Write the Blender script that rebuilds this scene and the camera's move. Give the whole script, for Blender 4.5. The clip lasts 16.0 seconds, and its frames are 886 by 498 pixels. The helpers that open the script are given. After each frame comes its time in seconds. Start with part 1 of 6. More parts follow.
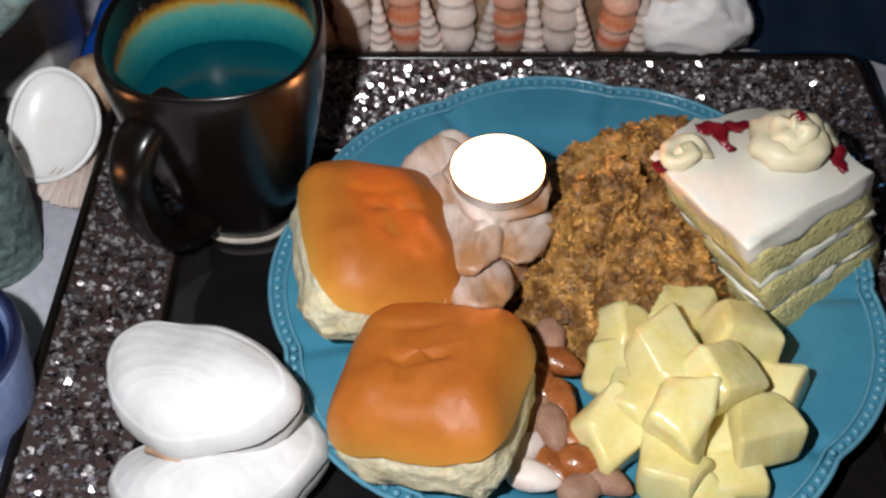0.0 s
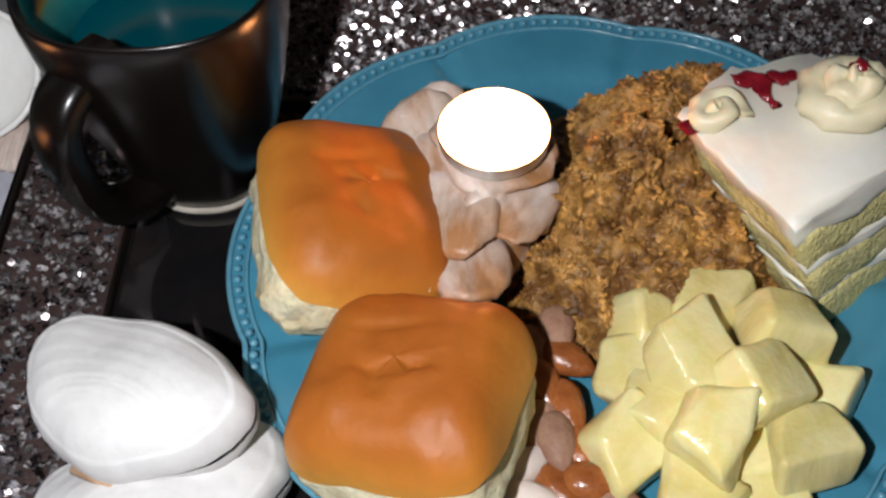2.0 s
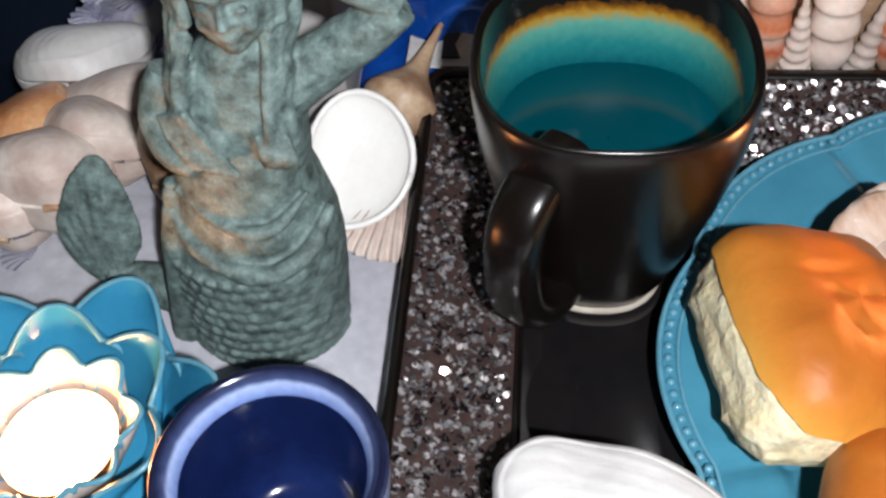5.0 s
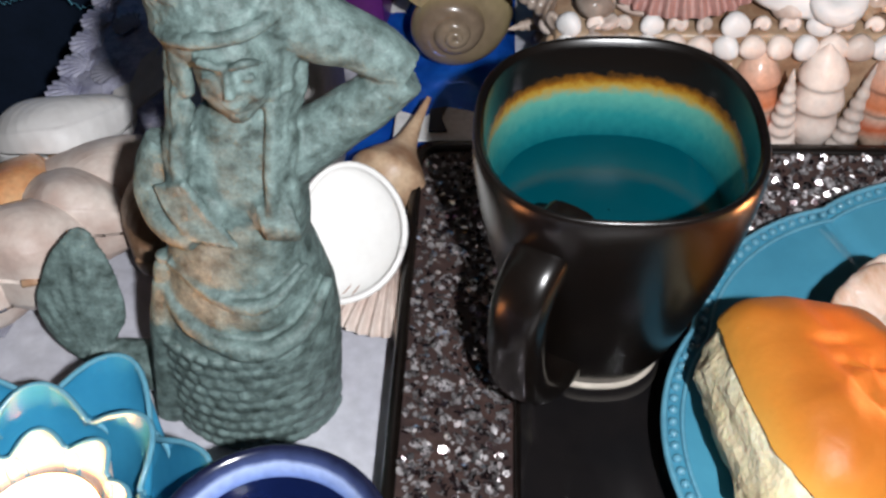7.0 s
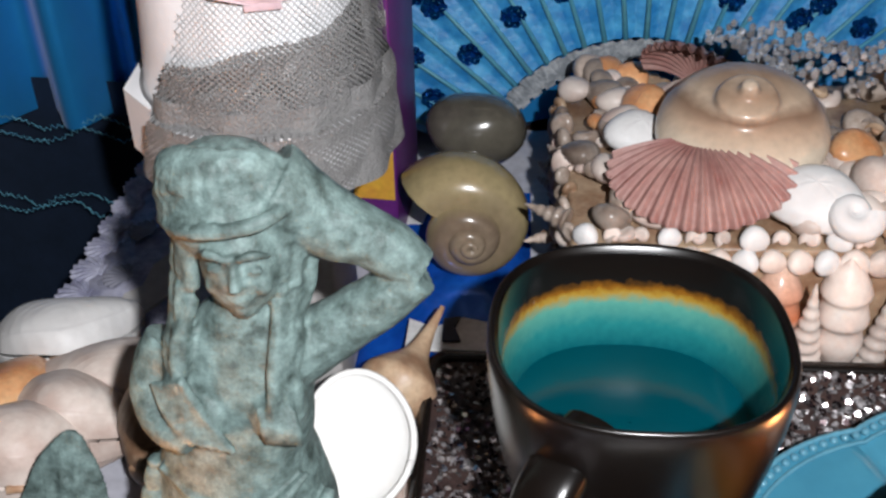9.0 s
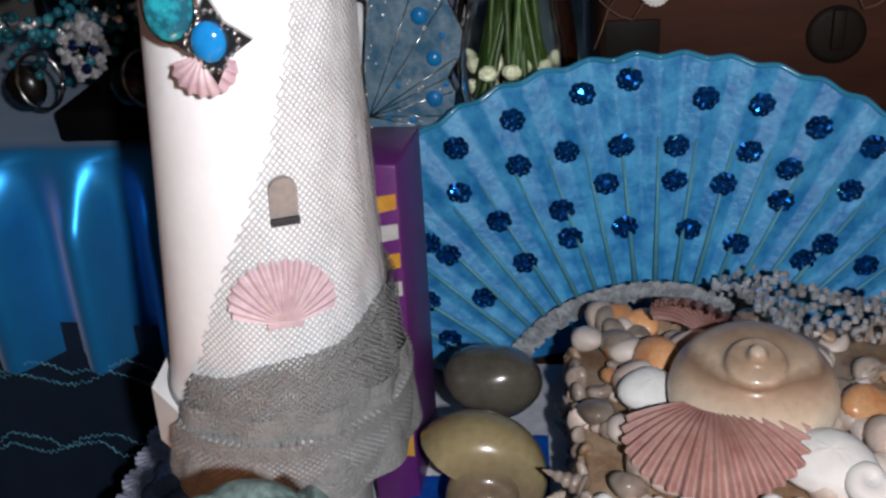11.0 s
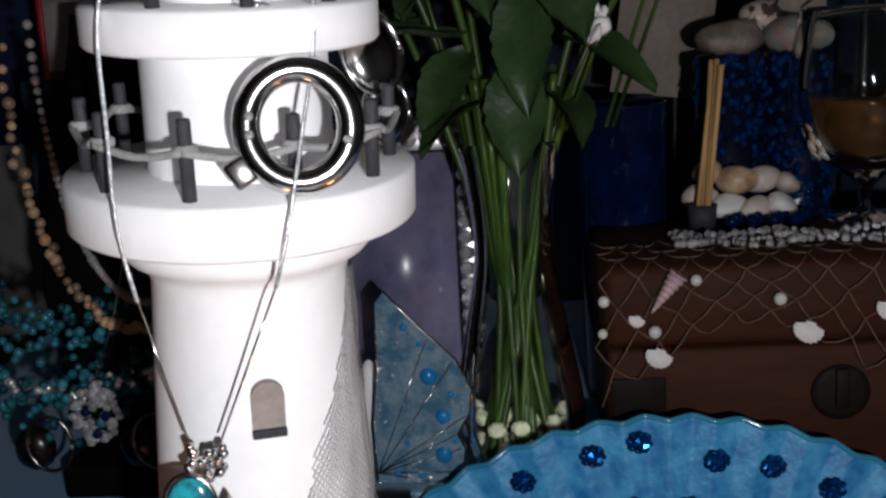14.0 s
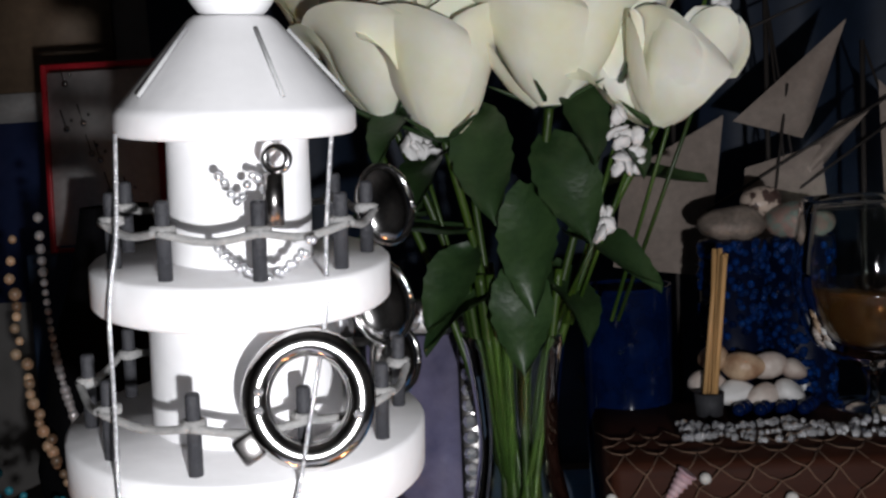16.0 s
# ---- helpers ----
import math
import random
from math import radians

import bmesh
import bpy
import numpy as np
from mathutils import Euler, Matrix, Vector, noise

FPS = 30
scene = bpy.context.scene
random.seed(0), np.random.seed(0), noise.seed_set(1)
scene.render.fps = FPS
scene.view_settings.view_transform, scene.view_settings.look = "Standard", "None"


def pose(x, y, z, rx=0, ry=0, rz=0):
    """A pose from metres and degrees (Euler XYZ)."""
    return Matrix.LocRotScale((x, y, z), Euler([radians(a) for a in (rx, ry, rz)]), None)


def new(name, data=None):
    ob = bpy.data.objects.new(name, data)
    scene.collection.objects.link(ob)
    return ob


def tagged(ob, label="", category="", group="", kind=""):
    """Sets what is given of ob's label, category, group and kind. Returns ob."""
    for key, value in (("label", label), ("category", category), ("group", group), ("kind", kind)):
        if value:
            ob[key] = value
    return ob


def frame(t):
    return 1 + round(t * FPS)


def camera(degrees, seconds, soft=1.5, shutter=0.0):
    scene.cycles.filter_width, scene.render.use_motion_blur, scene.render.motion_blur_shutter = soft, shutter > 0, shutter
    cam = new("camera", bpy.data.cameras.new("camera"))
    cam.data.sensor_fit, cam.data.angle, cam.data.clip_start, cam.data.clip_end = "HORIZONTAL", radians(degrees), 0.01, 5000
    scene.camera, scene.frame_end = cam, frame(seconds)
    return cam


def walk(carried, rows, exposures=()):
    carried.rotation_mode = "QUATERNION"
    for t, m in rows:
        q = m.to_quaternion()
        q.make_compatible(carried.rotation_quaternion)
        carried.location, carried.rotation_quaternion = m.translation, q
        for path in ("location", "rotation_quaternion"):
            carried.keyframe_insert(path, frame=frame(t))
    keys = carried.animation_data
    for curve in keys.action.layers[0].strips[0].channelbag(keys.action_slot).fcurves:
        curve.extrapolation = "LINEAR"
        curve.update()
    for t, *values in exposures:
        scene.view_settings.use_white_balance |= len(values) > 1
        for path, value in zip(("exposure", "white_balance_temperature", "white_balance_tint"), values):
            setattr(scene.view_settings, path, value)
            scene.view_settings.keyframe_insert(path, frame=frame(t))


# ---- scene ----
cam = camera(46.2, 16.0, soft=2.6)
METRES, EYE, TILT, LEAN, TURN = 0.45, 0.36, -50.0, 0.0, 0.0
ROWS = [
    (0.0, 0.0, 0.0, 0.0, -0.0, 0.0, 0.0),
    (0.5, 0.0147, 0.0234, 0.0047, -0.11, -2.06, 0.16),
    (1.0, 0.0272, 0.0606, 0.008, 0.14, -3.71, 0.27),
    (1.5, 0.0314, 0.0991, 0.0159, 0.59, -4.25, 0.27),
    (2.0, 0.0264, 0.1424, 0.0322, 1.2, -3.71, 0.15),
    (2.5, 0.0115, 0.1725, 0.0535, 1.55, -2.44, -0.53),
    (3.0, -0.0181, 0.1894, 0.0727, 2.74, -1.48, -1.61),
    (3.5, -0.0702, 0.1946, 0.0822, 4.25, -1.07, -2.67),
    (4.0, -0.1407, 0.1935, 0.0842, 4.64, -1.53, -2.9),
    (4.5, -0.2028, 0.1915, 0.0727, 5.63, -1.57, -1.89),
    (4.7, -0.2265, 0.192, 0.0725, 5.7, -1.45, -1.55),
    (7.0, -0.2791, 0.2062, 0.0677, 2.85, 3.18, -1.02),
    (7.5, -0.2753, 0.2621, 0.033, 3.1, 7.45, -2.18),
    (8.0, -0.28, 0.2788, 0.0195, 2.98, 9.59, -2.53),
    (8.5, -0.279, 0.2632, 0.0423, 3.36, 12.57, -2.41),
    (9.0, -0.2796, 0.2373, 0.0596, 3.41, 15.48, -2.31),
    (11.5, -0.2757, 0.1663, 0.1658, 4.99, 26.56, -1.25),
    (12.0, -0.2781, 0.1525, 0.1887, 4.88, 28.81, -1.23),
    (12.5, -0.2792, 0.1354, 0.2171, 4.84, 30.79, -1.25),
    (13.0, -0.282, 0.1211, 0.2371, 4.89, 33.07, -1.07),
    (13.5, -0.2818, 0.1059, 0.2571, 5.07, 35.12, -0.91),
    (14.0, -0.2828, 0.0942, 0.2718, 5.18, 37.23, -0.83),
    (14.5, -0.2793, 0.0778, 0.2925, 5.33, 38.9, -0.93),
    (15.0, -0.2792, 0.0672, 0.3056, 5.33, 40.94, -1.02),
    (15.5, -0.2848, 0.0566, 0.3232, 5.07, 42.77, -1.01),
    (16.0, -0.2863, 0.048, 0.3331, 4.9, 44.31, -1.13),
]
EXPOSURES = [(0.0, -0.4), (1.5, -0.56), (2.5, -0.4), (3.5, -0.15), (4.7, 0.1), (7.0, 0.23), (8.0, 0.56), (9.2, 0.34), (11.5, -0.06), (13.0, -0.45), (15.0, -0.35), (16.0, -0.08)]
walk(cam, [(t, pose(0, 0, EYE, TILT, LEAN, TURN) @ pose(METRES * x, METRES * y, METRES * z, 90 + pitch, roll, yaw)) for t, x, y, z, yaw, pitch, roll in ROWS], EXPOSURES)

# ---- light: a phone torch held beside the lens, two tea lights, a dark room ----
world = bpy.data.worlds.new("night_room")
world.use_nodes = True
world.node_tree.nodes["Background"].inputs[0].default_value = (0.5, 0.6, 0.8, 1)
world.node_tree.nodes["Background"].inputs[1].default_value = 0.02
scene.world = world
torch = bpy.data.lights.new("phone_torch", "POINT")
torch.energy, torch.shadow_soft_size, torch.color = 10.5, 0.006, (0.96, 0.97, 1.0)
new("phone_torch", torch).location = (-0.062, 0.025, 0.378)


# ---- helpers for shapes: every shape is a pair (verts, faces) ----
def thing(name, loc, label, category, group="", rot=(0, 0, 0), scale=1.0):
    ob = new(name)
    ob.empty_display_size = 0.01
    ob.location = loc
    ob.rotation_euler = [radians(a) for a in rot]
    ob.scale = (scale, scale, scale)
    return tagged(ob, label, category, group)


def mesh_of(name, geo, material, smooth=True):
    me = bpy.data.meshes.new(name)
    me.from_pydata([tuple(v) for v in geo[0]], [], geo[1])
    me.materials.append(material)
    if smooth:
        me.polygons.foreach_set("use_smooth", [True] * len(me.polygons))
    me.update()
    return me


def part(name, geo, material, parent=None, label="", smooth=True):
    ob = new(name, mesh_of(name, geo, material, smooth))
    ob.parent = parent
    if label:
        ob["label"] = label
    return ob


def solo(name, geo, material, loc, label, category, group="", rot=(0, 0, 0), kind="", smooth=True):
    ob = new(name, mesh_of(name, geo, material, smooth))
    ob.location = loc
    ob.rotation_euler = [radians(a) for a in rot]
    return tagged(ob, label, category, group, kind)


def join(*geos):
    vs, fs = [], []
    for v, f in geos:
        n = len(vs)
        vs.extend(v)
        fs.extend([[i + n for i in q] for q in f])
    return vs, fs


def moved(geo, m):
    return [m @ Vector(v) for v in geo[0]], geo[1]


def at(geo, x, y, z, rx=0, ry=0, rz=0, s=1.0):
    return moved(geo, pose(x, y, z, rx, ry, rz) @ Matrix.Diagonal((s, s, s, 1)))


def sheet(fn, nu, nv, cu=False, cv=False):
    vs, fs = [], []
    for i in range(nu + (0 if cu else 1)):
        for j in range(nv + (0 if cv else 1)):
            vs.append(Vector(fn(i / nu, j / nv)))
    w = nv + (0 if cv else 1)
    h = nu + (0 if cu else 1)
    for i in range(nu):
        for j in range(nv):
            a, b = i, (i + 1) % h
            c, d = j, (j + 1) % w
            fs.append([a * w + c, b * w + c, b * w + d, a * w + d])
    return vs, fs


def lathe(profile, n=32, power=2.0):
    """Turned profile of (r, z); power over 2 squares the section."""
    def ring(u, v):
        a = 2 * math.pi * v
        c, s = math.cos(a), math.sin(a)
        k = 1.0 if power == 2 else (abs(c) ** power + abs(s) ** power) ** (-1 / power)
        r, z = profile[min(int(round(u * (len(profile) - 1))), len(profile) - 1)]
        return r * k * c, r * k * s, z
    return sheet(ring, len(profile) - 1, n, cv=True)


def smooth_profile(points, n=24):
    out = []
    for k in range(n + 1):
        t = k / n * (len(points) - 1)
        i = min(int(t), len(points) - 2)
        f = t - i
        p0, p1, p2, p3 = (Vector(points[max(0, min(len(points) - 1, i + d))]) for d in (-1, 0, 1, 2))
        out.append(0.5 * ((2 * p1) + (p2 - p0) * f + (2 * p0 - 5 * p1 + 4 * p2 - p3) * f * f + (3 * p1 - p0 - 3 * p2 + p3) * f ** 3))
    return out


def tube(points, r, n=8, smooth=0, closed=False):
    """A tube along points; r is a number or a function of 0..1."""
    pts = [Vector(p) for p in points]
    if smooth:
        pts = smooth_profile(pts, smooth)
    rf = r if callable(r) else (lambda u: r)
    vs, fs = [], []
    up = Vector((0.13, 0.21, 1)).normalized()
    for i, p in enumerate(pts):
        d = (pts[min(i + 1, len(pts) - 1)] - pts[max(i - 1, 0)])
        d = d.normalized() if d.length > 1e-9 else Vector((0, 0, 1))
        x = d.cross(up)
        if x.length < 0.05:
            x = d.cross(Vector((1, 0, 0)))
        x.normalize()
        y = x.cross(d)
        rr = rf(i / (len(pts) - 1))
        for k in range(n):
            a = 2 * math.pi * k / n
            vs.append(p + rr * (math.cos(a) * x + math.sin(a) * y))
    for i in range(len(pts) - 1):
        for k in range(n):
            fs.append([i * n + k, i * n + (k + 1) % n, (i + 1) * n + (k + 1) % n, (i + 1) * n + k])
    fs.append(list(range(n))[::-1])
    fs.append([(len(pts) - 1) * n + k for k in range(n)])
    return vs, fs


def ball(rx, ry=None, rz=None, nu=10, nv=16, power=2.0):
    ry, rz = ry or rx, rz or rx
    e = 2.0 / power
    def f(u, v):
        a, b = math.pi * (u - 0.5) * 0.998, 2 * math.pi * v
        q = lambda t: math.copysign(abs(t) ** e, t)
        return rx * q(math.cos(a)) * q(math.cos(b)), ry * q(math.cos(a)) * q(math.sin(b)), rz * q(math.sin(a))
    return sheet(f, nu, nv, cv=True)


def rough(geo, scale, amount, seed=0.0):
    out = []
    for v in geo[0]:
        v = Vector(v)
        d = noise.noise_vector(v * scale + Vector((seed, seed * 1.7, 0)))
        out.append(v + d * amount)
    return out, geo[1]


def block(x, y, z, bevel=0.0):
    """A box on its base centre, with bevelled edges."""
    bm = bmesh.new()
    bmesh.ops.create_cube(bm, size=1, matrix=Matrix.Translation((0, 0, z / 2)) @ Matrix.Diagonal((x, y, z, 1)))
    if bevel:
        bmesh.ops.bevel(bm, geom=bm.edges[:], offset=bevel, segments=2, affect="EDGES", profile=0.5)
    vs = [v.co.copy() for v in bm.verts]
    fs = [[v.index for v in f.verts] for f in bm.faces]
    bm.free()
    return vs, fs


def slab(outline, z0, z1, wall=True):
    """A flat piece with that outline between two heights."""
    n = len(outline)
    vs = [Vector((x, y, z0)) for x, y in outline] + [Vector((x, y, z1)) for x, y in outline]
    fs = [list(range(n))[::-1], [n + i for i in range(n)]]
    fs += [[i, (i + 1) % n, n + (i + 1) % n, n + i] for i in range(n)]
    return vs, fs


def scallop(r=0.03, ribs=14, dome=0.35, thick=0.0016):
    """A ribbed fan shell lying on the xy plane, hinge at the origin, opening towards +y."""
    def f(u, v, off):
        a = (v - 0.5) * radians(150)
        rr = r * u * (1 + 0.03 * math.cos(v * ribs * 2 * math.pi) * u)
        k = math.cos(a) ** 0.25
        z = dome * r * math.sin(min(1, u) * math.pi * 0.93) ** 0.8 * math.cos(a * 0.9) * 0.8
        z += 0.028 * r * u * math.cos(v * ribs * 2 * math.pi)
        return rr * math.sin(a) * k, rr * math.cos(a) * (0.98) * k + 0.0, z + off
    nv = ribs * 6
    top = sheet(lambda u, v: f(0.02 + 0.98 * u, v, 0), 14, nv)
    low = sheet(lambda u, v: f(0.02 + 0.98 * u, v, -thick), 14, nv)
    low = (low[0], [q[::-1] for q in low[1]])
    ears = at(block(r * 0.5, r * 0.14, r * 0.06, r * 0.01), 0, 0.02 * r, -r * 0.02)
    return join(top, low, ears)


def snail(r=0.025, turns=3.2, grow=2.1, height=1.0, n=16, steps=90, flat=1.0):
    """A coiled shell, spire up along z, built as a tube on a logarithmic spiral."""
    vs, fs = [], []
    for i in range(steps + 1):
        a = 2 * math.pi * turns * i / steps
        k = grow ** ((i / steps - 1) * turns)
        cx, cy, cz = 0.52 * r * k * math.cos(a), 0.52 * r * k * math.sin(a), -height * r * 1.25 * k
        for j in range(n):
            b = 2 * math.pi * j / n
            rad = 0.5 * r * k * (1 + 0.04 * math.sin(b * 2))
            ox = rad * math.cos(b)
            vs.append(Vector((cx + ox * math.cos(a), cy + ox * math.sin(a), cz + rad * math.sin(b) * flat * (1.15 if height > 0.7 else 0.9))))
    for i in range(steps):
        for j in range(n):
            fs.append([i * n + j, (i + 1) * n + j, (i + 1) * n + (j + 1) % n, i * n + (j + 1) % n])
    return vs, fs


def clam(rx, ry, rz, rings=9):
    """A plump bivalve half with growth rings and a beak at +y."""
    def f(u, v):
        a, b = math.pi * (u - 0.5) * 0.998, 2 * math.pi * v
        c = math.cos(a)
        w = 1 - 0.22 * math.sin(b) * (0.5 + 0.5 * c)
        ring = 1 + 0.017 * math.sin(rings * 2 * math.pi * math.hypot(c * math.cos(b), c * math.sin(b) - 0.6))
        return rx * c * math.cos(b) * w * ring, ry * c * math.sin(b) * ring, rz * math.sin(a) * (1 + 0.25 * c * math.sin(b)) * ring
    return sheet(f, 24, 40, cv=True)


# ---- materials ----
def mat(name, c, c2=None, rough_=0.5, metal=0.0, size=60.0, mix=0.5, bump=0.0, bump_size=None, spec=0.5, coat=0.0, glass=0.0, ior=1.45, sss=0.0, per=0.0, sheen=0.0, fine=0.25, island=0.0, emit=None, stretch=(1, 1, 1)):
    m = bpy.data.materials.new(name)
    m.use_nodes = True
    nt = m.node_tree
    N, L = nt.nodes, nt.links
    b = N["Principled BSDF"]
    b.inputs["Roughness"].default_value = rough_
    b.inputs["Metallic"].default_value = metal
    b.inputs["Specular IOR Level"].default_value = spec
    b.inputs["IOR"].default_value = ior
    b.inputs["Coat Weight"].default_value = coat
    b.inputs["Coat Roughness"].default_value = 0.08
    b.inputs["Transmission Weight"].default_value = glass
    b.inputs["Sheen Weight"].default_value = sheen
    if sss:
        b.inputs["Subsurface Weight"].default_value = sss
        b.inputs["Subsurface Scale"].default_value = 0.004
    tc = N.new("ShaderNodeTexCoord")
    mp = N.new("ShaderNodeMapping")
    mp.inputs["Scale"].default_value = stretch
    L.new(tc.outputs["Object"], mp.inputs[0])
    n1 = N.new("ShaderNodeTexNoise")
    n1.inputs["Scale"].default_value = size
    n1.inputs["Detail"].default_value = 6
    n1.inputs["Roughness"].default_value = 0.62
    L.new(mp.outputs[0], n1.inputs["Vector"])
    n2 = N.new("ShaderNodeTexNoise")
    n2.inputs["Scale"].default_value = size * 6
    n2.inputs["Detail"].default_value = 3
    L.new(mp.outputs[0], n2.inputs["Vector"])
    c2 = c2 or tuple(x * 0.72 for x in c)
    ramp = N.new("ShaderNodeMapRange")
    ramp.inputs[1].default_value, ramp.inputs[2].default_value = 0.5 - 0.28 * (1.2 - mix), 0.5 + 0.28 * (1.2 - mix)
    L.new(n1.outputs["Fac"], ramp.inputs[0])
    mx = N.new("ShaderNodeMix")
    mx.data_type = "RGBA"
    mx.inputs[6].default_value, mx.inputs[7].default_value = (*c, 1), (*c2, 1)
    L.new(ramp.outputs[0], mx.inputs[0])
    hsv = N.new("ShaderNodeHueSaturation")
    L.new(mx.outputs[2], hsv.inputs["Color"])
    val = N.new("ShaderNodeMapRange")
    val.inputs[3].default_value, val.inputs[4].default_value = 1 - fine, 1 + fine
    L.new(n2.outputs["Fac"], val.inputs[0])
    src = val.outputs[0]
    if per or island:
        info = N.new("ShaderNodeNewGeometry" if island else "ShaderNodeObjectInfo")
        r2 = N.new("ShaderNodeMapRange")
        k = island or per
        r2.inputs[3].default_value, r2.inputs[4].default_value = 1 - k, 1 + k
        L.new(info.outputs["Random Per Island" if island else "Random"], r2.inputs[0])
        mul = N.new("ShaderNodeMath")
        mul.operation = "MULTIPLY"
        L.new(src, mul.inputs[0])
        L.new(r2.outputs[0], mul.inputs[1])
        src = mul.outputs[0]
    L.new(src, hsv.inputs["Value"])
    L.new(hsv.outputs[0], b.inputs["Base Color"])
    if bump:
        n3 = N.new("ShaderNodeTexNoise")
        n3.inputs["Scale"].default_value = bump_size or size * 4
        n3.inputs["Detail"].default_value = 5
        L.new(mp.outputs[0], n3.inputs["Vector"])
        bp = N.new("ShaderNodeBump")
        bp.inputs["Strength"].default_value = min(1.0, bump)
        bp.inputs["Distance"].default_value = 0.0015
        L.new(n3.outputs["Fac"], bp.inputs["Height"])
        L.new(bp.outputs[0], b.inputs["Normal"])
    if emit:
        b.inputs["Emission Color"].default_value = (*emit[:3], 1)
        b.inputs["Emission Strength"].default_value = emit[3]
    return m


def banded(m, axis, stops, wobble=0.0, wsize=200.0, coord="Object"):
    """Colours a material along an axis of the thing: stops of (place in metres, colour)."""
    nt = m.node_tree
    N, L = nt.nodes, nt.links
    tc = N.new("ShaderNodeTexCoord")
    sp = N.new("ShaderNodeSeparateXYZ")
    L.new(tc.outputs[coord], sp.inputs[0])
    lo, hi = stops[0][0], stops[-1][0]
    mr = N.new("ShaderNodeMapRange")
    mr.inputs[1].default_value, mr.inputs[2].default_value = lo, hi
    src = sp.outputs["XYZ".index(axis)]
    if wobble:
        nz = N.new("ShaderNodeTexNoise")
        nz.inputs["Scale"].default_value = wsize
        nz.inputs["Detail"].default_value = 4
        L.new(tc.outputs[coord], nz.inputs["Vector"])
        ma = N.new("ShaderNodeMath")
        ma.operation = "MULTIPLY_ADD"
        L.new(nz.outputs["Fac"], ma.inputs[0])
        ma.inputs[1].default_value = wobble
        L.new(src, ma.inputs[2])
        src = ma.outputs[0]
    L.new(src, mr.inputs[0])
    cr = N.new("ShaderNodeValToRGB")
    el = cr.color_ramp.elements
    while len(el) < len(stops):
        el.new(0.5)
    for e, (p, c) in zip(el, stops):
        e.position, e.color = (p - lo) / (hi - lo), (*c, 1)
    L.new(mr.outputs[0], cr.inputs[0])
    L.new(cr.outputs[0], N["Hue/Saturation/Value"].inputs["Color"])
    return m


BLACK_GLAZE = mat("black_glaze", (0.0035, 0.0025, 0.0022), (0.006, 0.004, 0.003), 0.27, size=40, fine=0.15, spec=0.55)
LACQUER = mat("black_lacquer", (0.006, 0.006, 0.007), (0.012, 0.010, 0.010), 0.07, size=30, bump=0.03, bump_size=60, spec=0.9)
TRAY_RIM = mat("tray_rim_base", (0.03, 0.02, 0.02), (0.06, 0.035, 0.03), 0.4, size=90, bump=0.6, bump_size=300)
CHIP = mat("mirror_chip", (0.55, 0.52, 0.53), (0.035, 0.022, 0.024), 0.17, metal=0.7, size=260, mix=0.95, island=0.7)
PLATE = mat("blue_glaze", (0.045, 0.2, 0.3), (0.065, 0.26, 0.37), 0.16, size=25, fine=0.08, bump=0.04, bump_size=40, coat=0.3)
BEADING = mat("pale_blue_glaze", (0.12, 0.32, 0.42), (0.09, 0.26, 0.36), 0.2, size=60)
CRUST = mat("bun_crust", (0.40, 0.115, 0.014), (0.64, 0.27, 0.045), 0.50, spec=0.4, size=26, mix=0.7, bump=0.22, bump_size=240, fine=0.16, sss=0.05)
banded(CRUST, "Z", [(-0.002, (0.76, 0.50, 0.16)), (0.008, (0.68, 0.34, 0.062)), (0.018, (0.54, 0.20, 0.028)), (0.026, (0.42, 0.125, 0.015)), (0.034, (0.36, 0.095, 0.012))], 0.013, 40)
CRUMB = mat("bun_crumb", (0.80, 0.74, 0.54), (0.68, 0.57, 0.34), 0.8, size=90, bump=0.9, bump_size=260, sss=0.1)
STUFFING = mat("stuffing", (0.50, 0.255, 0.066), (0.18, 0.078, 0.020), 0.36, size=110, mix=0.9, bump=1.0, bump_size=420, island=0.5)
TURKEY = mat("roast_turkey", (0.7, 0.58, 0.51), (0.4, 0.19, 0.08), 0.42, mix=0.8, size=42, bump=0.5, bump_size=160, sss=0.1, stretch=(1, 0.35, 1))
SPONGE = mat("yellow_sponge", (0.78, 0.70, 0.34), (0.68, 0.58, 0.23), 0.85, size=120, bump=1.0, bump_size=500)
CREAM = mat("white_cream", (0.8, 0.77, 0.7), (0.74, 0.69, 0.58), 0.4, size=40, bump=0.1, bump_size=90, sss=0.15, fine=0.05)
CREAM_RICH = mat("buttery_cream", (0.78, 0.7, 0.5), (0.72, 0.63, 0.4), 0.42, size=60, bump=0.15, sss=0.15, fine=0.05)
JAM = mat("red_jam", (0.13, 0.004, 0.01), (0.24, 0.012, 0.02), 0.2, size=120)
PINEAPPLE = mat("pineapple", (0.70, 0.58, 0.20), (0.78, 0.70, 0.38), 0.24, size=70, bump=0.4, bump_size=240, sss=0.25, per=0.1, fine=0.07, stretch=(1, 1, 0.3))
NUT = mat("glazed_nut", (0.22, 0.06, 0.015), (0.34, 0.11, 0.03), 0.25, size=150, bump=0.3, bump_size=420, per=0.35, coat=0.3)
NUT_DULL = mat("dull_nut", (0.25, 0.12, 0.08), (0.34, 0.2, 0.13), 0.6, size=150, bump=0.4, bump_size=420, per=0.3)
FLAME = mat("candle_flame", (0.9, 0.6, 0.3), None, 0.5, emit=(1.0, 0.36, 0.11, 380.0))
# wax and wick emit too: the flame's burnt-out glow is put into them
WAX = mat("emissive_wax", (0.9, 0.85, 0.75), None, 0.4, emit=(1.0, 0.36, 0.12, 34.0))
TIN = mat("tea_light_tin", (0.7, 0.7, 0.7), None, 0.3, metal=1.0)
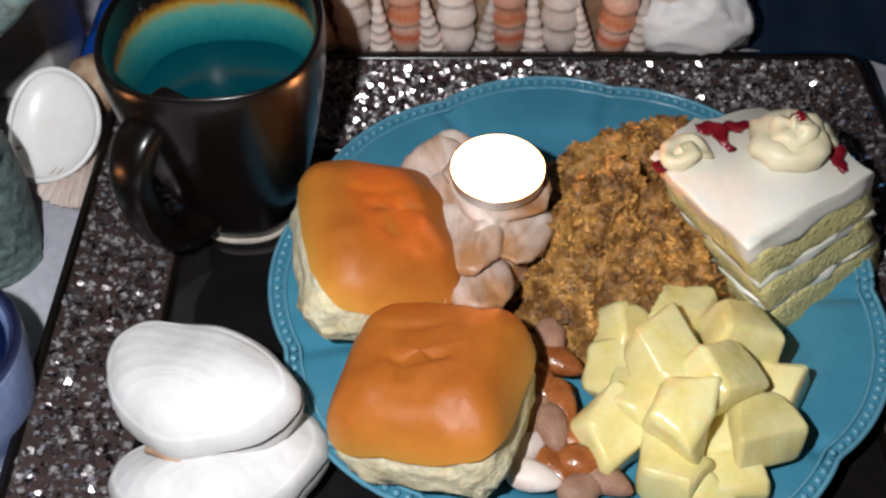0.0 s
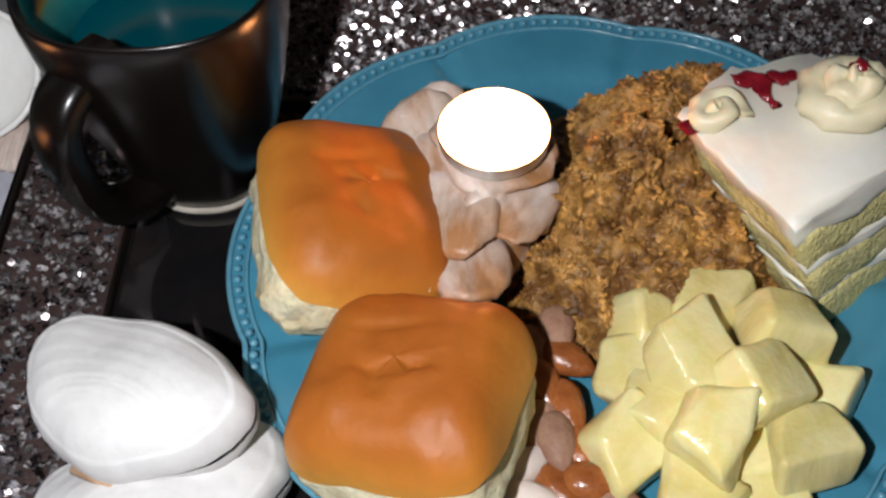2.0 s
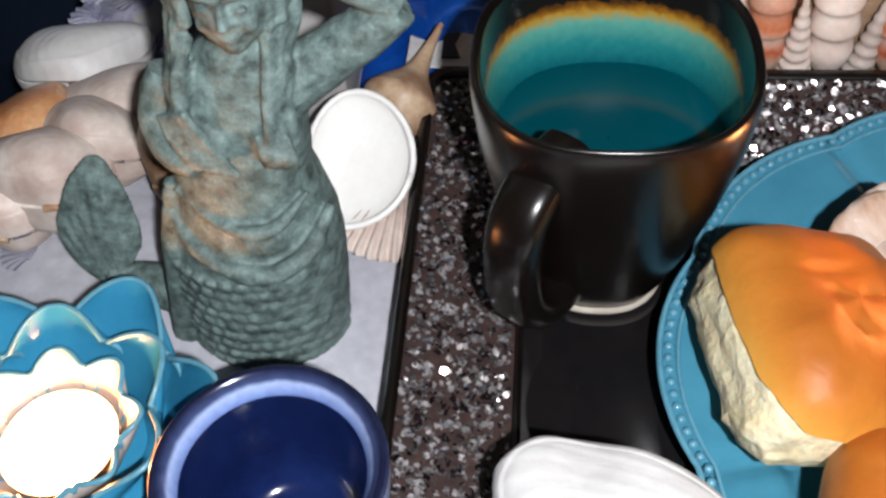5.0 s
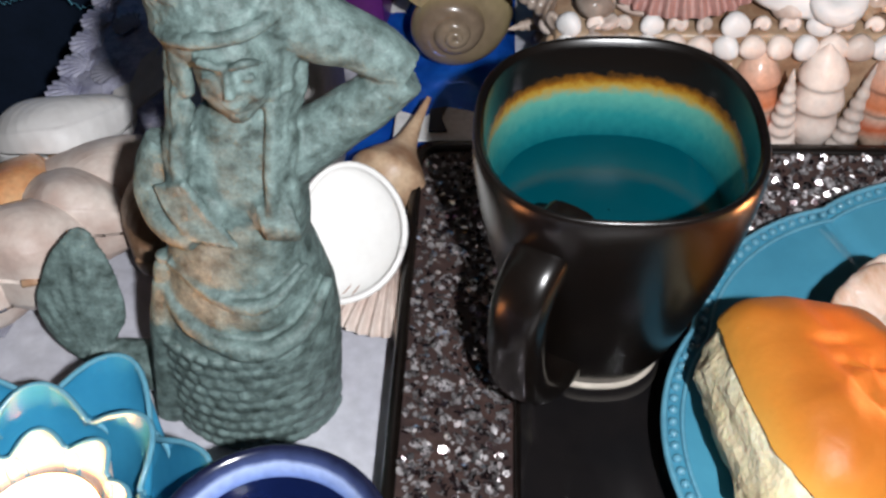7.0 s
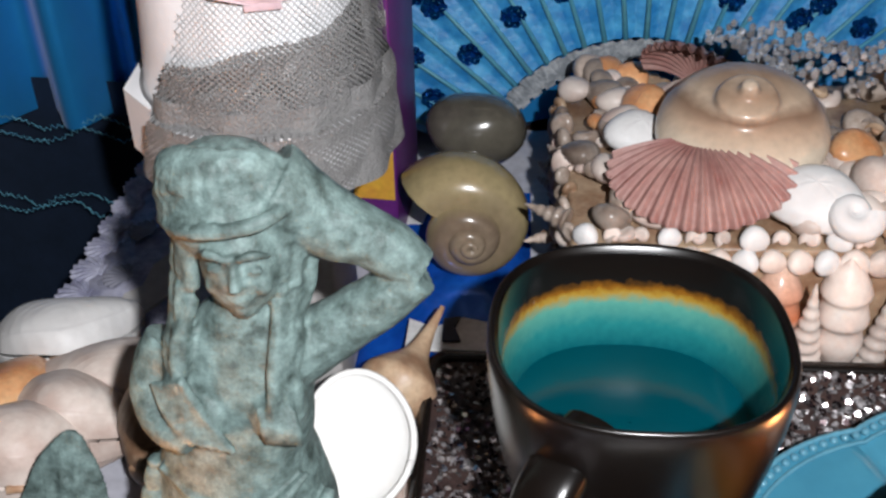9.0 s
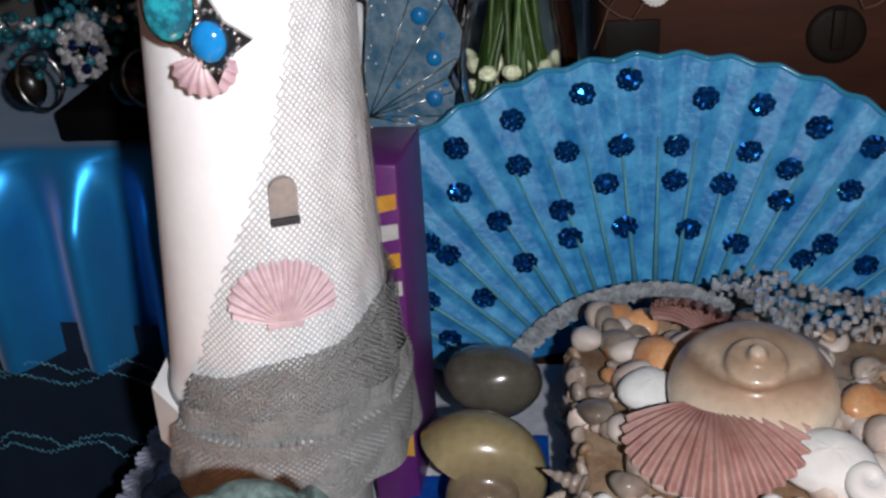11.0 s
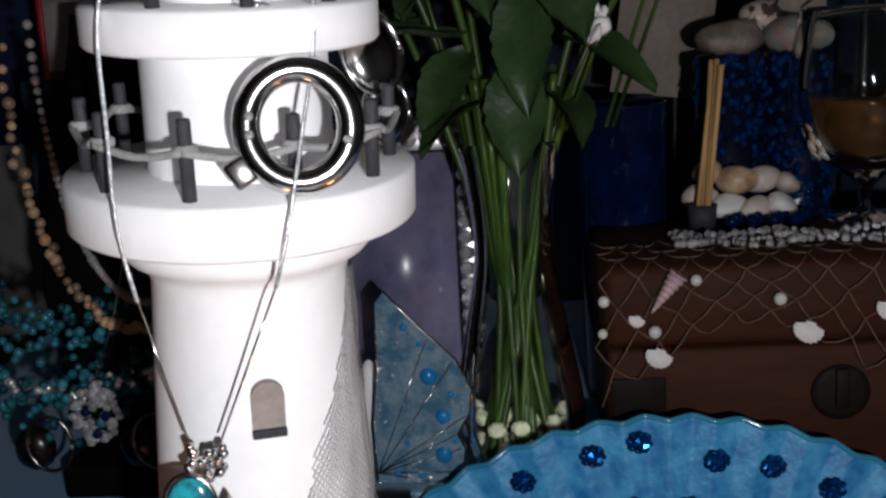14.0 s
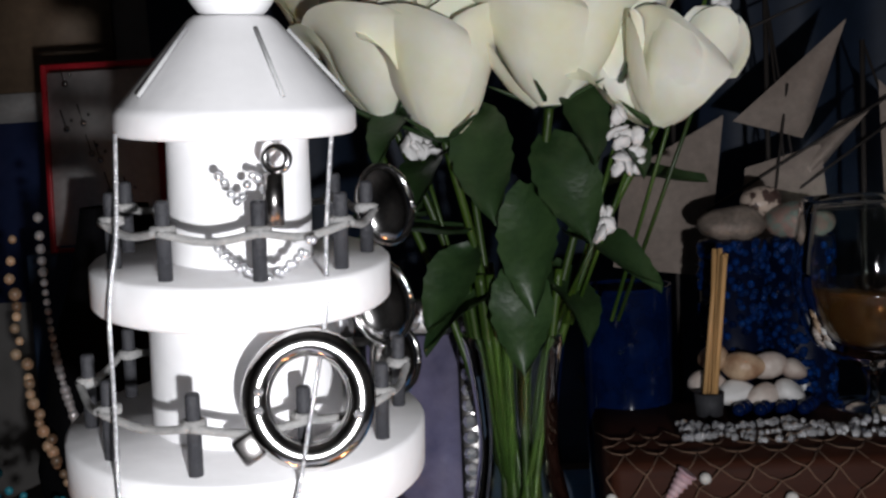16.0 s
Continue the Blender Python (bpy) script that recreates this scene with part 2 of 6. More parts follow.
PORCELAIN_SHELL = mat("porcelain_shell", (0.88, 0.87, 0.85), (0.82, 0.80, 0.77), 0.3, size=60, bump=0.08, bump_size=160, fine=0.04)
WHITE_SHELL = mat("white_shell", (0.76, 0.75, 0.74), (0.64, 0.62, 0.61), 0.5, size=45, bump=0.2, bump_size=200, fine=0.06)
CREAM_SHELL = mat("cream_shell", (0.70, 0.62, 0.56), (0.50, 0.38, 0.33), 0.45, size=45, mix=0.7, bump=0.15, per=0.22, fine=0.12)
TAN_SHELL = mat("tan_shell", (0.5, 0.36, 0.24), (0.3, 0.17, 0.1), 0.4, size=60, mix=0.8, bump=0.15, per=0.3)
GREY_SHELL = mat("grey_brown_shell", (0.40, 0.33, 0.28), (0.22, 0.16, 0.125), 0.3, size=90, mix=0.8, bump=0.15, per=0.35)
PINK_SHELL = mat("pink_shell", (0.25, 0.105, 0.092), (0.40, 0.235, 0.205), 0.5, size=60, bump=0.2, per=0.15)
ORANGE_SHELL = mat("orange_shell", (0.6, 0.22, 0.08), (0.7, 0.42, 0.22), 0.3, size=80, per=0.3)
OLIVE_SHELL = mat("olive_snail_shell", (0.2, 0.16, 0.075), (0.1, 0.085, 0.045), 0.25, size=40, mix=0.7, coat=0.3)
DARK_SHELL = mat("dark_snail_shell", (0.06, 0.055, 0.045), (0.1, 0.09, 0.07), 0.22, size=40, coat=0.4)
PATINA = mat("green_patina", (0.185, 0.262, 0.25), (0.035, 0.052, 0.047), 0.6, size=170, mix=0.5, bump=0.7, bump_size=260, fine=0.3)
BLUE_CERAMIC = mat("turquoise_ceramic", (0.025, 0.2, 0.36), (0.04, 0.26, 0.43), 0.15, size=40, coat=0.4, fine=0.06)
# inner lotus petals: the candle glow is put into this pinkish pale colour
LOTUS_LIT = mat("candlelit_lotus", (0.55, 0.42, 0.33), (0.4, 0.4, 0.42), 0.3, size=50)
CUP = mat("navy_glaze", (0.004, 0.009, 0.05), (0.008, 0.018, 0.085), 0.15, size=40, coat=0.4)
CUP_RIM = mat("pale_blue_cup_rim", (0.3, 0.38, 0.62), (0.2, 0.28, 0.55), 0.2, size=60)
CLOTH = mat("grey_white_satin", (0.55, 0.55, 0.6), (0.4, 0.4, 0.46), 0.45, size=30, bump=0.5, bump_size=90, sheen=0.3)
LACE = mat("lavender_lace", (0.5, 0.5, 0.62), (0.3, 0.3, 0.42), 0.8, size=140, mix=0.9, bump=0.6)
FAN_LACE = mat("fan_lace", (0.36, 0.38, 0.4), (0.2, 0.22, 0.24), 0.8, size=200, mix=0.9, bump=0.6)
LACE_GREY = mat("grey_lace", (0.2, 0.2, 0.25), (0.3, 0.3, 0.36), 0.8, size=140)
DARK_WOOD = mat("dark_wood", (0.03, 0.018, 0.013), (0.055, 0.03, 0.02), 0.5, size=30, bump=0.2, stretch=(6, 1, 1))
SATIN = mat("blue_satin", (0.012, 0.27, 0.70), (0.02, 0.33, 0.78), 0.36, size=12, fine=0.06, bump=0.15, bump_size=40, sheen=0.3, metal=0.6)
NAVY = mat("navy_cloth", (0.006, 0.014, 0.03), (0.01, 0.02, 0.045), 0.6, size=50)
SILVER_THREAD = mat("silver_thread", (0.3, 0.75, 0.9), (0.1, 0.4, 0.6), 0.35, metal=0.3, size=400)
WHITE_PAINT = mat("white_painted_wood", (0.82, 0.81, 0.82), (0.76, 0.75, 0.76), 0.55, size=40, bump=0.15, bump_size=120, fine=0.04)
NET = mat("grey_net", (0.36, 0.36, 0.37), (0.46, 0.46, 0.46), 0.9, size=200)
NET_GREY = mat("dark_grey_net", (0.17, 0.165, 0.165), (0.24, 0.235, 0.23), 0.9, size=260, bump=0.8, bump_size=900)
POST = mat("black_post", (0.02, 0.02, 0.024), (0.035, 0.035, 0.04), 0.7, size=200, bump=0.4)
ROPE = mat("grey_rope", (0.22, 0.22, 0.22), (0.32, 0.31, 0.3), 0.9, size=400, bump=0.5)
SILVER = mat("silver", (0.75, 0.74, 0.73), (0.5, 0.49, 0.48), 0.14, metal=1.0, size=300)
DARK_SILVER = mat("dark_silver", (0.2, 0.19, 0.19), (0.4, 0.38, 0.37), 0.25, metal=1.0, size=300)
TURQ = mat("turquoise_stone", (0.02, 0.3, 0.36), (0.01, 0.08, 0.12), 0.2, size=160, mix=0.9)
BLUE_STONE = mat("blue_stone", (0.01, 0.16, 0.42), (0.01, 0.2, 0.5), 0.12, size=60)
FAN = mat("blue_fan_cloth", (0.008, 0.175, 0.45), (0.06, 0.35, 0.64), 0.45, size=70, mix=0.75, bump=0.5, bump_size=260, sheen=0.3)
FAN_RIB = mat("fan_rib", (0.12, 0.33, 0.38), (0.06, 0.28, 0.42), 0.5)
SEQUIN = mat("blue_sequin", (0.004, 0.05, 0.34), (0.005, 0.16, 0.5), 0.16, metal=0.85, size=400, island=0.6)
PURPLE = mat("purple_card", (0.09, 0.012, 0.12), (0.12, 0.02, 0.15), 0.4, size=60)
GOLD_CARD = mat("yellow_card", (0.6, 0.36, 0.04), (0.5, 0.2, 0.04), 0.4, size=60)
WING = mat("blue_wing_glass", (0.07, 0.18, 0.29), (0.24, 0.35, 0.44), 0.2, size=90, mix=0.8, bump=0.3, metal=0.3)
PHOTO = mat("violet_photo", (0.1, 0.1, 0.19), (0.22, 0.2, 0.3), 0.25, size=14, mix=0.7)
GLASS = mat("clear_glass", (0.9, 0.95, 0.92), None, 0.03, glass=1.0, ior=1.3, fine=0.0)
STEM = mat("green_stem", (0.010, 0.028, 0.004), (0.045, 0.085, 0.010), 0.4, size=60, per=0.3, stretch=(1, 1, 0.1))
LEAF = mat("rose_leaf", (0.014, 0.034, 0.011), (0.028, 0.056, 0.018), 0.42, size=60, bump=0.3, per=0.25)
ROSE = mat("white_rose", (0.86, 0.84, 0.78), (0.80, 0.78, 0.56), 0.6, size=22, bump=0.08, bump_size=90, sss=0.1, fine=0.04)
CHEST = mat("brown_chest_wood", (0.05, 0.0145, 0.007), (0.027, 0.008, 0.004), 0.68, spec=0.2, size=26, bump=0.25, stretch=(0.3, 1, 2))
BRASS_DARK = mat("dark_brass", (0.006, 0.004, 0.003), (0.011, 0.008, 0.006), 0.6, spec=0.15, metal=0.0)
CORD = mat("tan_cord", (0.11, 0.062, 0.04), (0.155, 0.092, 0.062), 0.9, size=300)
PEARL = mat("pearl", (0.72, 0.7, 0.66), (0.6, 0.58, 0.55), 0.15, coat=0.5, per=0.1)
CRYSTAL = mat("silver_crystal", (0.92, 0.92, 0.94), (0.6, 0.6, 0.63), 0.2, metal=0.75, island=0.3)
VELVET = mat("black_velvet", (0.0025, 0.0025, 0.003), (0.004, 0.004, 0.005), 0.95, spec=0.05)
GREY_PEARL = mat("grey_pearl", (0.42, 0.4, 0.4), (0.3, 0.28, 0.28), 0.15, metal=0.4, coat=0.5)
TEAL_BEAD = mat("teal_bead", (0.006, 0.05, 0.08), (0.02, 0.13, 0.16), 0.15, island=0.8)
BROWN_BEAD = mat("brown_bead", (0.17, 0.08, 0.04), (0.4, 0.3, 0.2), 0.4, island=0.6)
# darker blue of the jar core, with the shade between beads put in
JAR_SHADE = mat("dark_blue_shade", (0.0006, 0.002, 0.010), (0.001, 0.004, 0.02), 0.3, size=200)
JAR_BEAD = mat("blue_jar_bead", (0.0008, 0.005, 0.03), (0.0015, 0.018, 0.085), 0.05, size=400, island=0.8)
BLUE_BEAD = mat("blue_glass_bead", (0.0006, 0.003, 0.016), (0.0012, 0.008, 0.045), 0.08, island=0.6)
STICK = mat("bamboo_stick", (0.5, 0.3, 0.13), (0.42, 0.23, 0.09), 0.6, size=60, per=0.15, stretch=(1, 1, 0.1))
STONE = mat("beach_stone", (0.3, 0.24, 0.2), (0.16, 0.13, 0.11), 0.6, size=90, mix=0.8, bump=0.4, per=0.3)
SAIL = mat("cream_sail", (0.27, 0.22, 0.19), (0.2, 0.16, 0.135), 0.8, size=30)
RIGGING = mat("rigging", (0.025, 0.02, 0.018), None, 0.7)
AMBER = mat("amber_liquid", (0.035, 0.015, 0.004), (0.025, 0.01, 0.003), 0.1, size=20)
RED = mat("red_frame", (0.35, 0.012, 0.02), None, 0.4)
CARD = mat("white_card", (0.5, 0.48, 0.47), (0.44, 0.42, 0.41), 0.7, size=30)
WALL = mat("room_wall", (0.3, 0.28, 0.27), (0.24, 0.23, 0.22), 0.8, size=5, bump=0.2, bump_size=80)
FLOOR = mat("room_floor", (0.1, 0.07, 0.05), (0.07, 0.05, 0.035), 0.6, size=8, bump=0.1)
BAG = mat("blue_foil_bag", (0.005, 0.06, 0.4), (0.01, 0.12, 0.55), 0.2, size=40, bump=0.5, bump_size=120, metal=0.3)
BAG_WHITE = mat("white_print", (0.75, 0.75, 0.75), None, 0.35)
LILAC = mat("lilac_scallop", (0.55, 0.4, 0.42), (0.38, 0.24, 0.28), 0.5, size=60, mix=0.7)
BLACK_PRINT = mat("black_print", (0.015, 0.015, 0.015), None, 0.4)
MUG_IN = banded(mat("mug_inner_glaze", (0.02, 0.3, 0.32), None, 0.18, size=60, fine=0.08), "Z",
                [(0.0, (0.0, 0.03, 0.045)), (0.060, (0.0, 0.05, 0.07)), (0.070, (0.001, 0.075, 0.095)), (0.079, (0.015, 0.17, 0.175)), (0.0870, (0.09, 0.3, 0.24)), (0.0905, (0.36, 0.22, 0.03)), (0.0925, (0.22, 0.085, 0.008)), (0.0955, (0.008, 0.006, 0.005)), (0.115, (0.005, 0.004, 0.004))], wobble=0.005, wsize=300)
DRINK = mat("teal_drink", (0.0, 0.045, 0.06), (0.0, 0.055, 0.075), 0.05, size=20, fine=0.03)
BASE_RING = mat("bare_clay", (0.5, 0.45, 0.38), (0.4, 0.35, 0.3), 0.7)

# ---- the setting ----
solo("floor", at(block(4.0, 4.0, 0.1), 0, 0, -0.1), FLOOR, (0, 0.2, -0.75), "dark wooden floor of the room", "floor", kind="structure")
solo("ceiling", block(4.0, 4.0, 0.1), WALL, (0, 0.2, 1.75), "plain painted ceiling", "ceiling", kind="structure")
for nm, x, y, sx, sy in (("wall_north", 0, 1.25, 4.0, 0.1), ("wall_south", 0, -1.85, 4.0, 0.1), ("wall_west", -2.05, -0.3, 0.1, 3.0), ("wall_east", 2.05, -0.3, 0.1, 3.0)):
    solo(nm, block(sx, sy, 2.5), WALL, (x, y, -0.75), "grey-beige painted wall in the dark", "wall", kind="structure")

table = thing("altar_table", (0, 0.3, -0.75), "dark wooden table set as a sea altar", "table")
part("tabletop", at(block(0.97, 0.9, 0.03, 0.003), 0.14, 0.05, 0.716), DARK_WOOD, table)
for sx in (-0.29, 0.57):
    for sy in (-0.35, 0.45):
        part("leg", at(block(0.05, 0.05, 0.718, 0.004), sx, sy, 0), DARK_WOOD, table)


def drape(u, v):
    x, y = -0.338 + 0.96 * u, -0.09 + 0.74 * v
    z = 0.0012 * noise.noise(Vector((x * 30, y * 30, 0))) + 0.0008 * noise.noise(Vector((x * 90, y * 60, 3)))
    return x, y, -0.0016 + z
solo("table_cloth", sheet(drape, 120, 100), CLOTH, (0, 0, 0), "crumpled grey-white satin cloth on the table", "cloth")

# raised back shelf under blue satin
riser = solo("back_shelf", block(1.1, 0.42, 0.889, 0.003), DARK_WOOD, (-0.02, 0.879, -0.75), "dark raised shelf behind the table", "shelf")


def satin(u, v):
    """Over the shelf top and down its front in soft folds."""
    x = -0.57 + 1.1 * u
    s = v * 0.62
    if s < 0.40:
        return x, 1.056 - s, 0.1425 + 0.0008 * noise.noise(Vector((x * 20, s * 20, 0)))
    d = s - 0.40
    fold = (0.004 + 0.012 * max(0.0, min(1.0, (-x - 0.27) * 12))) * (math.sin(x * 98 + 1.5 * math.sin(x * 17)) - 0.5) * min(1, d * 14) + 0.004 * noise.noise(Vector((x * 9, d * 5, 0)))
    return x, 0.656 + fold, 0.142 - d * (0.63)
solo("blue_satin_cloth", sheet(satin, 200, 60), SATIN, (0, 0, 0), "glossy blue satin cloth hanging over the back shelf", "cloth")


def curtain(u, v):
    x = -0.75 + 1.5 * u
    return x, 0.680 + 0.004 * math.sin(x * 40) + 0.004 * noise.noise(Vector((x * 8, v * 3, 5))), 0.03 - 0.5 * v
solo("dark_under_cloth", sheet(curtain, 90, 8), NAVY, (0, -0.022, -0.005), "dark navy cloth hanging below the satin", "cloth")
hem = thing("embroidered_hem", (0, 0, 0), "jagged blue metallic stitching along the cloth hem", "trim")
for k, z in enumerate((0.006, -0.002, -0.045, -0.052)):
    pts = [(-0.57 + 0.012 * i, 0.636 - 0.004 * (k > 1), z + 0.004 * math.sin(i * 1.3 + k) + 0.012 * noise.noise(Vector((i * 0.7, k, 0)))) for i in range(22)]
    zig = []
    for i in range(len(pts) - 1):
        for j in range(6):
            p = Vector(pts[i]).lerp(Vector(pts[i + 1]), j / 6)
            zig.append(p + Vector((noise.noise(p * 900) * 0.002, -0.0006 * (j % 2), (0.0017 if j % 2 else -0.0017) * (0.6 + abs(noise.noise(p * 300))))))
    part("thread", tube(zig, lambda u, k=k: 0.00025 + 0.0006 * abs(noise.noise(Vector((u * 90, k, 0)))), 5), SILVER_THREAD, hem)

# scalloped lace along the table's edge
lace = thing("lace_runner", (0, 0, 0), "lavender lace runner with a scalloped shell border", "lace")
part("lace_ground", at(block(0.055, 0.24, 0.0012), -0.308, 0.50, 0.0014), LACE, lace)
for k in range(18):
    y = 0.27 + 0.02 * k
    part("lace_scallop", at(scallop(0.016, 9, 0.1, 0.0008), -0.326, y, 0.003, 0, 0, 90), LACE, lace)
    if k % 2:
        part("lace_motif", at(scallop(0.013, 9, 0.08, 0.0006), -0.31, y - 0.008, 0.005, 0, 0, 80), LACE_GREY, lace)

# ---- tray ----
X0, X1, Y0, Y1, IN = -0.1585, 0.211, 0.085, 0.4135, 0.04
tray = thing("serving_tray", (0, 0, 0), "black lacquer serving tray with a glittering mosaic border", "tray")
part("tray_floor", at(block(X1 - X0 - 0.02, Y1 - Y0 - 0.02, 0.004, 0.001), (X0 + X1) / 2, (Y0 + Y1) / 2, 0.0005), LACQUER, tray)


def rect_ring(inset, z, n=24):
    x0, x1, y0, y1 = X0 + inset, X1 - inset, Y0 + inset * 1.15, Y1 - inset * 1.3
    c = 0.008 * max(0.0, 1 - inset / 0.05) + 0.001
    out = []
    for cx, cy, a0 in ((x1 - c, y1 - c, 0), (x0 + c, y1 - c, 90), (x0 + c, y0 + c, 180), (x1 - c, y0 + c, 270)):
        for k in range(n // 4 + 1):
            a = radians(a0 + 90 * k / (n // 4))
            out.append(Vector((cx + c * math.cos(a), cy + c * math.sin(a), z)))
    return out


def ring_skin(levels):
    rings = [rect_ring(i, z) for i, z in levels]
    n = len(rings[0])
    vs = [p for r in rings for p in r]
    fs = [[i * n + k, i * n + (k + 1) % n, (i + 1) * n + (k + 1) % n, (i + 1) * n + k] for i in range(len(rings) - 1) for k in range(n)]
    return vs, fs
part("tray_border", ring_skin([(0.0405, 0.0035), (0.040, 0.0062), (0.002, 0.0195), (0.0, 0.0205), (-0.0015, 0.0195), (-0.001, 0.002), (0.004, 0.0)]), TRAY_RIM, tray, smooth=False)
part("tray_lip", ring_skin([(0.0025, 0.0192), (0.002, 0.0212), (-0.0012, 0.0212), (-0.0022, 0.019), (-0.0018, 0.015)]), BLACK_GLAZE, tray)
part("inner_bead", ring_skin([(0.0425, 0.004), (0.042, 0.0068), (0.0405, 0.0072), (0.0395, 0.006)]), BLACK_GLAZE, tray)


def chips(count, seed):
    rng = random.Random(seed)
    vs, fs = [], []
    w, h = X1 - X0, Y1 - Y0
    while len(fs) < count:
        x, y = rng.uniform(X0, X1), rng.uniform(Y0, Y1)
        d = min((x - X0), (X1 - x), (y - Y0) / 1.15, (Y1 - y) / 1.3)
        if d > 0.0385 or d < 0.003:
            continue
        z = 0.0064 + (0.040 - d) / 0.038 * 0.0133
        s = rng.uniform(0.0009, 0.0021)
        back, front, left = (Y1 - y) / 1.3 <= d, (y - Y0) / 1.15 <= d, (x - X0) <= d
        lean, wild = ((46, 0), 9) if back else ((-14, 0), 20) if front else ((0, 6), 17) if left else ((0, -8), 20)
        m = pose(x, y, z + 0.0003, lean[0], lean[1], 0) @ pose(0, 0, 0, rng.gauss(0, wild), rng.gauss(0, wild), rng.uniform(0, 360))
        k = rng.choice((4, 5, 4, 3))
        n = len(vs)
        vs += [m @ Vector((s * math.cos(2 * math.pi * i / k), s * rng.uniform(0.6, 1) * math.sin(2 * math.pi * i / k), 0)) for i in range(k)]
        fs.append([n + i for i in range(k)])
    return vs, fs
tagged(part("mirror_mosaic", chips(12000, 4), CHIP, tray, "crushed mirror chips set in dark grout", smooth=False), kind="stuff")

# ---- plate ----
PX, PY = 0.0545, 0.2655
plate = thing("dinner_plate", (PX, PY, 0.0046), "turquoise glazed dinner plate with scalloped beaded rim", "plate")
LOBES = 9


def lobe(a, r):
    k = max(0.0, (r - 0.07) / 0.055)
    c = math.cos(LOBES * a / 2 + 1.806)
    return r * (1 + 0.042 * k * (abs(c) ** 0.8 - 0.62)), abs(c)


PROFILE = smooth_profile([(0.0, 0.0075), (0.04, 0.0075), (0.078, 0.008), (0.09, 0.0105), (0.098, 0.0155), (0.108, 0.0175), (0.1185, 0.0188), (0.1235, 0.0202)], 40)


def plate_top(u, v):
    a = 2 * math.pi * v
    p = PROFILE[int(round(u * 40))]
    r, c = lobe(a, max(p[0], 0.0002))
    flute = -0.0032 * max(0, 1 - c * 3.4) ** 1.5 * min(1, max(0, (r - 0.078) / 0.014))
    return r * math.cos(a), r * math.sin(a), p[1] + flute
LOW = smooth_profile([(0.1235, 0.0202), (0.1238, 0.0185), (0.117, 0.0160), (0.1, 0.0125), (0.075, 0.004), (0.068, 0.001), (0.062, 0.0008), (0.058, 0.003), (0.0, 0.0035)], 30)


def plate_low(u, v):
    a = 2 * math.pi * v
    p = LOW[int(round(u * 30))]
    r, c = lobe(a, max(p[0], 0.0002))
    return r * math.cos(a), r * math.sin(a), p[1]
part("plate_body", join(sheet(plate_top, 40, 240, cv=True), sheet(plate_low, 30, 240, cv=True)), PLATE, plate)
beads = []
for k in range(168):
    a = 2 * math.pi * k / 168
    r, c = lobe(a, 0.1208)
    beads.append(at(ball(0.00165, 0.00165, 0.0013, 5, 8), r * math.cos(a), r * math.sin(a), 0.0201))
tagged(part("rim_beading", join(*beads), BEADING, plate, "raised row of pale glazed beads"), kind="stuff")
for w, rr in ((0.0008, 0.1178), (0.0011, 0.1236)):
    pts = []
    for k in range(241):
        a = 2 * math.pi * k / 240
        r, c = lobe(a, rr)
        pts.append((r * math.cos(a), r * math.sin(a), 0.0192 if rr < 0.12 else 0.0200))
    part("rim_ridge", tube(pts, w, 6), BEADING, plate)


# ---- food ----
def bun(loc, rot, seed, label, sx, sy, h, torn):
    b = thing("dinner_roll", loc, label, "bread roll", "rolls on the plate", rot)
    def shape(u, v, lo, hi, k=1.0):
        a = lo + (hi - lo) * u
        t = 2 * math.pi * v
        q = lambda s, e: math.copysign(abs(s) ** e, s)
        c = math.cos(a)
        e = 0.45
        x, y = sx * k * q(math.cos(t), e) * abs(c) ** 0.55, sy * k * q(math.sin(t), e) * abs(c) ** 0.55
        z = h * q(math.sin(a), 0.8)
        p = Vector((x, y, z))
        n = noise.noise(p * 38 + Vector((seed, 0, 0)))
        p *= 1 + 0.05 * n
        if a > 0:
            crease = math.exp(-((y - 0.004 * math.sin(x * 90 + seed)) / 0.0022) ** 2) * math.exp(-((x - 0.004) / (sx * 0.42)) ** 2)
            crease += 0.7 * math.exp(-((x + 0.009 + 0.5 * y) / 0.0026) ** 2) * math.exp(-((y + 0.010) / 0.008) ** 2) + 0.6 * math.exp(-((y - 0.012 - 0.15 * x) / 0.0022) ** 2) * math.exp(-((x + 0.004) / 0.010) ** 2)
            dent = math.exp(-((x + 0.008) ** 2 + (y - 0.006) ** 2) / 0.00016)
            p.z -= 0.0030 * crease + 0.0012 * dent - 0.0013 * noise.noise(Vector((x * 110, y * 110, seed)))
        return p
    crumb = sheet(lambda u, v: shape(u, v, -1.5, 0.45, 0.955), 26, 72, cv=True)
    crumb = rough(rough(crumb, 140, 0.0022, seed), 420, 0.0010, seed)
    part("crumb", crumb, CRUMB, b, "pale torn crumb sides")
    edge = sheet(lambda u, v: shape(u, v, 0.04 + 0.17 * max(0.0, math.cos(v * 2 * math.pi - radians(torn))) ** 1.5 + 0.06 * noise.noise(Vector((math.cos(v * 6.28) * 2.5, math.sin(v * 6.28) * 2.5, seed))), 1.5707), 44, 120, cv=True)
    part("crust", edge, CRUST, b, "smooth golden-brown crust")
    return b
bun((-0.0275, 0.262, 0.0455), (-2, 23, 10), 1.3, "golden soft dinner roll with torn pale side", 0.031, 0.037, 0.025, 215)
bun((-0.003, 0.196, 0.0455), (-5, -13, -14), 5.1, "golden square dinner roll leaning on its neighbour", 0.0335, 0.0325, 0.0255, -50)

stuffing = thing("stuffing_mound", (0.076, 0.288, 0.012), "heap of moist brown herb stuffing on the plate", "stuffing")


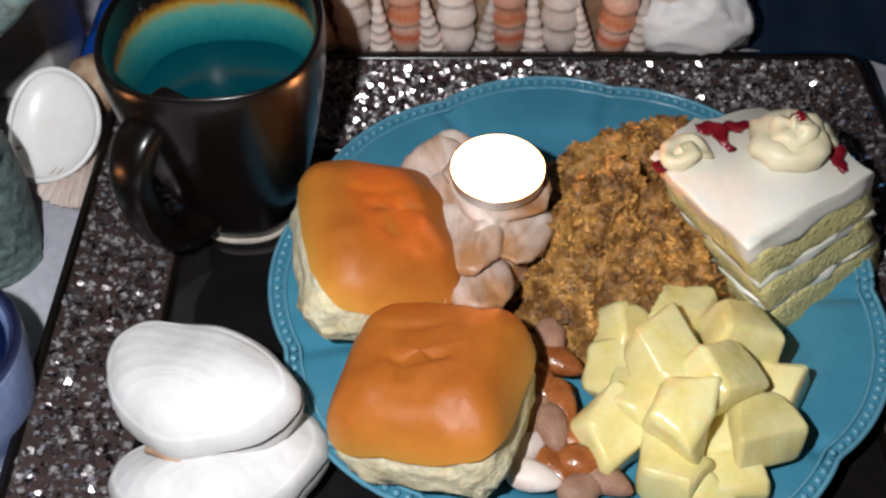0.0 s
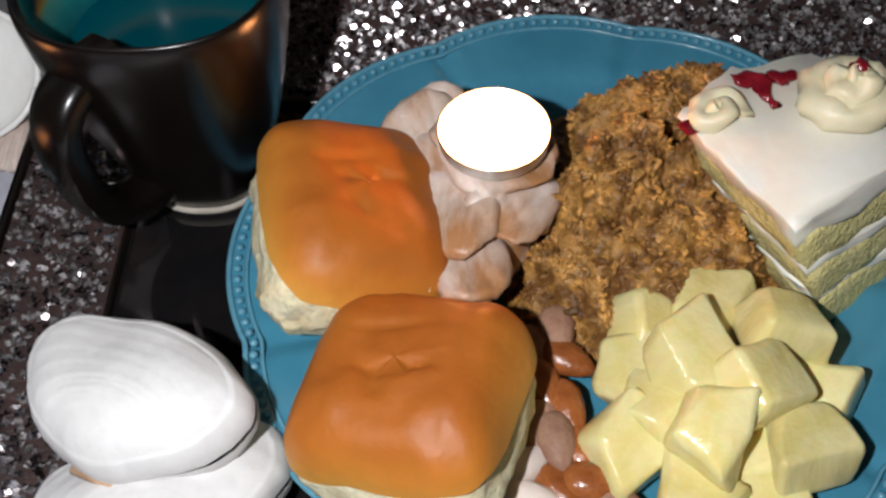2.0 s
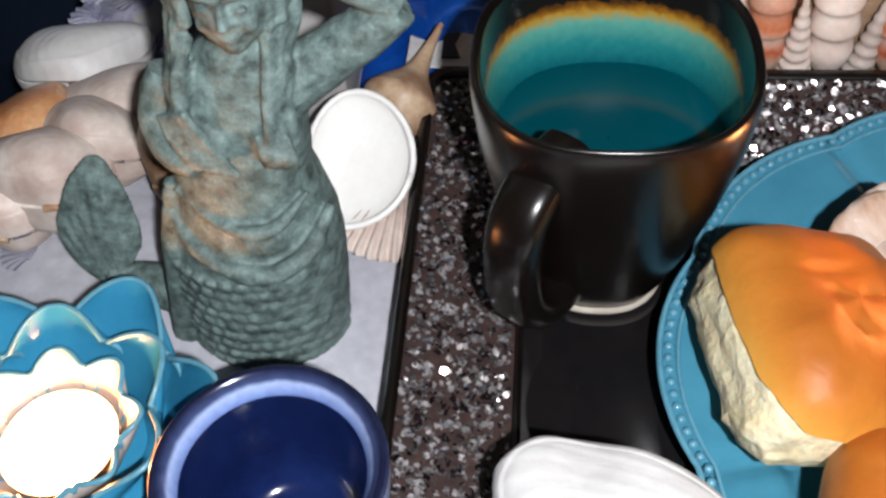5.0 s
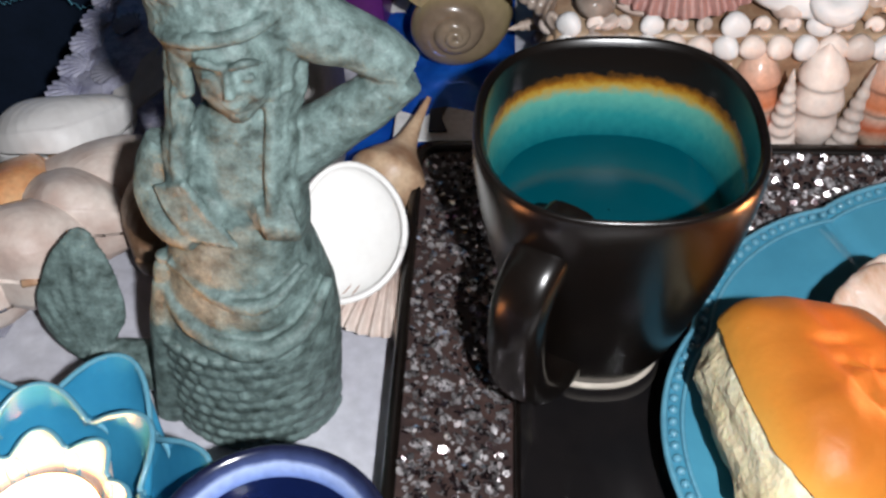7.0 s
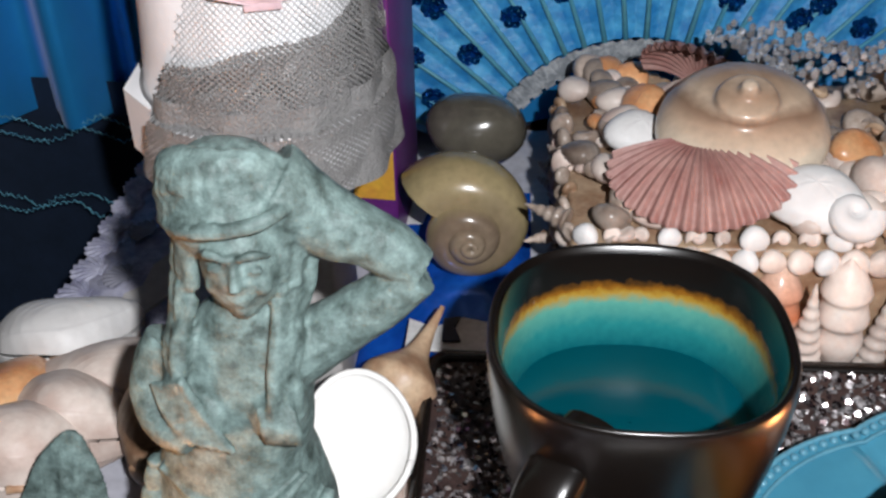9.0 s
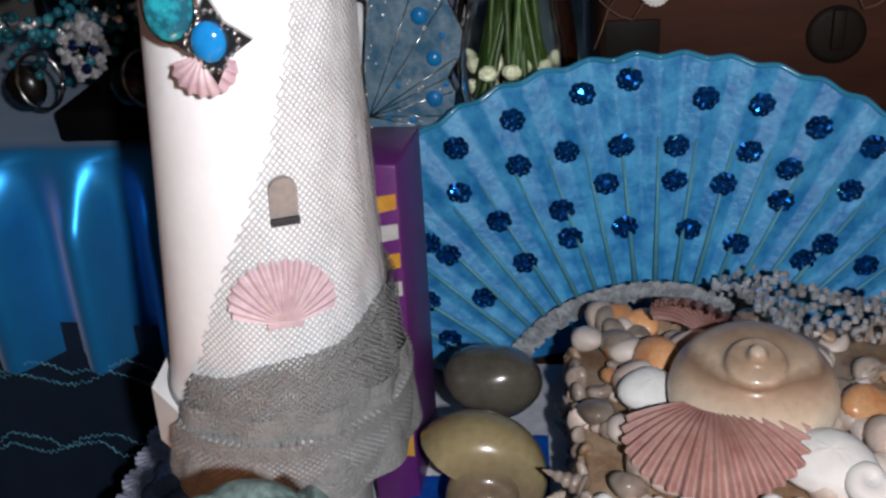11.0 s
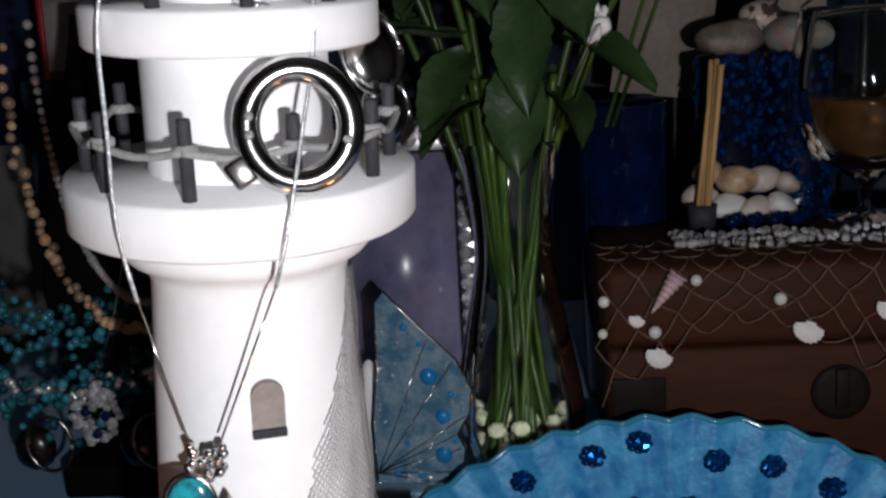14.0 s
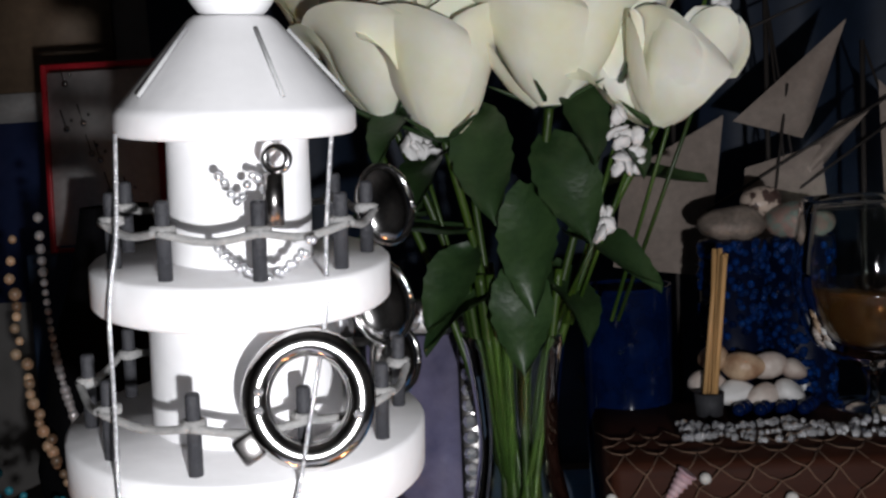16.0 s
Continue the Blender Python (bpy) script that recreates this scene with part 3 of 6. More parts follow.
def mound(u, v):
    a = 2 * math.pi * v
    r = u
    x, y = 0.054 * r * math.cos(a), 0.068 * r * math.sin(a)
    x += 0.20 * y + 0.004
    h = 0.047 * (1 - r ** 2.6) + 0.017 * noise.noise(Vector((x * 42, y * 42, 1.0))) + 0.009 * noise.noise(Vector((x * 120, y * 120, 4.0)))
    h += 0.020 * max(0, y / 0.06) * (1 - r)
    ridge = y - 0.012 - 0.22 * x + 0.006 * math.sin(x * 160)
    h -= 0.016 * math.exp(-(ridge / 0.0055) ** 2) * (1 - r ** 4) - 0.008 * math.exp(-((ridge + 0.011) / 0.006) ** 2) * (1 - r ** 4)
    return x, y, max(0.0, h) - 0.002
part("packed_crumb", rough(sheet(mound, 50, 120, cv=True), 500, 0.0016), STUFFING, stuffing)
rng = random.Random(11)
lumps = []
for k in range(3400):
    p = Vector(mound(math.sqrt(rng.random()) * 0.98, rng.random()))
    s = rng.uniform(0.0012, 0.0030) * (1.6 if k % 23 == 0 else 1)
    g = ball(s, s * rng.uniform(0.28, 0.5), s * rng.uniform(0.22, 0.4), 3, 5)
    lumps.append(at(g, p.x, p.y, p.z + 0.0006, rng.uniform(-40, 40), rng.uniform(-40, 40), rng.uniform(0, 360)))
tagged(part("loose_crumb", join(*lumps), STUFFING, stuffing, "loose rice-like bread crumbs", smooth=False), kind="stuff")

TURKEY_SLICES = [(0.012, 0.284, 0.034, 0, 0, 0, 0.024, 0.030, 0.022), (0.002, 0.286, 0.049, 10, -18, 18, 0.017, 0.030, 0.0042), (0.010, 0.270, 0.053, -6, -8, -8, 0.016, 0.026, 0.0038), (0.012, 0.252, 0.046, -16, 6, 10, 0.013, 0.024, 0.0040), (0.022, 0.288, 0.0590, 0, 2, 30, 0.019, 0.022, 0.0038), (0.009, 0.242, 0.038, -22, -10, 0, 0.012, 0.018, 0.0036), (0.028, 0.272, 0.052, -10, 18, -30, 0.015, 0.020, 0.0040), (0.004, 0.302, 0.046, 20, -12, 40, 0.016, 0.020, 0.0040)]
for k, (x, y, z, rx, ry, rz, sx, sy, sz) in enumerate(TURKEY_SLICES):
    g = rough(rough(ball(sx, sy, sz, 14, 40, 3.0), 70, 0.0035, k), 260, 0.0013, k)
    solo("turkey_slice", g, TURKEY, (x, y, z), "pale roast turkey slice with browned edge", "turkey", "turkey on the plate", (rx, ry, rz))


def tea_light(loc, label, r=0.0185):
    t = thing("tea_light", loc, label, "candle", "tea lights")
    part("tin_cup", lathe([(0.0, 0.0), (r * 0.98, 0.0), (r * 1.0, 0.001), (r * 1.01, 0.0048), (r * 1.03, 0.0054), (r * 1.01, 0.0058), (r * 0.985, 0.0052), (r * 0.98, 0.003)], 40), TIN, t, "thin aluminium cup")
    part("wax", lathe([(r * 1.0, 0.0054), (r * 0.9, 0.0053), (r * 0.5, 0.0051), (0.0005, 0.0051)], 40), WAX, t, "molten wax with the flame glow put in as emission")
    part("wick", tube([(0, 0, 0.0051), (0.0006, 0, 0.0082)], 0.0006, 6), WAX, t)
    part("flame", lathe(smooth_profile([(0.0002, 0.0062), (0.0020, 0.0075), (0.0024, 0.0095), (0.0014, 0.0135), (0.0002, 0.0165)], 14), 12), FLAME, t, "small bright flame")
    return t
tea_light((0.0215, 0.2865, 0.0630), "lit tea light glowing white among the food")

cake = thing("cake_slice", (0.0, 0.0, 0.0), "layered white cream cake slice with red jam swirls", "cake")
TOP = [(0.080, 0.284), (0.109, 0.238), (0.163, 0.276), (0.150, 0.300), (0.128, 0.312), (0.100, 0.306)]


def cake_ring(z, k=1.0, sh=0.0):
    """Outline of the slice at a height, softened between its corners."""
    cx, cy = 0.122, 0.28
    lean = (0.076 - z)
    out = []
    n = len(TOP)
    for i in range(n):
        a, b = Vector(TOP[i]), Vector(TOP[(i + 1) % n])
        for s in range(8):
            p = a.lerp(b, s / 8)
            d = noise.noise(Vector((p.x * 160, p.y * 160, z * 220))) * 0.0016
            q = Vector((cx, cy)) + (p - Vector((cx, cy))) * (k + d * 10)
            out.append((q.x + lean * 0.40, q.y + lean * 0.06))
    return out


def cake_layer(z0, z1, k):
    rings = []
    for z, kk in ((z0, k - 0.015), (z0 + 0.0006, k), ((z0 * 2 + z1) / 3, k), ((z0 + z1 * 2) / 3, k), (z1 - 0.0006, k), (z1, k - 0.015)):
        rings.append([Vector((x, y, z)) for x, y in cake_ring(z, kk)])
    n = len(rings[0])
    vs = [p for r in rings for p in r]
    fs = [[i * n + j, i * n + (j + 1) % n, (i + 1) * n + (j + 1) % n, (i + 1) * n + j] for i in range(len(rings) - 1) for j in range(n)]
    fs += [list(range(n))[::-1], [(len(rings) - 1) * n + j for j in range(n)]]
    return vs, fs
for z0, z1 in ((0.0135, 0.032), (0.0345, 0.050), (0.0525, 0.0685)):
    part("sponge_layer", rough(rough(cake_layer(z0, z1, 0.985), 130, 0.0018, z0 * 99), 600, 0.0009), SPONGE, cake, "crumbly yellow sponge")
for z0, z1 in ((0.0315, 0.035), (0.0495, 0.053)):
    part("cream_layer", rough(rough(cake_layer(z0, z1, 0.982), 160, 0.0026, z0 * 77), 500, 0.0009), CREAM, cake)
part("icing", rough(rough(cake_layer(0.067, 0.0765, 1.008), 90, 0.0022), 300, 0.0006), CREAM, cake, "smooth white icing")


def swirl(r, turns, h):
    return [(r * (1 - i / 60) * math.cos(turns * 6.28 * i / 60), r * (1 - i / 60) * math.sin(turns * 6.28 * i / 60), h * i / 60) for i in range(61)]
part("cream_rosette", at(rough(rough(tube(swirl(0.0135, 2.5, 0.013), lambda u: 0.0062 * (1 - 0.5 * u) * (1 + 0.12 * math.sin(u * 60)), 14), 120, 0.0024), 350, 0.0007), 0.134, 0.287, 0.078), CREAM_RICH, cake, "piped cream rosette")
part("cream_rosette", at(rough(tube(swirl(0.008, 1.6, 0.005), lambda u: 0.0042 * (1 - 0.4 * u), 12), 140, 0.0022), 0.0915, 0.283, 0.0765), CREAM_RICH, cake)
for k, pts in enumerate((((0.100, 0.3), (0.108, 0.3), (0.1095, 0.2935), (0.112, 0.288)), ((0.112, 0.3), (0.121, 0.302)), ((0.148, 0.296), (0.153, 0.288), (0.151, 0.281), (0.1535, 0.276)), ((0.082, 0.281), (0.0845, 0.277)), ((0.132, 0.290), (0.137, 0.2895)))):
    z = 0.0768 if k < 4 else 0.0925
    part("jam_streak", moved(rough(tube([(x, y, 0) for x, y in pts], lambda u: 0.0034 * (1 - 0.8 * abs(u - 0.35)), 10, smooth=24), 260, 0.0022, k), Matrix.Translation((0, 0, z)) @ Matrix.Diagonal((1, 1, 0.45, 1))), JAM, cake, "dark red jam")


def chunk(seed):
    r = random.Random(seed)
    bm = bmesh.new()
    bmesh.ops.create_cube(bm, size=1)
    for v in bm.verts:
        v.co = Vector((v.co.x * 0.029 * r.uniform(0.85, 1.15), v.co.y * 0.025 * r.uniform(0.8, 1.15), v.co.z * 0.020 * r.uniform(0.75, 1.15)))
        if v.co.y > 0:
            v.co.x *= r.uniform(0.55, 0.82)
        if v.co.z > 0:
            v.co.y *= r.uniform(0.65, 1.0)
    bmesh.ops.bevel(bm, geom=bm.edges[:], offset=0.0036, segments=3, affect="EDGES", profile=0.5)
    bmesh.ops.subdivide_edges(bm, edges=bm.edges[:], cuts=1, use_grid_fill=True)
    bm.verts.index_update()
    vs, fs = [v.co.copy() for v in bm.verts], [[v.index for v in f.verts] for f in bm.faces]
    bm.free()
    fibre = [v + Vector((0, 0, 0.0003 * math.sin(v.x * 1500 + 30 * noise.noise(v * 60)))) for v in vs]
    return rough(rough((fibre, fs), 70, 0.0022, seed), 330, 0.0004, seed)
PINE = [(0.061, 0.192, 0.028, 40), (0.066, 0.219, 0.028, 80), (0.073, 0.235, 0.030, 15), (0.091, 0.239, 0.032, 60), (0.111, 0.227, 0.042, 5), (0.081, 0.215, 0.045, 120), (0.098, 0.204, 0.046, 35), (0.121, 0.208, 0.027, 70), (0.113, 0.189, 0.036, 10), (0.083, 0.189, 0.046, 65), (0.101, 0.178, 0.026, 95), (0.080, 0.174, 0.031, 150), (0.072, 0.202, 0.032, 140), (0.094, 0.188, 0.026, 20), (0.090, 0.215, 0.022, 50), (0.087, 0.165, 0.022, 30), (0.106, 0.212, 0.022, 110)]
for k, (x, y, z, rz) in enumerate(PINE):
    solo("pineapple_chunk", chunk(k), PINEAPPLE, (x, y, z), "juicy yellow pineapple chunk in the heap", "pineapple", "pineapple on the plate", (random.Random(k).uniform(-25, 25), random.Random(k + 50).uniform(-25, 25), rz))


def almond(s, seed):
    def f(u, v):
        a, b = math.pi * (u - 0.5) * 0.998, 2 * math.pi * v
        c = math.cos(a)
        w = 1 - 0.28 * math.sin(a)
        return s * 0.58 * c * math.cos(b) * w, s * 0.42 * c * math.sin(b) * w, s * math.sin(a)
    return rough(sheet(f, 10, 14, cv=True), 300, 0.0005, seed)
NUTS = [(0.045, 0.224, 0.021, 60, 0), (0.044, 0.207, 0.020, 20, 0), (0.047, 0.192, 0.019, 30, 0), (0.051, 0.181, 0.021, 80, 0), (0.040, 0.194, 0.022, 10, 1), (0.041, 0.179, 0.019, 35, 0), (0.032, 0.175, 0.021, 75, 2), (0.029, 0.186, 0.020, 130, 2), (0.037, 0.214, 0.021, 20, 0), (0.050, 0.172, 0.019, 110, 1), (0.042, 0.233, 0.022, 0, 1), (0.036, 0.228, 0.020, 40, 1), (0.036, 0.203, 0.020, 160, 1), (0.058, 0.175, 0.019, 60, 1)]
for k, (x, y, z, rz, kind) in enumerate(NUTS):
    solo("almond" if kind < 2 else "peanut", almond(0.0105, k), (NUT, NUT_DULL, CREAM_SHELL)[kind], (x, y, z + 0.005), ("shiny brown glazed almond", "dull reddish-brown almond", "pale split nut half")[kind] + " beside the roll", "nut", "nuts on the plate", (90, 0, rz))

# ---- mug ----
mug = thing("coffee_mug", (-0.0895, 0.3225, 0.0046), "black glazed mug with turquoise inside and amber ring", "mug")
OUT = smooth_profile([(0.0, 0.002), (0.0195, 0.002), (0.0225, 0.006), (0.0285, 0.022), (0.0360, 0.05), (0.0415, 0.078), (0.0435, 0.097), (0.0432, 0.104), (0.0418, 0.1052), (0.0402, 0.103)], 40)
part("mug_body", lathe(OUT, 72, 2.45), BLACK_GLAZE, mug)
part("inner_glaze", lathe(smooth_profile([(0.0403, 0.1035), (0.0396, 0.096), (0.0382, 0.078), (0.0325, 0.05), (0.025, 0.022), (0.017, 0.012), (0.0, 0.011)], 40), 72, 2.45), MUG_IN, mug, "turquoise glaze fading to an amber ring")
part("drink", lathe([(0.0366, 0.0685), (0.02, 0.0683), (0.0003, 0.0683)], 60, 2.45), DRINK, mug, "still dark teal drink")
part("foot_ring", lathe([(0.0195, 0.0), (0.0222, 0.0005), (0.0235, 0.0035), (0.0220, 0.0045), (0.0190, 0.002)], 48, 2.4), BASE_RING, mug, "unglazed pale foot ring")


def handle(u, v):
    """A broad flat loop in the xz plane, square-shouldered."""
    a = radians(100 - 205 * u)
    ca, sa = math.cos(a), math.sin(a)
    q = lambda s, e: math.copysign(abs(s) ** e, s)
    c = Vector((0.034 + 0.029 * q(ca, 0.75) - 0.016 * u, 0, 0.052 + 0.033 * q(sa, 0.75)))
    n = Vector((ca, 0, sa))
    b = 2 * math.pi * v
    return c + n * 0.0062 * q(math.cos(b), 0.7) + Vector((0, 1, 0)) * 0.0088 * q(math.sin(b), 0.7)
part("mug_handle", moved(sheet(handle, 30, 20, cv=True), pose(0, 0, 0, 0, 0, -122)), BLACK_GLAZE, mug)

# ---- shells by the plate ----


def whole_clam(loc, rot, size, seed, label, material=WHITE_SHELL, group="white clams"):
    """Two domed valves that meet in a thin seam, beak at one side."""
    rx, ry, rz = size
    c = thing("clam_shell", loc, label, "seashell", group, rot)
    for sgn, nm in ((1, "upper_valve"), (-1, "lower_valve")):
        def f(u, v, sgn=sgn):
            a, b = math.pi / 2 * (1 - u) * 0.998, 2 * math.pi * v
            cc = math.cos(a)
            w = 1 - 0.26 * math.sin(b) * (0.5 + 0.5 * cc)
            d = math.hypot(cc * math.cos(b), cc * math.sin(b) - 0.72)
            ring = 1 + 0.0035 * math.sin(34 * d + 2 * noise.noise(Vector((cc * math.cos(b), cc * math.sin(b), seed)))) + 0.0028 * math.sin(71 * d + seed)
            lip = 0.0008 * sgn + (0.0012 * sgn * math.sin(a) if cc > 0.9 else 0)
            p = Vector((rx * cc * math.cos(b) * w * ring, ry * cc * math.sin(b) * ring, sgn * rz * math.sin(a) ** 0.9 * (1 + 0.32 * cc * math.sin(b)) * ring + lip))
            return p + noise.noise_vector(p * 42 + Vector((seed, 0, 0))) * 0.0026
        part(nm, sheet(f, 36, 96, cv=True), material, c)
    part("hinge", tube([(-0.2 * rx, ry * 0.97, 0), (0.2 * rx, ry * 0.97, 0)], 0.0016, 6), TAN_SHELL, c)
    return c
whole_clam((-0.088, 0.199, 0.0425), (-10, 5, 158), (0.0375, 0.0250, 0.0175), 2.0, "closed chalk-white clam resting on another clam")
whole_clam((-0.079, 0.1755, 0.0225), (8, 3, 195), (0.0385, 0.0255, 0.0170), 8.0, "chalk-white clam lying on the tray border")

# ---- mermaid figure: one plain mesh ----
def limb(pts, radii, n=14):
    k = len(radii) - 1
    def r(u):
        i = min(int(u * k), k - 1)
        f = u * k - i
        f = f * f * (3 - 2 * f)
        return radii[i] * (1 - f) + radii[i + 1] * f
    return tube(pts, r, n, smooth=24)


BODY = [(0.0, -0.010, 0.0300, 0.0240), (0.02, -0.008, 0.0305, 0.0245), (0.042, -0.0055, 0.0300, 0.0245), (0.058, -0.004, 0.0280, 0.0230), (0.072, -0.003, 0.0240, 0.0200), (0.082, -0.003, 0.0220, 0.0175), (0.092, -0.001, 0.0212, 0.0160), (0.102, 0.0, 0.0212, 0.0152), (0.112, 0.001, 0.0220, 0.0140), (0.120, 0.002, 0.0205, 0.0120), (0.127, 0.004, 0.0130, 0.0100), (0.133, 0.0058, 0.0082, 0.0082), (0.142, 0.0068, 0.0080, 0.0080)]


def body(u, v):
    """Tail, hips, waist and shoulders as one skin of oval sections."""
    z = 0.142 * u
    c, a, b = (float(np.interp(z, [p[0] for p in BODY], [p[i] for p in BODY])) for i in (1, 2, 3))
    t = 2 * math.pi * v
    return c + a * math.cos(t), b * math.sin(t), z
skin = sheet(body, 60, 48, cv=True)
skin[1].append(list(range(48))[::-1])
skin[1].append([60 * 48 + k for k in range(48)])
pieces = [
    skin,
    # face turned down and to one side, brow, eyes, nose, lips, chin
    at(ball(0.0103, 0.0110, 0.0148, 16, 24), 0.0078, -0.0045, 0.1480, -3, 0, 8),
    limb([(0.0086, -0.0148, 0.1555), (0.0088, -0.0162, 0.1505), (0.0089, -0.0170, 0.1468)], [0.0008, 0.0012, 0.0018], 10),
    at(ball(0.0030, 0.0014, 0.0009, 6, 10), 0.0090, -0.0143, 0.1420), at(ball(0.0025, 0.0015, 0.0010, 6, 10), 0.0090, -0.0136, 0.1402),
    at(ball(0.0038, 0.0034, 0.0034, 8, 10), 0.0086, -0.0098, 0.1368),
    limb([(-0.0005, -0.0108, 0.1535), (0.0035, -0.0150, 0.1562), (0.0072, -0.0155, 0.1545)], [0.0007, 0.0014, 0.0010], 8),
    limb([(0.0175, -0.0108, 0.1535), (0.0140, -0.0150, 0.1562), (0.0104, -0.0155, 0.1545)], [0.0007, 0.0014, 0.0010], 8),
    at(ball(0.0025, 0.0013, 0.0012, 6, 8), 0.0040, -0.0143, 0.1512), at(ball(0.0025, 0.0013, 0.0012, 6, 8), 0.0138, -0.0143, 0.1512),
    at(ball(0.0026, 0.0022, 0.0026, 6, 8), 0.0025, -0.0120, 0.1450), at(ball(0.0026, 0.0022, 0.0026, 6, 8), 0.0145, -0.0120, 0.1450),
    # mass of hair over the crown and the band across the brow
    at(ball(0.0178, 0.0145, 0.0168, 16, 28), 0.0040, 0.0035, 0.1598),
    limb([(-0.0120, -0.002, 0.1575), (-0.0030, -0.0112, 0.1600), (0.0080, -0.0136, 0.1618), (0.0175, -0.0106, 0.1634), (0.0215, -0.002, 0.1632)], [0.0014, 0.0019, 0.0020, 0.0019, 0.0014], 10),
    # the raised arm: forearm laid over the head, upper arm back to the shoulder
    limb([(0.0505, 0.007, 0.1375), (0.0400, 0.007, 0.1460), (0.0275, 0.006, 0.1530), (0.0140, 0.004, 0.1640)], [0.0066, 0.0078, 0.0095, 0.0120], 18),
    limb([(0.0505, 0.007, 0.1365), (0.0350, 0.005, 0.1245), (0.0160, 0.001, 0.1130)], [0.0068, 0.0082, 0.0100], 16),
    limb([(0.0170, 0.003, 0.156), (0.0172, 0.002, 0.140), (0.0165, 0.000, 0.124)], [0.0055, 0.0030, 0.0050]),
    # the other arm folded in front
    limb([(-0.0160, 0.0, 0.1170), (-0.0215, -0.004, 0.1080), (-0.0190, -0.0115, 0.0990), (-0.0095, -0.0170, 0.0965)], [0.0080, 0.0068, 0.0058, 0.0046]),
    at(ball(0.0084, 0.0084, 0.0084, 10, 14), -0.0055, -0.0095, 0.1030), at(ball(0.0086, 0.0086, 0.0086, 10, 14), 0.0130, -0.0098, 0.1030),
    # rolled edge of the tail low on the hips, and the folds over it
    limb([(-0.0290, -0.006, 0.0690), (-0.0180, -0.0200, 0.0600), (0.0020, -0.0255, 0.0545), (0.0170, -0.0195, 0.0595), (0.0240, -0.006, 0.0680)], [0.0018, 0.0030, 0.0036, 0.0030, 0.0018], 10),
    limb([(-0.0235, -0.010, 0.0790), (-0.0060, -0.0200, 0.0725), (0.0080, -0.0205, 0.0720), (0.0190, -0.010, 0.0790)], [0.0010, 0.0024, 0.0024, 0.0010], 8),
    at(ball(0.0105, 0.0055, 0.0070, 8, 14), 0.0020, -0.0178, 0.0650),
    limb([(-0.0262, -0.006, 0.078), (-0.0315, -0.0105, 0.045), (-0.0390, -0.010, 0.0)], [0.0026, 0.0050, 0.0060], 10),
    limb([(-0.010, 0.0, 0.014), (-0.032, 0.002, 0.010), (-0.055, 0.004, 0.009), (-0.0695, 0.004, 0.013)], [0.018, 0.013, 0.0085, 0.0055]),
]
for k in range(5):
    pieces.append(limb([(-0.0185 + 0.0022 * k, -0.0125 - 0.0010 * k, 0.1130 + 0.0012 * k), (-0.0140 + 0.0024 * k, -0.0172, 0.1050), (-0.0080 + 0.0026 * k, -0.0195, 0.0975 - 0.0006 * k)], [0.0013, 0.0017, 0.0012], 7))
    pieces.append(limb([(0.0100 + 0.0022 * k, -0.0160, 0.1085), (0.0112 + 0.0022 * k, -0.0188, 0.1030), (0.0118 + 0.0021 * k, -0.0182, 0.0975)], [0.0009, 0.0014, 0.0009], 7))
# upright tail fin of fanned ribs
FIN = [(-0.084, 0.009, 0.024), (-0.0845, 0.011, 0.034), (-0.080, 0.014, 0.045), (-0.073, 0.017, 0.056), (-0.0635, 0.0185, 0.0630), (-0.0585, 0.017, 0.053), (-0.0555, 0.014, 0.042), (-0.0545, 0.011, 0.032), (-0.056, 0.009, 0.025)]
rims = smooth_profile(FIN, 44)
for k, tip in enumerate(rims):
    mid = Vector((-0.0695, 0.004, 0.010)).lerp(tip, 0.55) + Vector((0, -0.0010, 0.001))
    pieces.append(limb([(-0.0695, 0.004, 0.010), mid, tip], [0.0026, 0.0016 + 0.0009 * (k % 4 == 0), 0.0012], 8))
# long wavy locks falling over the chest and the crown's combed strands
for k in range(16):
    sgn = -1 if k % 2 else 1
    j = k // 2
    x = 0.0065 + sgn * (0.0122 + 0.0006 * j)
    wave = 0.0016 * math.sin(k * 1.9)
    pieces.append(limb([(0.006 + (x - 0.006) * 0.7, -0.0050 + 0.001 * j, 0.1690), (x, -0.0040 + 0.0014 * j, 0.1540), (x - 0.002 + wave, -0.0055 + 0.0012 * j, 0.1370), (x - 0.004 - wave, -0.0118 + 0.0008 * j, 0.1220), (x - 0.005 + wave, -0.0170 + 0.0008 * j, 0.1080), (x - 0.0045 - wave, -0.0190 + 0.0009 * j, 0.0985)], [0.0018, 0.0023, 0.0023, 0.0021, 0.0018, 0.0008], 7))
for k in range(15):
    a = -1.5 + 3.0 * k / 14
    pieces.append(limb([(0.006 + 0.002 * math.sin(a), -0.003, 0.1772), (0.004 + 0.0125 * math.sin(a), 0.002 - 0.008 * math.cos(a), 0.1735), (0.004 + 0.0170 * math.sin(a), 0.003 - 0.0120 * math.cos(a), 0.1650 - 0.003 * math.sin(a * 3))], [0.0010, 0.0018, 0.0013], 7))
for row in range(9):
    z = 0.048 - 0.0058 * row
    for k in range(17):
        a = radians(-172 + 10.2 * (k + 0.5 * (row % 2)))
        ca, sa = math.cos(a), math.sin(a)
        pieces.append(at(ball(0.0030, 0.0012, 0.0036, 4, 6), -0.0065 - 0.0004 * row + 0.0298 * ca, 0.0242 * sa, z - 0.003, -18 * sa, 18 * ca, math.degrees(a) + 90))
figure = rough(join(*pieces), 160, 0.0004, 4.0)
mermaid = solo("mermaid_figure", figure, PATINA, (-0.2010, 0.301, 0.001), "verdigris bronze mermaid figure with one arm raised", "figurine")
rm = mermaid.modifiers.new("weld", "REMESH")
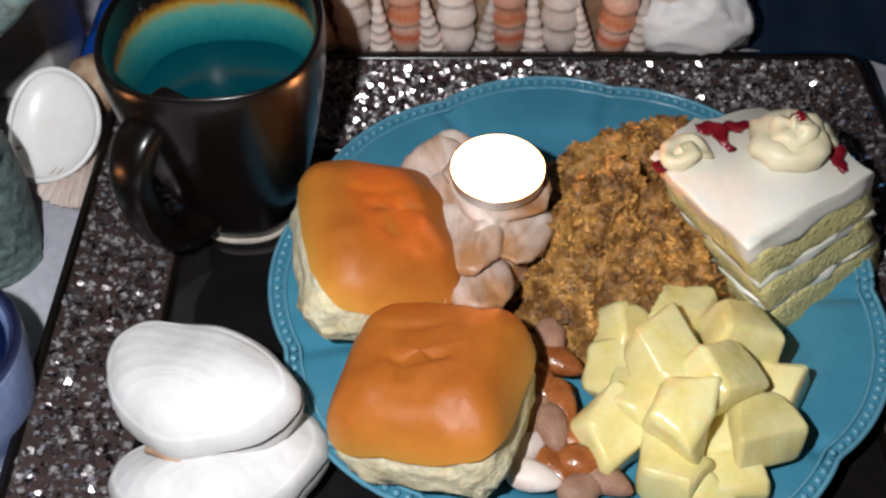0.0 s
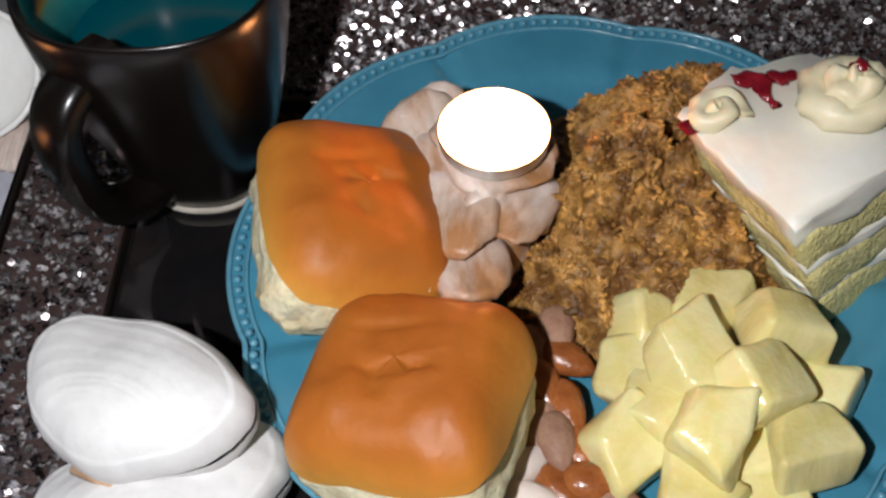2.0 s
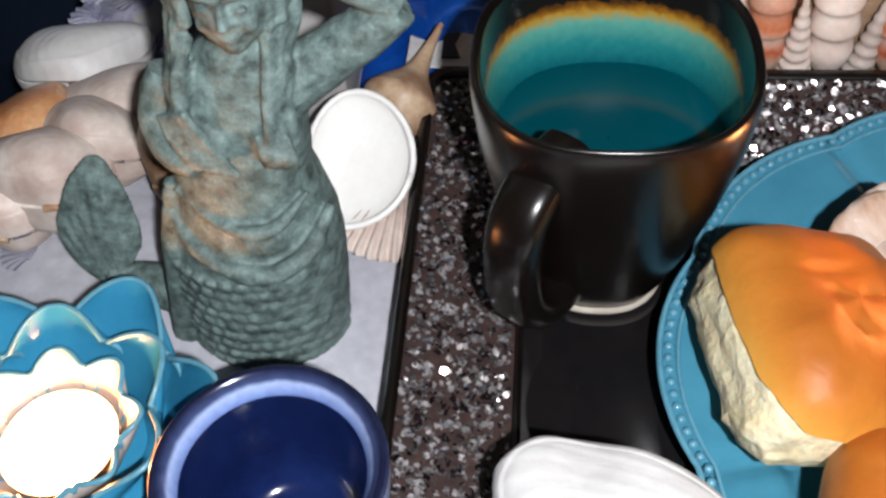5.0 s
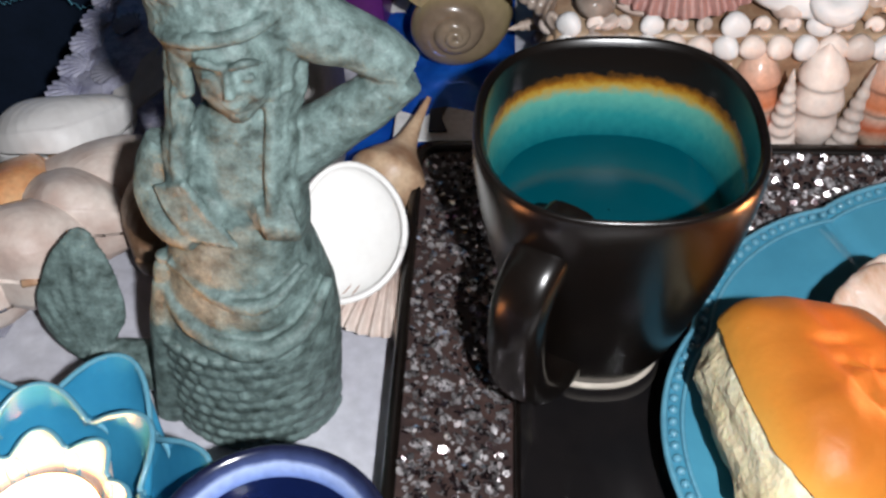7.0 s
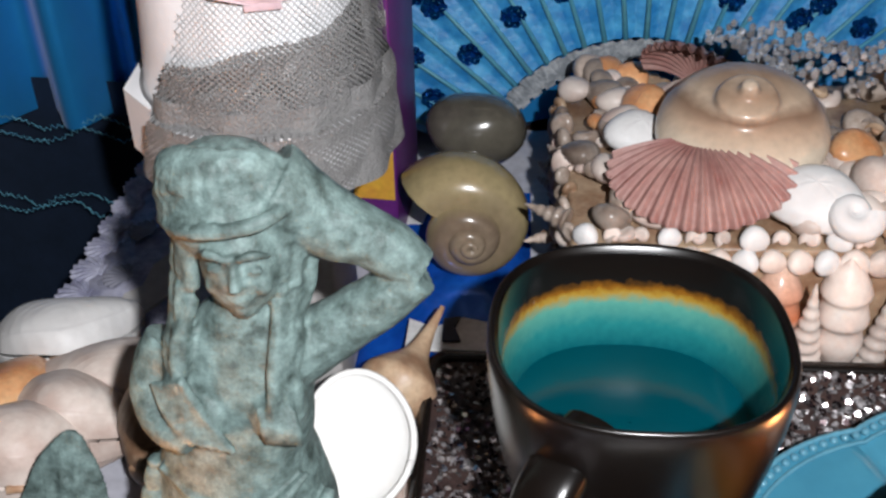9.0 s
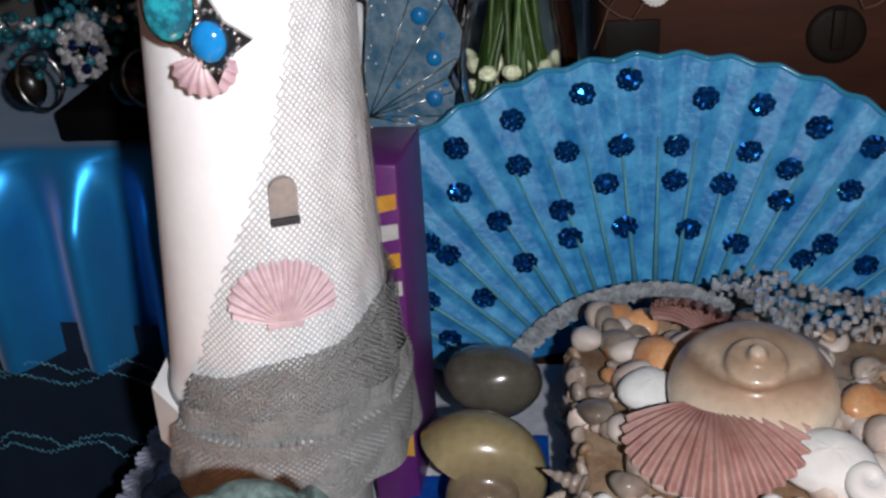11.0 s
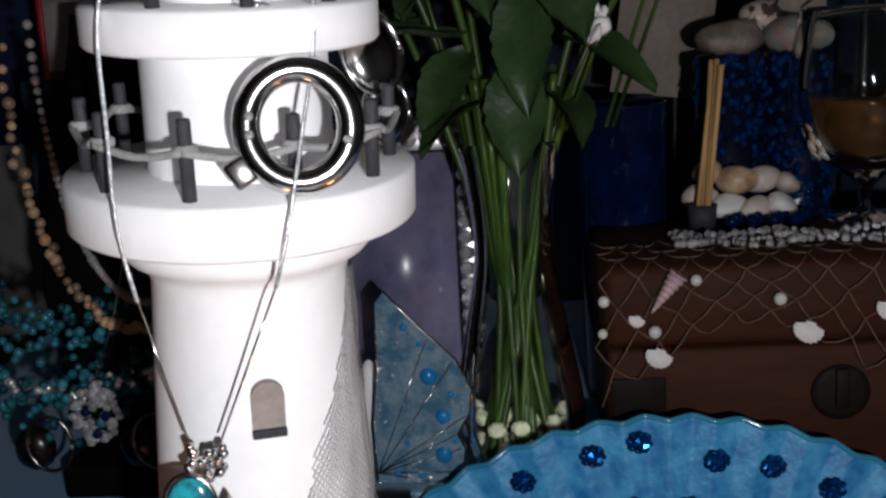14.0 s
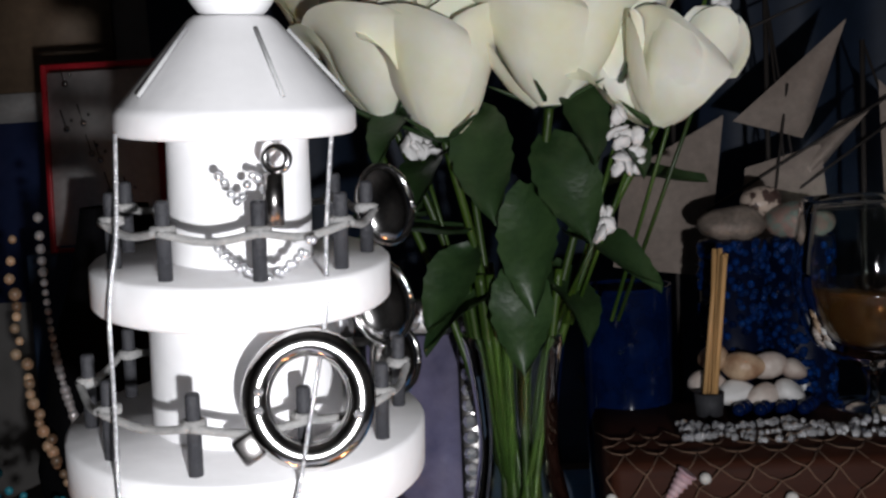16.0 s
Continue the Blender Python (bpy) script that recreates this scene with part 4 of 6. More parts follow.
rm.mode, rm.voxel_size, rm.use_smooth_shade = "VOXEL", 0.0008, True
sm = mermaid.modifiers.new("soften", "SMOOTH")
sm.factor, sm.iterations = 0.5, 1

# ---- shells round the mermaid ----


def bowl_shell(rx, ry, rz):
    def f(u, v, k):
        a, b = math.pi / 2 * u, 2 * math.pi * v
        w = 1 + 0.10 * math.cos(b - 0.4) + 0.04 * math.cos(3 * b)
        return rx * k * math.sin(a) * math.cos(b) * w, ry * k * math.sin(a) * math.sin(b) * w, -rz * k * math.cos(a)
    lo = sheet(lambda u, v: f(u * 0.999 + 0.001, v, 1.0), 16, 40, cv=True)
    hi = sheet(lambda u, v: f(u * 0.999 + 0.001, v, 0.93), 16, 40, cv=True)
    rim = tube([f(1.0, k / 40, 0.965) for k in range(41)], 0.0014, 6)
    return join(lo, (hi[0], [q[::-1] for q in hi[1]]), rim)
half = thing("white_shell", (-0.1835, 0.353, 0.0275), "empty white shell half standing open beside the mermaid", "seashell", "", (34, 6, -8))
part("valve", bowl_shell(0.0215, 0.0275, 0.0085), PORCELAIN_SHELL, half)
part("brown_spot", at(ball(0.0021, 0.0012, 0.0006, 4, 8), -0.0125, -0.0115, -0.0045, 20, 40, 30), TAN_SHELL, half, "small brown mark")


def auger(r, h, whorls=8, n=14):
    """A pointed shell with swollen whorls, base at z 0, tip at h."""
    prof = []
    for k in range(whorls * 6 + 1):
        t = k / (whorls * 6)
        prof.append((max(0.0002, r * (1 - t) ** 0.85 * (1 + 0.13 * math.sin(t * whorls * 2 * math.pi)) + 0.0002), h * t))
    prof = [(0.0003, 0.0)] + [(prof[0][0] * 0.85, 0.0)] + prof
    return lathe(prof, n)


def whelk(r, h):
    """A swollen body with a long drawn-out canal."""
    return lathe(smooth_profile([(0.0004, -0.45 * h), (0.22 * r, -0.40 * h), (0.62 * r, -0.26 * h), (1.0 * r, -0.06 * h), (0.8 * r, 0.06 * h), (0.36 * r, 0.22 * h), (0.17 * r, 0.42 * h), (0.07 * r, 0.66 * h)], 50), 20)
sp = solo("whelk_shell", whelk(0.0165, 0.058), TAN_SHELL, (-0.169, 0.398, 0.019), "brown-banded whelk shell with a long pointed tip", "seashell", "", (-72, 8, -20))
for x, y, z, rz, r in ((-0.165, 0.362, 0.006, 172, 0.042), (-0.146 - 0.03, 0.372, 0.004, 200, 0.03)):
    solo("scallop_shell", scallop(r, 22, 0.22), CREAM_SHELL, (x, y, z), "flat ribbed tan scallop shell lying on the cloth", "seashell", "scallops", (0, 0, rz))

LEFT = [(-0.312, 0.418, 0.020, 0.030, 0.024, 0.017, 20, "w"), (-0.281, 0.386, 0.026, 0.029, 0.017, 0.015, 8, "c"), (-0.290, 0.366, 0.024, 0.026, 0.021, 0.017, -15, "c"), (-0.256, 0.379, 0.020, 0.017, 0.024, 0.016, 30, "c"), (-0.252, 0.364, 0.028, 0.017, 0.026, 0.018, -8, "t"), (-0.302, 0.346, 0.026, 0.027, 0.024, 0.018, 25, "c"), (-0.322, 0.372, 0.020, 0.024, 0.022, 0.016, 50, "p"), (-0.318, 0.338, 0.018, 0.022, 0.020, 0.016, 0, "c"), (-0.272, 0.400, 0.012, 0.024, 0.020, 0.011, 0, "w")]
for k, (x, y, z, rx, ry, rz, tz, kind) in enumerate(LEFT):
    m_, lab = {"w": (WHITE_SHELL, "pale grooved cockle shell in the pile"), "c": (CREAM_SHELL, "cream and pinkish clam shell in the pile"), "t": (TAN_SHELL, "brown-banded clam shell in the pile"), "p": (ORANGE_SHELL, "orange-pink clam shell in the pile")}[kind]
    whole_clam((x, y, z), (random.Random(k).uniform(-12, 22), random.Random(k + 9).uniform(-14, 14), tz + 180), (rx, ry, rz), k * 1.7, lab, m_, "shells beside the mermaid")
solo("paper_leaf", slab([(0, 0), (0.012, 0.006), (0.02, 0.022), (0.023, 0.044), (0.019, 0.062), (0.012, 0.056), (0.008, 0.040), (0.006, 0.048), (0.001, 0.038), (0.003, 0.024), (-0.003, 0.018)], 0, 0.0014), CARD, (-0.300, 0.432, 0.016), "white wing-shaped paper cut-out on the lace", "decoration", "", (8, -6, -14), smooth=False)


# ---- lotus holder and navy cup ----
def petal(r0, l, w, lift, curl):
    """A broad cupped petal with a soft point, and the line of its rim."""
    def f(u, v, off):
        t = (v - 0.5) * 2
        wid = w * math.sin(math.pi * (0.22 + 0.56 * u)) ** 0.8
        x = r0 + l * (u - 0.42 * u * u * t * t) - off * 0.7
        return x - 0.22 * w * t * t, wid * t, lift * (u - 0.30 * u * u * abs(t) ** 2.5) + curl * t * t * (0.3 + 0.4 * u) + off * 0.4
    a = sheet(lambda u, v: f(u, v, 0), 14, 14)
    b = sheet(lambda u, v: f(u, v, 0.0022), 14, 14)
    edge = [Vector(f(k / 14, 0, 0.001)) for k in range(15)] + [Vector(f(1, k / 14, 0.001)) for k in range(1, 15)] + [Vector(f(1 - k / 14, 1, 0.001)) for k in range(1, 15)]
    return join(a, (b[0], [q[::-1] for q in b[1]])), tube(edge, 0.0010, 6)
lotus = thing("lotus_candle_holder", (-0.258, 0.226, 0.0), "turquoise glazed ceramic lotus flower candle holder", "candle holder")
part("bowl", lathe(smooth_profile([(0.0, 0.0), (0.026, 0.0), (0.034, 0.006), (0.036, 0.018), (0.031, 0.026), (0.022, 0.027), (0.0, 0.027)], 24), 40), BLUE_CERAMIC, lotus)
for ring, (cnt, r0, l, w, z, lift, m_) in enumerate(((6, 0.027, 0.027, 0.026, 0.014, 0.036, BLUE_CERAMIC), (6, 0.023, 0.018, 0.021, 0.020, 0.030, BLUE_CERAMIC), (8, 0.0190, 0.010, 0.0105, 0.026, 0.017, LOTUS_LIT))):
    for k in range(cnt):
        skin, edge = petal(r0, l, w, lift, 0.005)
        turn = 360 * (k + 0.5 * (ring % 2)) / cnt + 12
        pt = part("petal", at(skin, 0, 0, z, 0, 0, turn), m_, lotus, "inner petal tinted pale by the candle glow" if m_ is LOTUS_LIT else "")
        part("petal_rim", at(edge, 0, 0, z, 0, 0, turn), BEADING, pt, "pale glazed petal edge")
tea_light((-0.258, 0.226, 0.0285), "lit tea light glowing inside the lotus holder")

cup = thing("small_bowl", (-0.184, 0.209, 0.0), "navy glazed bowl with a pale blue rim", "bowl")
part("bowl_body", lathe(smooth_profile([(0.0, 0.0), (0.020, 0.0), (0.023, 0.004), (0.029, 0.022), (0.0325, 0.042), (0.0335, 0.053)], 24), 48), CUP_RIM, cup, "mottled pale blue outside")
part("rim", lathe(smooth_profile([(0.0335, 0.053), (0.0336, 0.0565), (0.0318, 0.0575), (0.0292, 0.055), (0.0268, 0.050)], 16), 48), banded(mat("cup_rim_glaze", (0.3, 0.4, 0.7), None, 0.15, size=60), "Z", [(0.049, (0.03, 0.05, 0.22)), (0.0515, (0.2, 0.29, 0.6)), (0.0545, (0.36, 0.45, 0.72)), (0.0558, (0.05, 0.07, 0.17)), (0.058, (0.008, 0.01, 0.03))], wobble=0.001), cup, "pale blue glazed rim")
part("bowl_inside", lathe(smooth_profile([(0.0268, 0.050), (0.0262, 0.04), (0.023, 0.018), (0.016, 0.009), (0.0, 0.008)], 20), 48), CUP, cup, "deep navy inside")

# ---- snails and foil bag ----
solo("snail_shell", snail(0.036, 3.4, 2.0, 0.75, 18, 110), banded(OLIVE_SHELL, "Z", [(-0.06, (0.11, 0.095, 0.05)), (-0.03, (0.21, 0.165, 0.08)), (-0.012, (0.3, 0.24, 0.13)), (-0.005, (0.16, 0.115, 0.08)), (0.01, (0.35, 0.28, 0.2))], 0.006, 60), (-0.1445, 0.464, 0.036), "big olive-brown coiled snail shell", "seashell", "snail shells", (88, 0, 6))
solo("snail_shell", rough(ball(0.026, 0.020, 0.018, 16, 24), 40, 0.003), DARK_SHELL, (-0.146, 0.545, 0.055), "dark polished snail shell behind the olive one", "seashell", "snail shells", (0, 8, 0))
solo("snail_spire", at(snail(0.014, 3, 2.0, 0.9), 0, 0, 0.0), DARK_SHELL, (-0.124, 0.547, 0.052), "dark pointed spire of a snail shell", "seashell", "snail shells", (0, 80, 0))


def bag(u, v):
    x, y = (u - 0.5) * 0.075, (v - 0.5) * 0.17
    b = (math.sin(math.pi * u) * math.sin(math.pi * v)) ** 0.5
    return x, y, 0.012 * b + 0.003 * noise.noise(Vector((x * 60, y * 60, 0))) * (0.3 + b)
foil = thing("foil_bag", (-0.155, 0.485, 0.003), "shiny blue foil sweet bag under the snail shells", "bag")
part("foil", sheet(bag, 24, 40), BAG, foil)
part("white_panel", at(slab([(-0.017, -0.02), (0.019, -0.02), (0.019, 0.0), (0.006, 0.004), (-0.006, -0.004), (-0.017, 0.002)], 0, 0.0012), 0.002, -0.047, 0.0135, -4, 0, 0), BAG_WHITE, foil, "white printed panel", smooth=False)
part("print_mark", at(slab([(-0.002, -0.012), (0.006, -0.012), (0.003, -0.002), (0.005, 0.006), (-0.002, 0.004)], 0, 0.001), 0.002, -0.050, 0.0152, -4, 0, 0), NAVY, foil, smooth=False)
part("white_panel", at(slab([(-0.02, -0.012), (-0.006, -0.02), (0.0, 0.006), (-0.012, 0.022), (-0.02, 0.018)], 0, 0.0012), -0.012, 0.055, 0.012, 10, -10, 0), BAG_WHITE, foil, smooth=False)
for k in range(3):
    part("print_mark", at(block(0.004, 0.012, 0.001), -0.026 + 0.006 * k, 0.060 + 0.004 * k, 0.0145, 10, -10, 20), BLACK_PRINT, foil)

# ---- box covered with shells ----
BX0, BX1, BY0, BY1, BH = -0.103, 0.150, 0.434, 0.585, 0.062
shell_box = thing("shell_box", (0, 0, 0), "keepsake box crusted all over with glued seashells", "shell box")
part("box_body", at(block(BX1 - BX0, BY1 - BY0, BH, 0.002), (BX0 + BX1) / 2, (BY0 + BY1) / 2, 0), TAN_SHELL, shell_box)
rng = random.Random(3)
AUG, CONE, SPIR, COCK = mesh_of("auger", auger(0.0062, 0.046), CREAM_SHELL), mesh_of("cone", lathe(smooth_profile([(0.0003, 0.0), (0.0045, 0.002), (0.0088, 0.012), (0.0078, 0.02), (0.0098, 0.024), (0.0082, 0.032), (0.0095, 0.036), (0.006, 0.044), (0.0003, 0.050)], 40), 18), CREAM_SHELL), mesh_of("spiral", snail(0.0058, 2.6, 2.2, 0.3, 10, 40), CREAM_SHELL), mesh_of("cockle", clam(0.0062, 0.0055, 0.004, 6), CREAM_SHELL)
AUG_T, CONE_O = AUG.copy(), CONE.copy()
AUG_T.materials[0], CONE_O.materials[0] = CREAM_SHELL, banded(mat("banded_cone", (0.5, 0.3, 0.2), None, 0.25, size=80, per=0.25), "Z", [(0.0, (0.5, 0.36, 0.27)), (0.012, (0.58, 0.4, 0.3)), (0.018, (0.4, 0.09, 0.035)), (0.024, (0.62, 0.45, 0.36)), (0.03, (0.5, 0.16, 0.07)), (0.05, (0.6, 0.42, 0.33))], 0.006, 90)
SPIR2, COCK2, COCK3 = SPIR.copy(), COCK.copy(), COCK.copy()
SPIR2.materials[0], COCK2.materials[0], COCK3.materials[0] = TAN_SHELL, ORANGE_SHELL, WHITE_SHELL
SPIR_G, COCK_G, AUG_G = SPIR.copy(), COCK.copy(), mesh_of("small_auger", auger(0.0042, 0.017, 5, 10), GREY_SHELL)
SPIR_G.materials[0], COCK_G.materials[0] = GREY_SHELL, GREY_SHELL


def stuck(name, me, x, y, z, rx=0, ry=0, rz=0, s=1.0):
    ob = new(name, me)
    ob.parent = shell_box
    ob.matrix_basis = pose(x, y, z, rx, ry, rz) @ Matrix.Diagonal((s, s, s, 1))
    return ob
x = BX0 + 0.006
k = 0
while x < BX1 - 0.03:
    if k % 2 == 0:
        stuck("cone_shell", CONE_O if k % 4 else CONE, x, BY0 - 0.005, 0.008, rng.uniform(-4, 4), rng.uniform(-5, 5), rng.uniform(0, 360), rng.uniform(0.92, 1.08))
    else:
        stuck("auger_shell", AUG_T, x, BY0 - 0.006, 0.009, rng.uniform(-3, 5), rng.uniform(4, 14), rng.uniform(0, 360), rng.uniform(0.9, 1.1))
    x += 0.0128 if k % 2 == 0 else 0.0135
    k += 1
for row, (z, s) in enumerate(((0.0575, 1.0), (0.0655, 0.9))):
    n = 24 - row
    for i in range(n):
        stuck("spiral_shell" if row else "cockle_shell", (SPIR, COCK)[1 - row] if i % 3 else COCK3, BX0 + (i + 0.5) * (BX1 - BX0) / n, BY0 - 0.002 + 0.004 * row, z, 55 + rng.uniform(-15, 15), 0, rng.uniform(-40, 40), s * rng.uniform(0.85, 1.1))
for j in range(13):
    for r_ in range(7):
        stuck(*rng.choice((("spiral_shell", SPIR_G), ("cockle_shell", COCK_G), ("spiral_shell", SPIR2), ("cockle_shell", COCK), ("auger_shell", AUG_G))), BX0 - 0.001, BY0 + 0.006 + j * 0.0115 + rng.uniform(-0.002, 0.002), 0.006 + r_ * 0.0095, rng.uniform(0, 40), -80 + rng.uniform(-15, 15), rng.uniform(0, 360), rng.uniform(0.8, 1.2))
TZ = BH + 0.004
keep = [(-0.033, 0.49, 0.046), (-0.052, 0.442, 0.028), (-0.02, 0.452, 0.02), (0.004, 0.441, 0.015)]
count = 0
while count < 280:
    x, y = rng.uniform(BX0 + 0.004, BX1), rng.uniform(BY0 + 0.004, BY1)
    if any(math.hypot(x - a, y - b) < c * 0.62 for a, b, c in keep):
        continue
    count += 1
    nm, me = rng.choice((("spiral_shell", SPIR), ("cockle_shell", COCK_G), ("cockle_shell", COCK if count % 3 else COCK2), ("spiral_shell", SPIR2), ("spiral_shell", SPIR_G), ("cockle_shell", COCK_G), ("cockle_shell", COCK)))
    stuck(nm, me, x, y, TZ + rng.uniform(-0.001, 0.004), rng.uniform(-30, 30), rng.uniform(-30, 30), rng.uniform(0, 360), rng.uniform(0.8, 1.7))
turban = banded(mat("turban_shell", (0.5, 0.36, 0.25), None, 0.3, size=40, mix=0.6, coat=0.3), "Z", [(0.066, (0.68, 0.60, 0.49)), (0.088, (0.64, 0.53, 0.41)), (0.096, (0.44, 0.31, 0.22)), (0.0995, (0.24, 0.15, 0.10)), (0.103, (0.50, 0.38, 0.28)), (0.108, (0.33, 0.22, 0.15)), (0.119, (0.68, 0.57, 0.45))], 0.004, 60)
part("top_shell", at(lathe(smooth_profile([(0.0002, 0.0245), (0.0030, 0.0235), (0.0046, 0.0195), (0.0078, 0.0180), (0.0120, 0.0165), (0.0142, 0.0118), (0.0225, 0.0090), (0.0310, 0.0040), (0.0360, -0.0040), (0.0325, -0.0120), (0.0200, -0.0180), (0.0002, -0.0190)], 60), 48), -0.031, 0.487, TZ + 0.024, 22, -4, 0), turban, shell_box, "large smooth banded top shell")
part("pink_scallop", at(scallop(0.051, 20, 0.24), -0.049, 0.480, TZ + 0.020, -20, 4, 174), PINK_SHELL, shell_box, "large dusty-pink ribbed scallop")
part("white_clam", at(clam(0.021, 0.015, 0.011), -0.006, 0.452, TZ + 0.008, 20, 0, -30), WHITE_SHELL, shell_box)
part("white_disc_shell", at(snail(0.0135, 3, 2.0, 0.2, 12, 60), 0.005, 0.437, TZ + 0.012, 35, 0, 0), WHITE_SHELL, shell_box, "flat white spiral shell")
part("pink_scallop", at(scallop(0.036, 16, 0.3), -0.040, 0.55, TZ + 0.010, 50, 0, 150), PINK_SHELL, shell_box)
for x, y, s, m_ in ((-0.066, 0.533, 0.014, ORANGE_SHELL), (-0.048, 0.545, 0.013, CREAM_SHELL), (-0.072, 0.505, 0.015, WHITE_SHELL), (0.024, 0.47, 0.014, CREAM_SHELL), (0.02, 0.495, 0.012, ORANGE_SHELL), (-0.078, 0.52, 0.010, CREAM_SHELL), (0.04, 0.45, 0.014, TAN_SHELL), (0.06, 0.44, 0.013, CREAM_SHELL), (0.085, 0.445, 0.016, WHITE_SHELL), (0.115, 0.44, 0.017, WHITE_SHELL)):
    part("cowrie", at(clam(s, s * 0.8, s * 0.6), x, y, TZ + 0.008, 15, 10, rng.uniform(0, 360)), m_, shell_box)
solo("coral_lump", rough(rough(ball(0.030, 0.016, 0.020, 20, 30), 120, 0.005), 300, 0.002), WHITE_SHELL, (0.128, 0.427, 0.030), "knobbly white coral lump leaning on the shell box", "coral")
for x in (0.128, 0.150, 0.163):
    solo("cockle_shell", clam(0.013, 0.010, 0.007), CREAM_SHELL, (x, 0.420, 0.0085), "small cream shell behind the tray", "seashell", "small shells behind the tray", (20, 0, x * 900))

# silver garland over the box
garland = thing("silver_garland", (0, 0, 0), "sparkling silver bead garland laid over the shells", "garland")
gl = []
for strand in range(7):
    pts = smooth_profile([(-0.034 + 0.007 * strand, 0.583 - 0.008 * strand, 0.088), (-0.010, 0.574 - 0.008 * strand, 0.097), (0.018 + 0.008 * strand, 0.556 - 0.009 * strand, 0.096), (0.05, 0.553 - 0.008 * strand, 0.092), (0.10, 0.545 - 0.01 * strand, 0.083), (0.16, 0.535, 0.08)], 60)
    for i, p in enumerate(pts):
        d = rng.uniform(0.0014, 0.0028)
        gl.append(at(ball(d, d, d, 3, 5), p.x + rng.gauss(0, 0.0015), p.y + rng.gauss(0, 0.002), p.z + rng.gauss(0, 0.0015)))
tagged(part("bead_string", join(*gl), CRYSTAL, garland, smooth=False), kind="stuff")

# ---- folding fan ----
FX, FY, FZ, FR = -0.0575, 0.624, -0.028, 0.221
fan = thing("folding_fan", (FX, FY, FZ), "open pale blue folding fan with sequin flowers", "fan")
A0, A1 = radians(-74), radians(68)


def leaf(u, v, off=0.0):
    a = A0 + (A1 - A0) * v
    pleat = v * 22
    tri = abs((pleat % 1.0) * 2 - 1) - 0.5
    edge = 1.0 + 0.004 * math.cos(2 * math.pi * pleat)
    r = 0.098 + (FR * edge - 0.098) * u
    return r * math.sin(a), 0.0035 * tri * (r / FR) + 0.018 * u + off, r * math.cos(a)
part("fan_leaf", join(sheet(leaf, 24, 264), sheet(lambda u, v: leaf(u, v, 0.0008), 24, 264)), FAN, fan, "pleated blue cloth leaf")
pts = [leaf(1.0, k / 264) for k in range(265)]
part("edge_binding", tube(pts, 0.0016, 6), BLUE_CERAMIC, fan)
for k in range(22):
    v = (k + 0.5) / 22
    part("fan_rib", tube([Vector(leaf(0.0, v)) + Vector((0, -0.0014, 0)), Vector(leaf(0.66, v)) + Vector((0, -0.0006, 0))], lambda u: 0.0016 * (1 - 0.55 * u), 6), FAN_RIB, fan)
for k in range(24):
    a = A0 + (A1 - A0) * (k + 0.5) / 24
    p = Vector((0.089 * math.sin(a), -0.003, 0.089 * math.cos(a)))
    part("lace_scallop", moved(scallop(0.0125, 7, 0.12, 0.0012), Matrix.Translation((0.086 * math.sin(a), -0.003, 0.086 * math.cos(a))) @ Matrix.Rotation(a, 4, "Y") @ pose(0, 0, 0, 90, 0, 0)), FAN_LACE, fan, "grey lace edging")
part("fan_guard", slab([(0.02 * math.cos(t), 0.02 * math.sin(t)) for t in np.linspace(0, 6.28, 24)[:-1]], 0.0, 0.002), LACE_GREY, fan)
flower = []
for k in range(9):
    a = 2 * math.pi * k / 8
    rr = 0.0 if k == 8 else 0.0026
    flower.append(at(lathe([(0.0003, 0.0007), (0.0013, 0.0002), (0.0017, 0.0)], 7), rr * math.cos(a), rr * math.sin(a), 0.0006 + 0.0004 * (k == 8), random.Random(k).uniform(-22, 22), random.Random(k + 7).uniform(-22, 22), 0))
FLOWER = mesh_of("sequin_flower", join(*flower), SEQUIN, False)
for ring, (u, n) in enumerate(((0.86, 15), (0.66, 14), (0.46, 12), (0.27, 10))):
    for k in range(n):
        v = (k + 0.5 + 0.25 * (ring % 2)) / n + rng.uniform(-0.012, 0.012)
        if v > 0.99:
            continue
        uu = u + rng.uniform(-0.05, 0.05)
        p = Vector(leaf(uu, v))
        ob = new("sequin_flower", FLOWER)
        ob.parent = fan
        ob.matrix_basis = pose(p.x, p.y - 0.0022, p.z, 90 + 8, rng.uniform(-8, 8), 0) @ pose(0, 0, 0, 0, 0, rng.uniform(0, 360)) @ Matrix.Diagonal((1.75, 1.75, 1.3, 1))

solo("navy_napkin", sheet(lambda u, v: (0.158 + 0.11 * u, 0.425 + 0.18 * v, 0.004 + 0.003 * noise.noise(Vector((u * 6, v * 8, 0))) + 0.003 * math.sin(u * 9) ** 2), 30, 30), NAVY, (0, 0, 0), "folded dark navy cloth behind the tray", "cloth")

# ---- lighthouse ----
LX, LY = -0.2135, 0.403
plinth = solo("plinth_box", block(0.05, 0.05, 0.1140, 0.002), CARD, (-0.218, 0.426, 0.0015), "small pale box that lifts the lighthouse", "box")
lh = thing("toy_lighthouse", (LX - 0.005, LY + 0.0225, 0.1035), "white painted wooden toy lighthouse hung with jewellery", "lighthouse", "", (5.0, 2.95, 0))


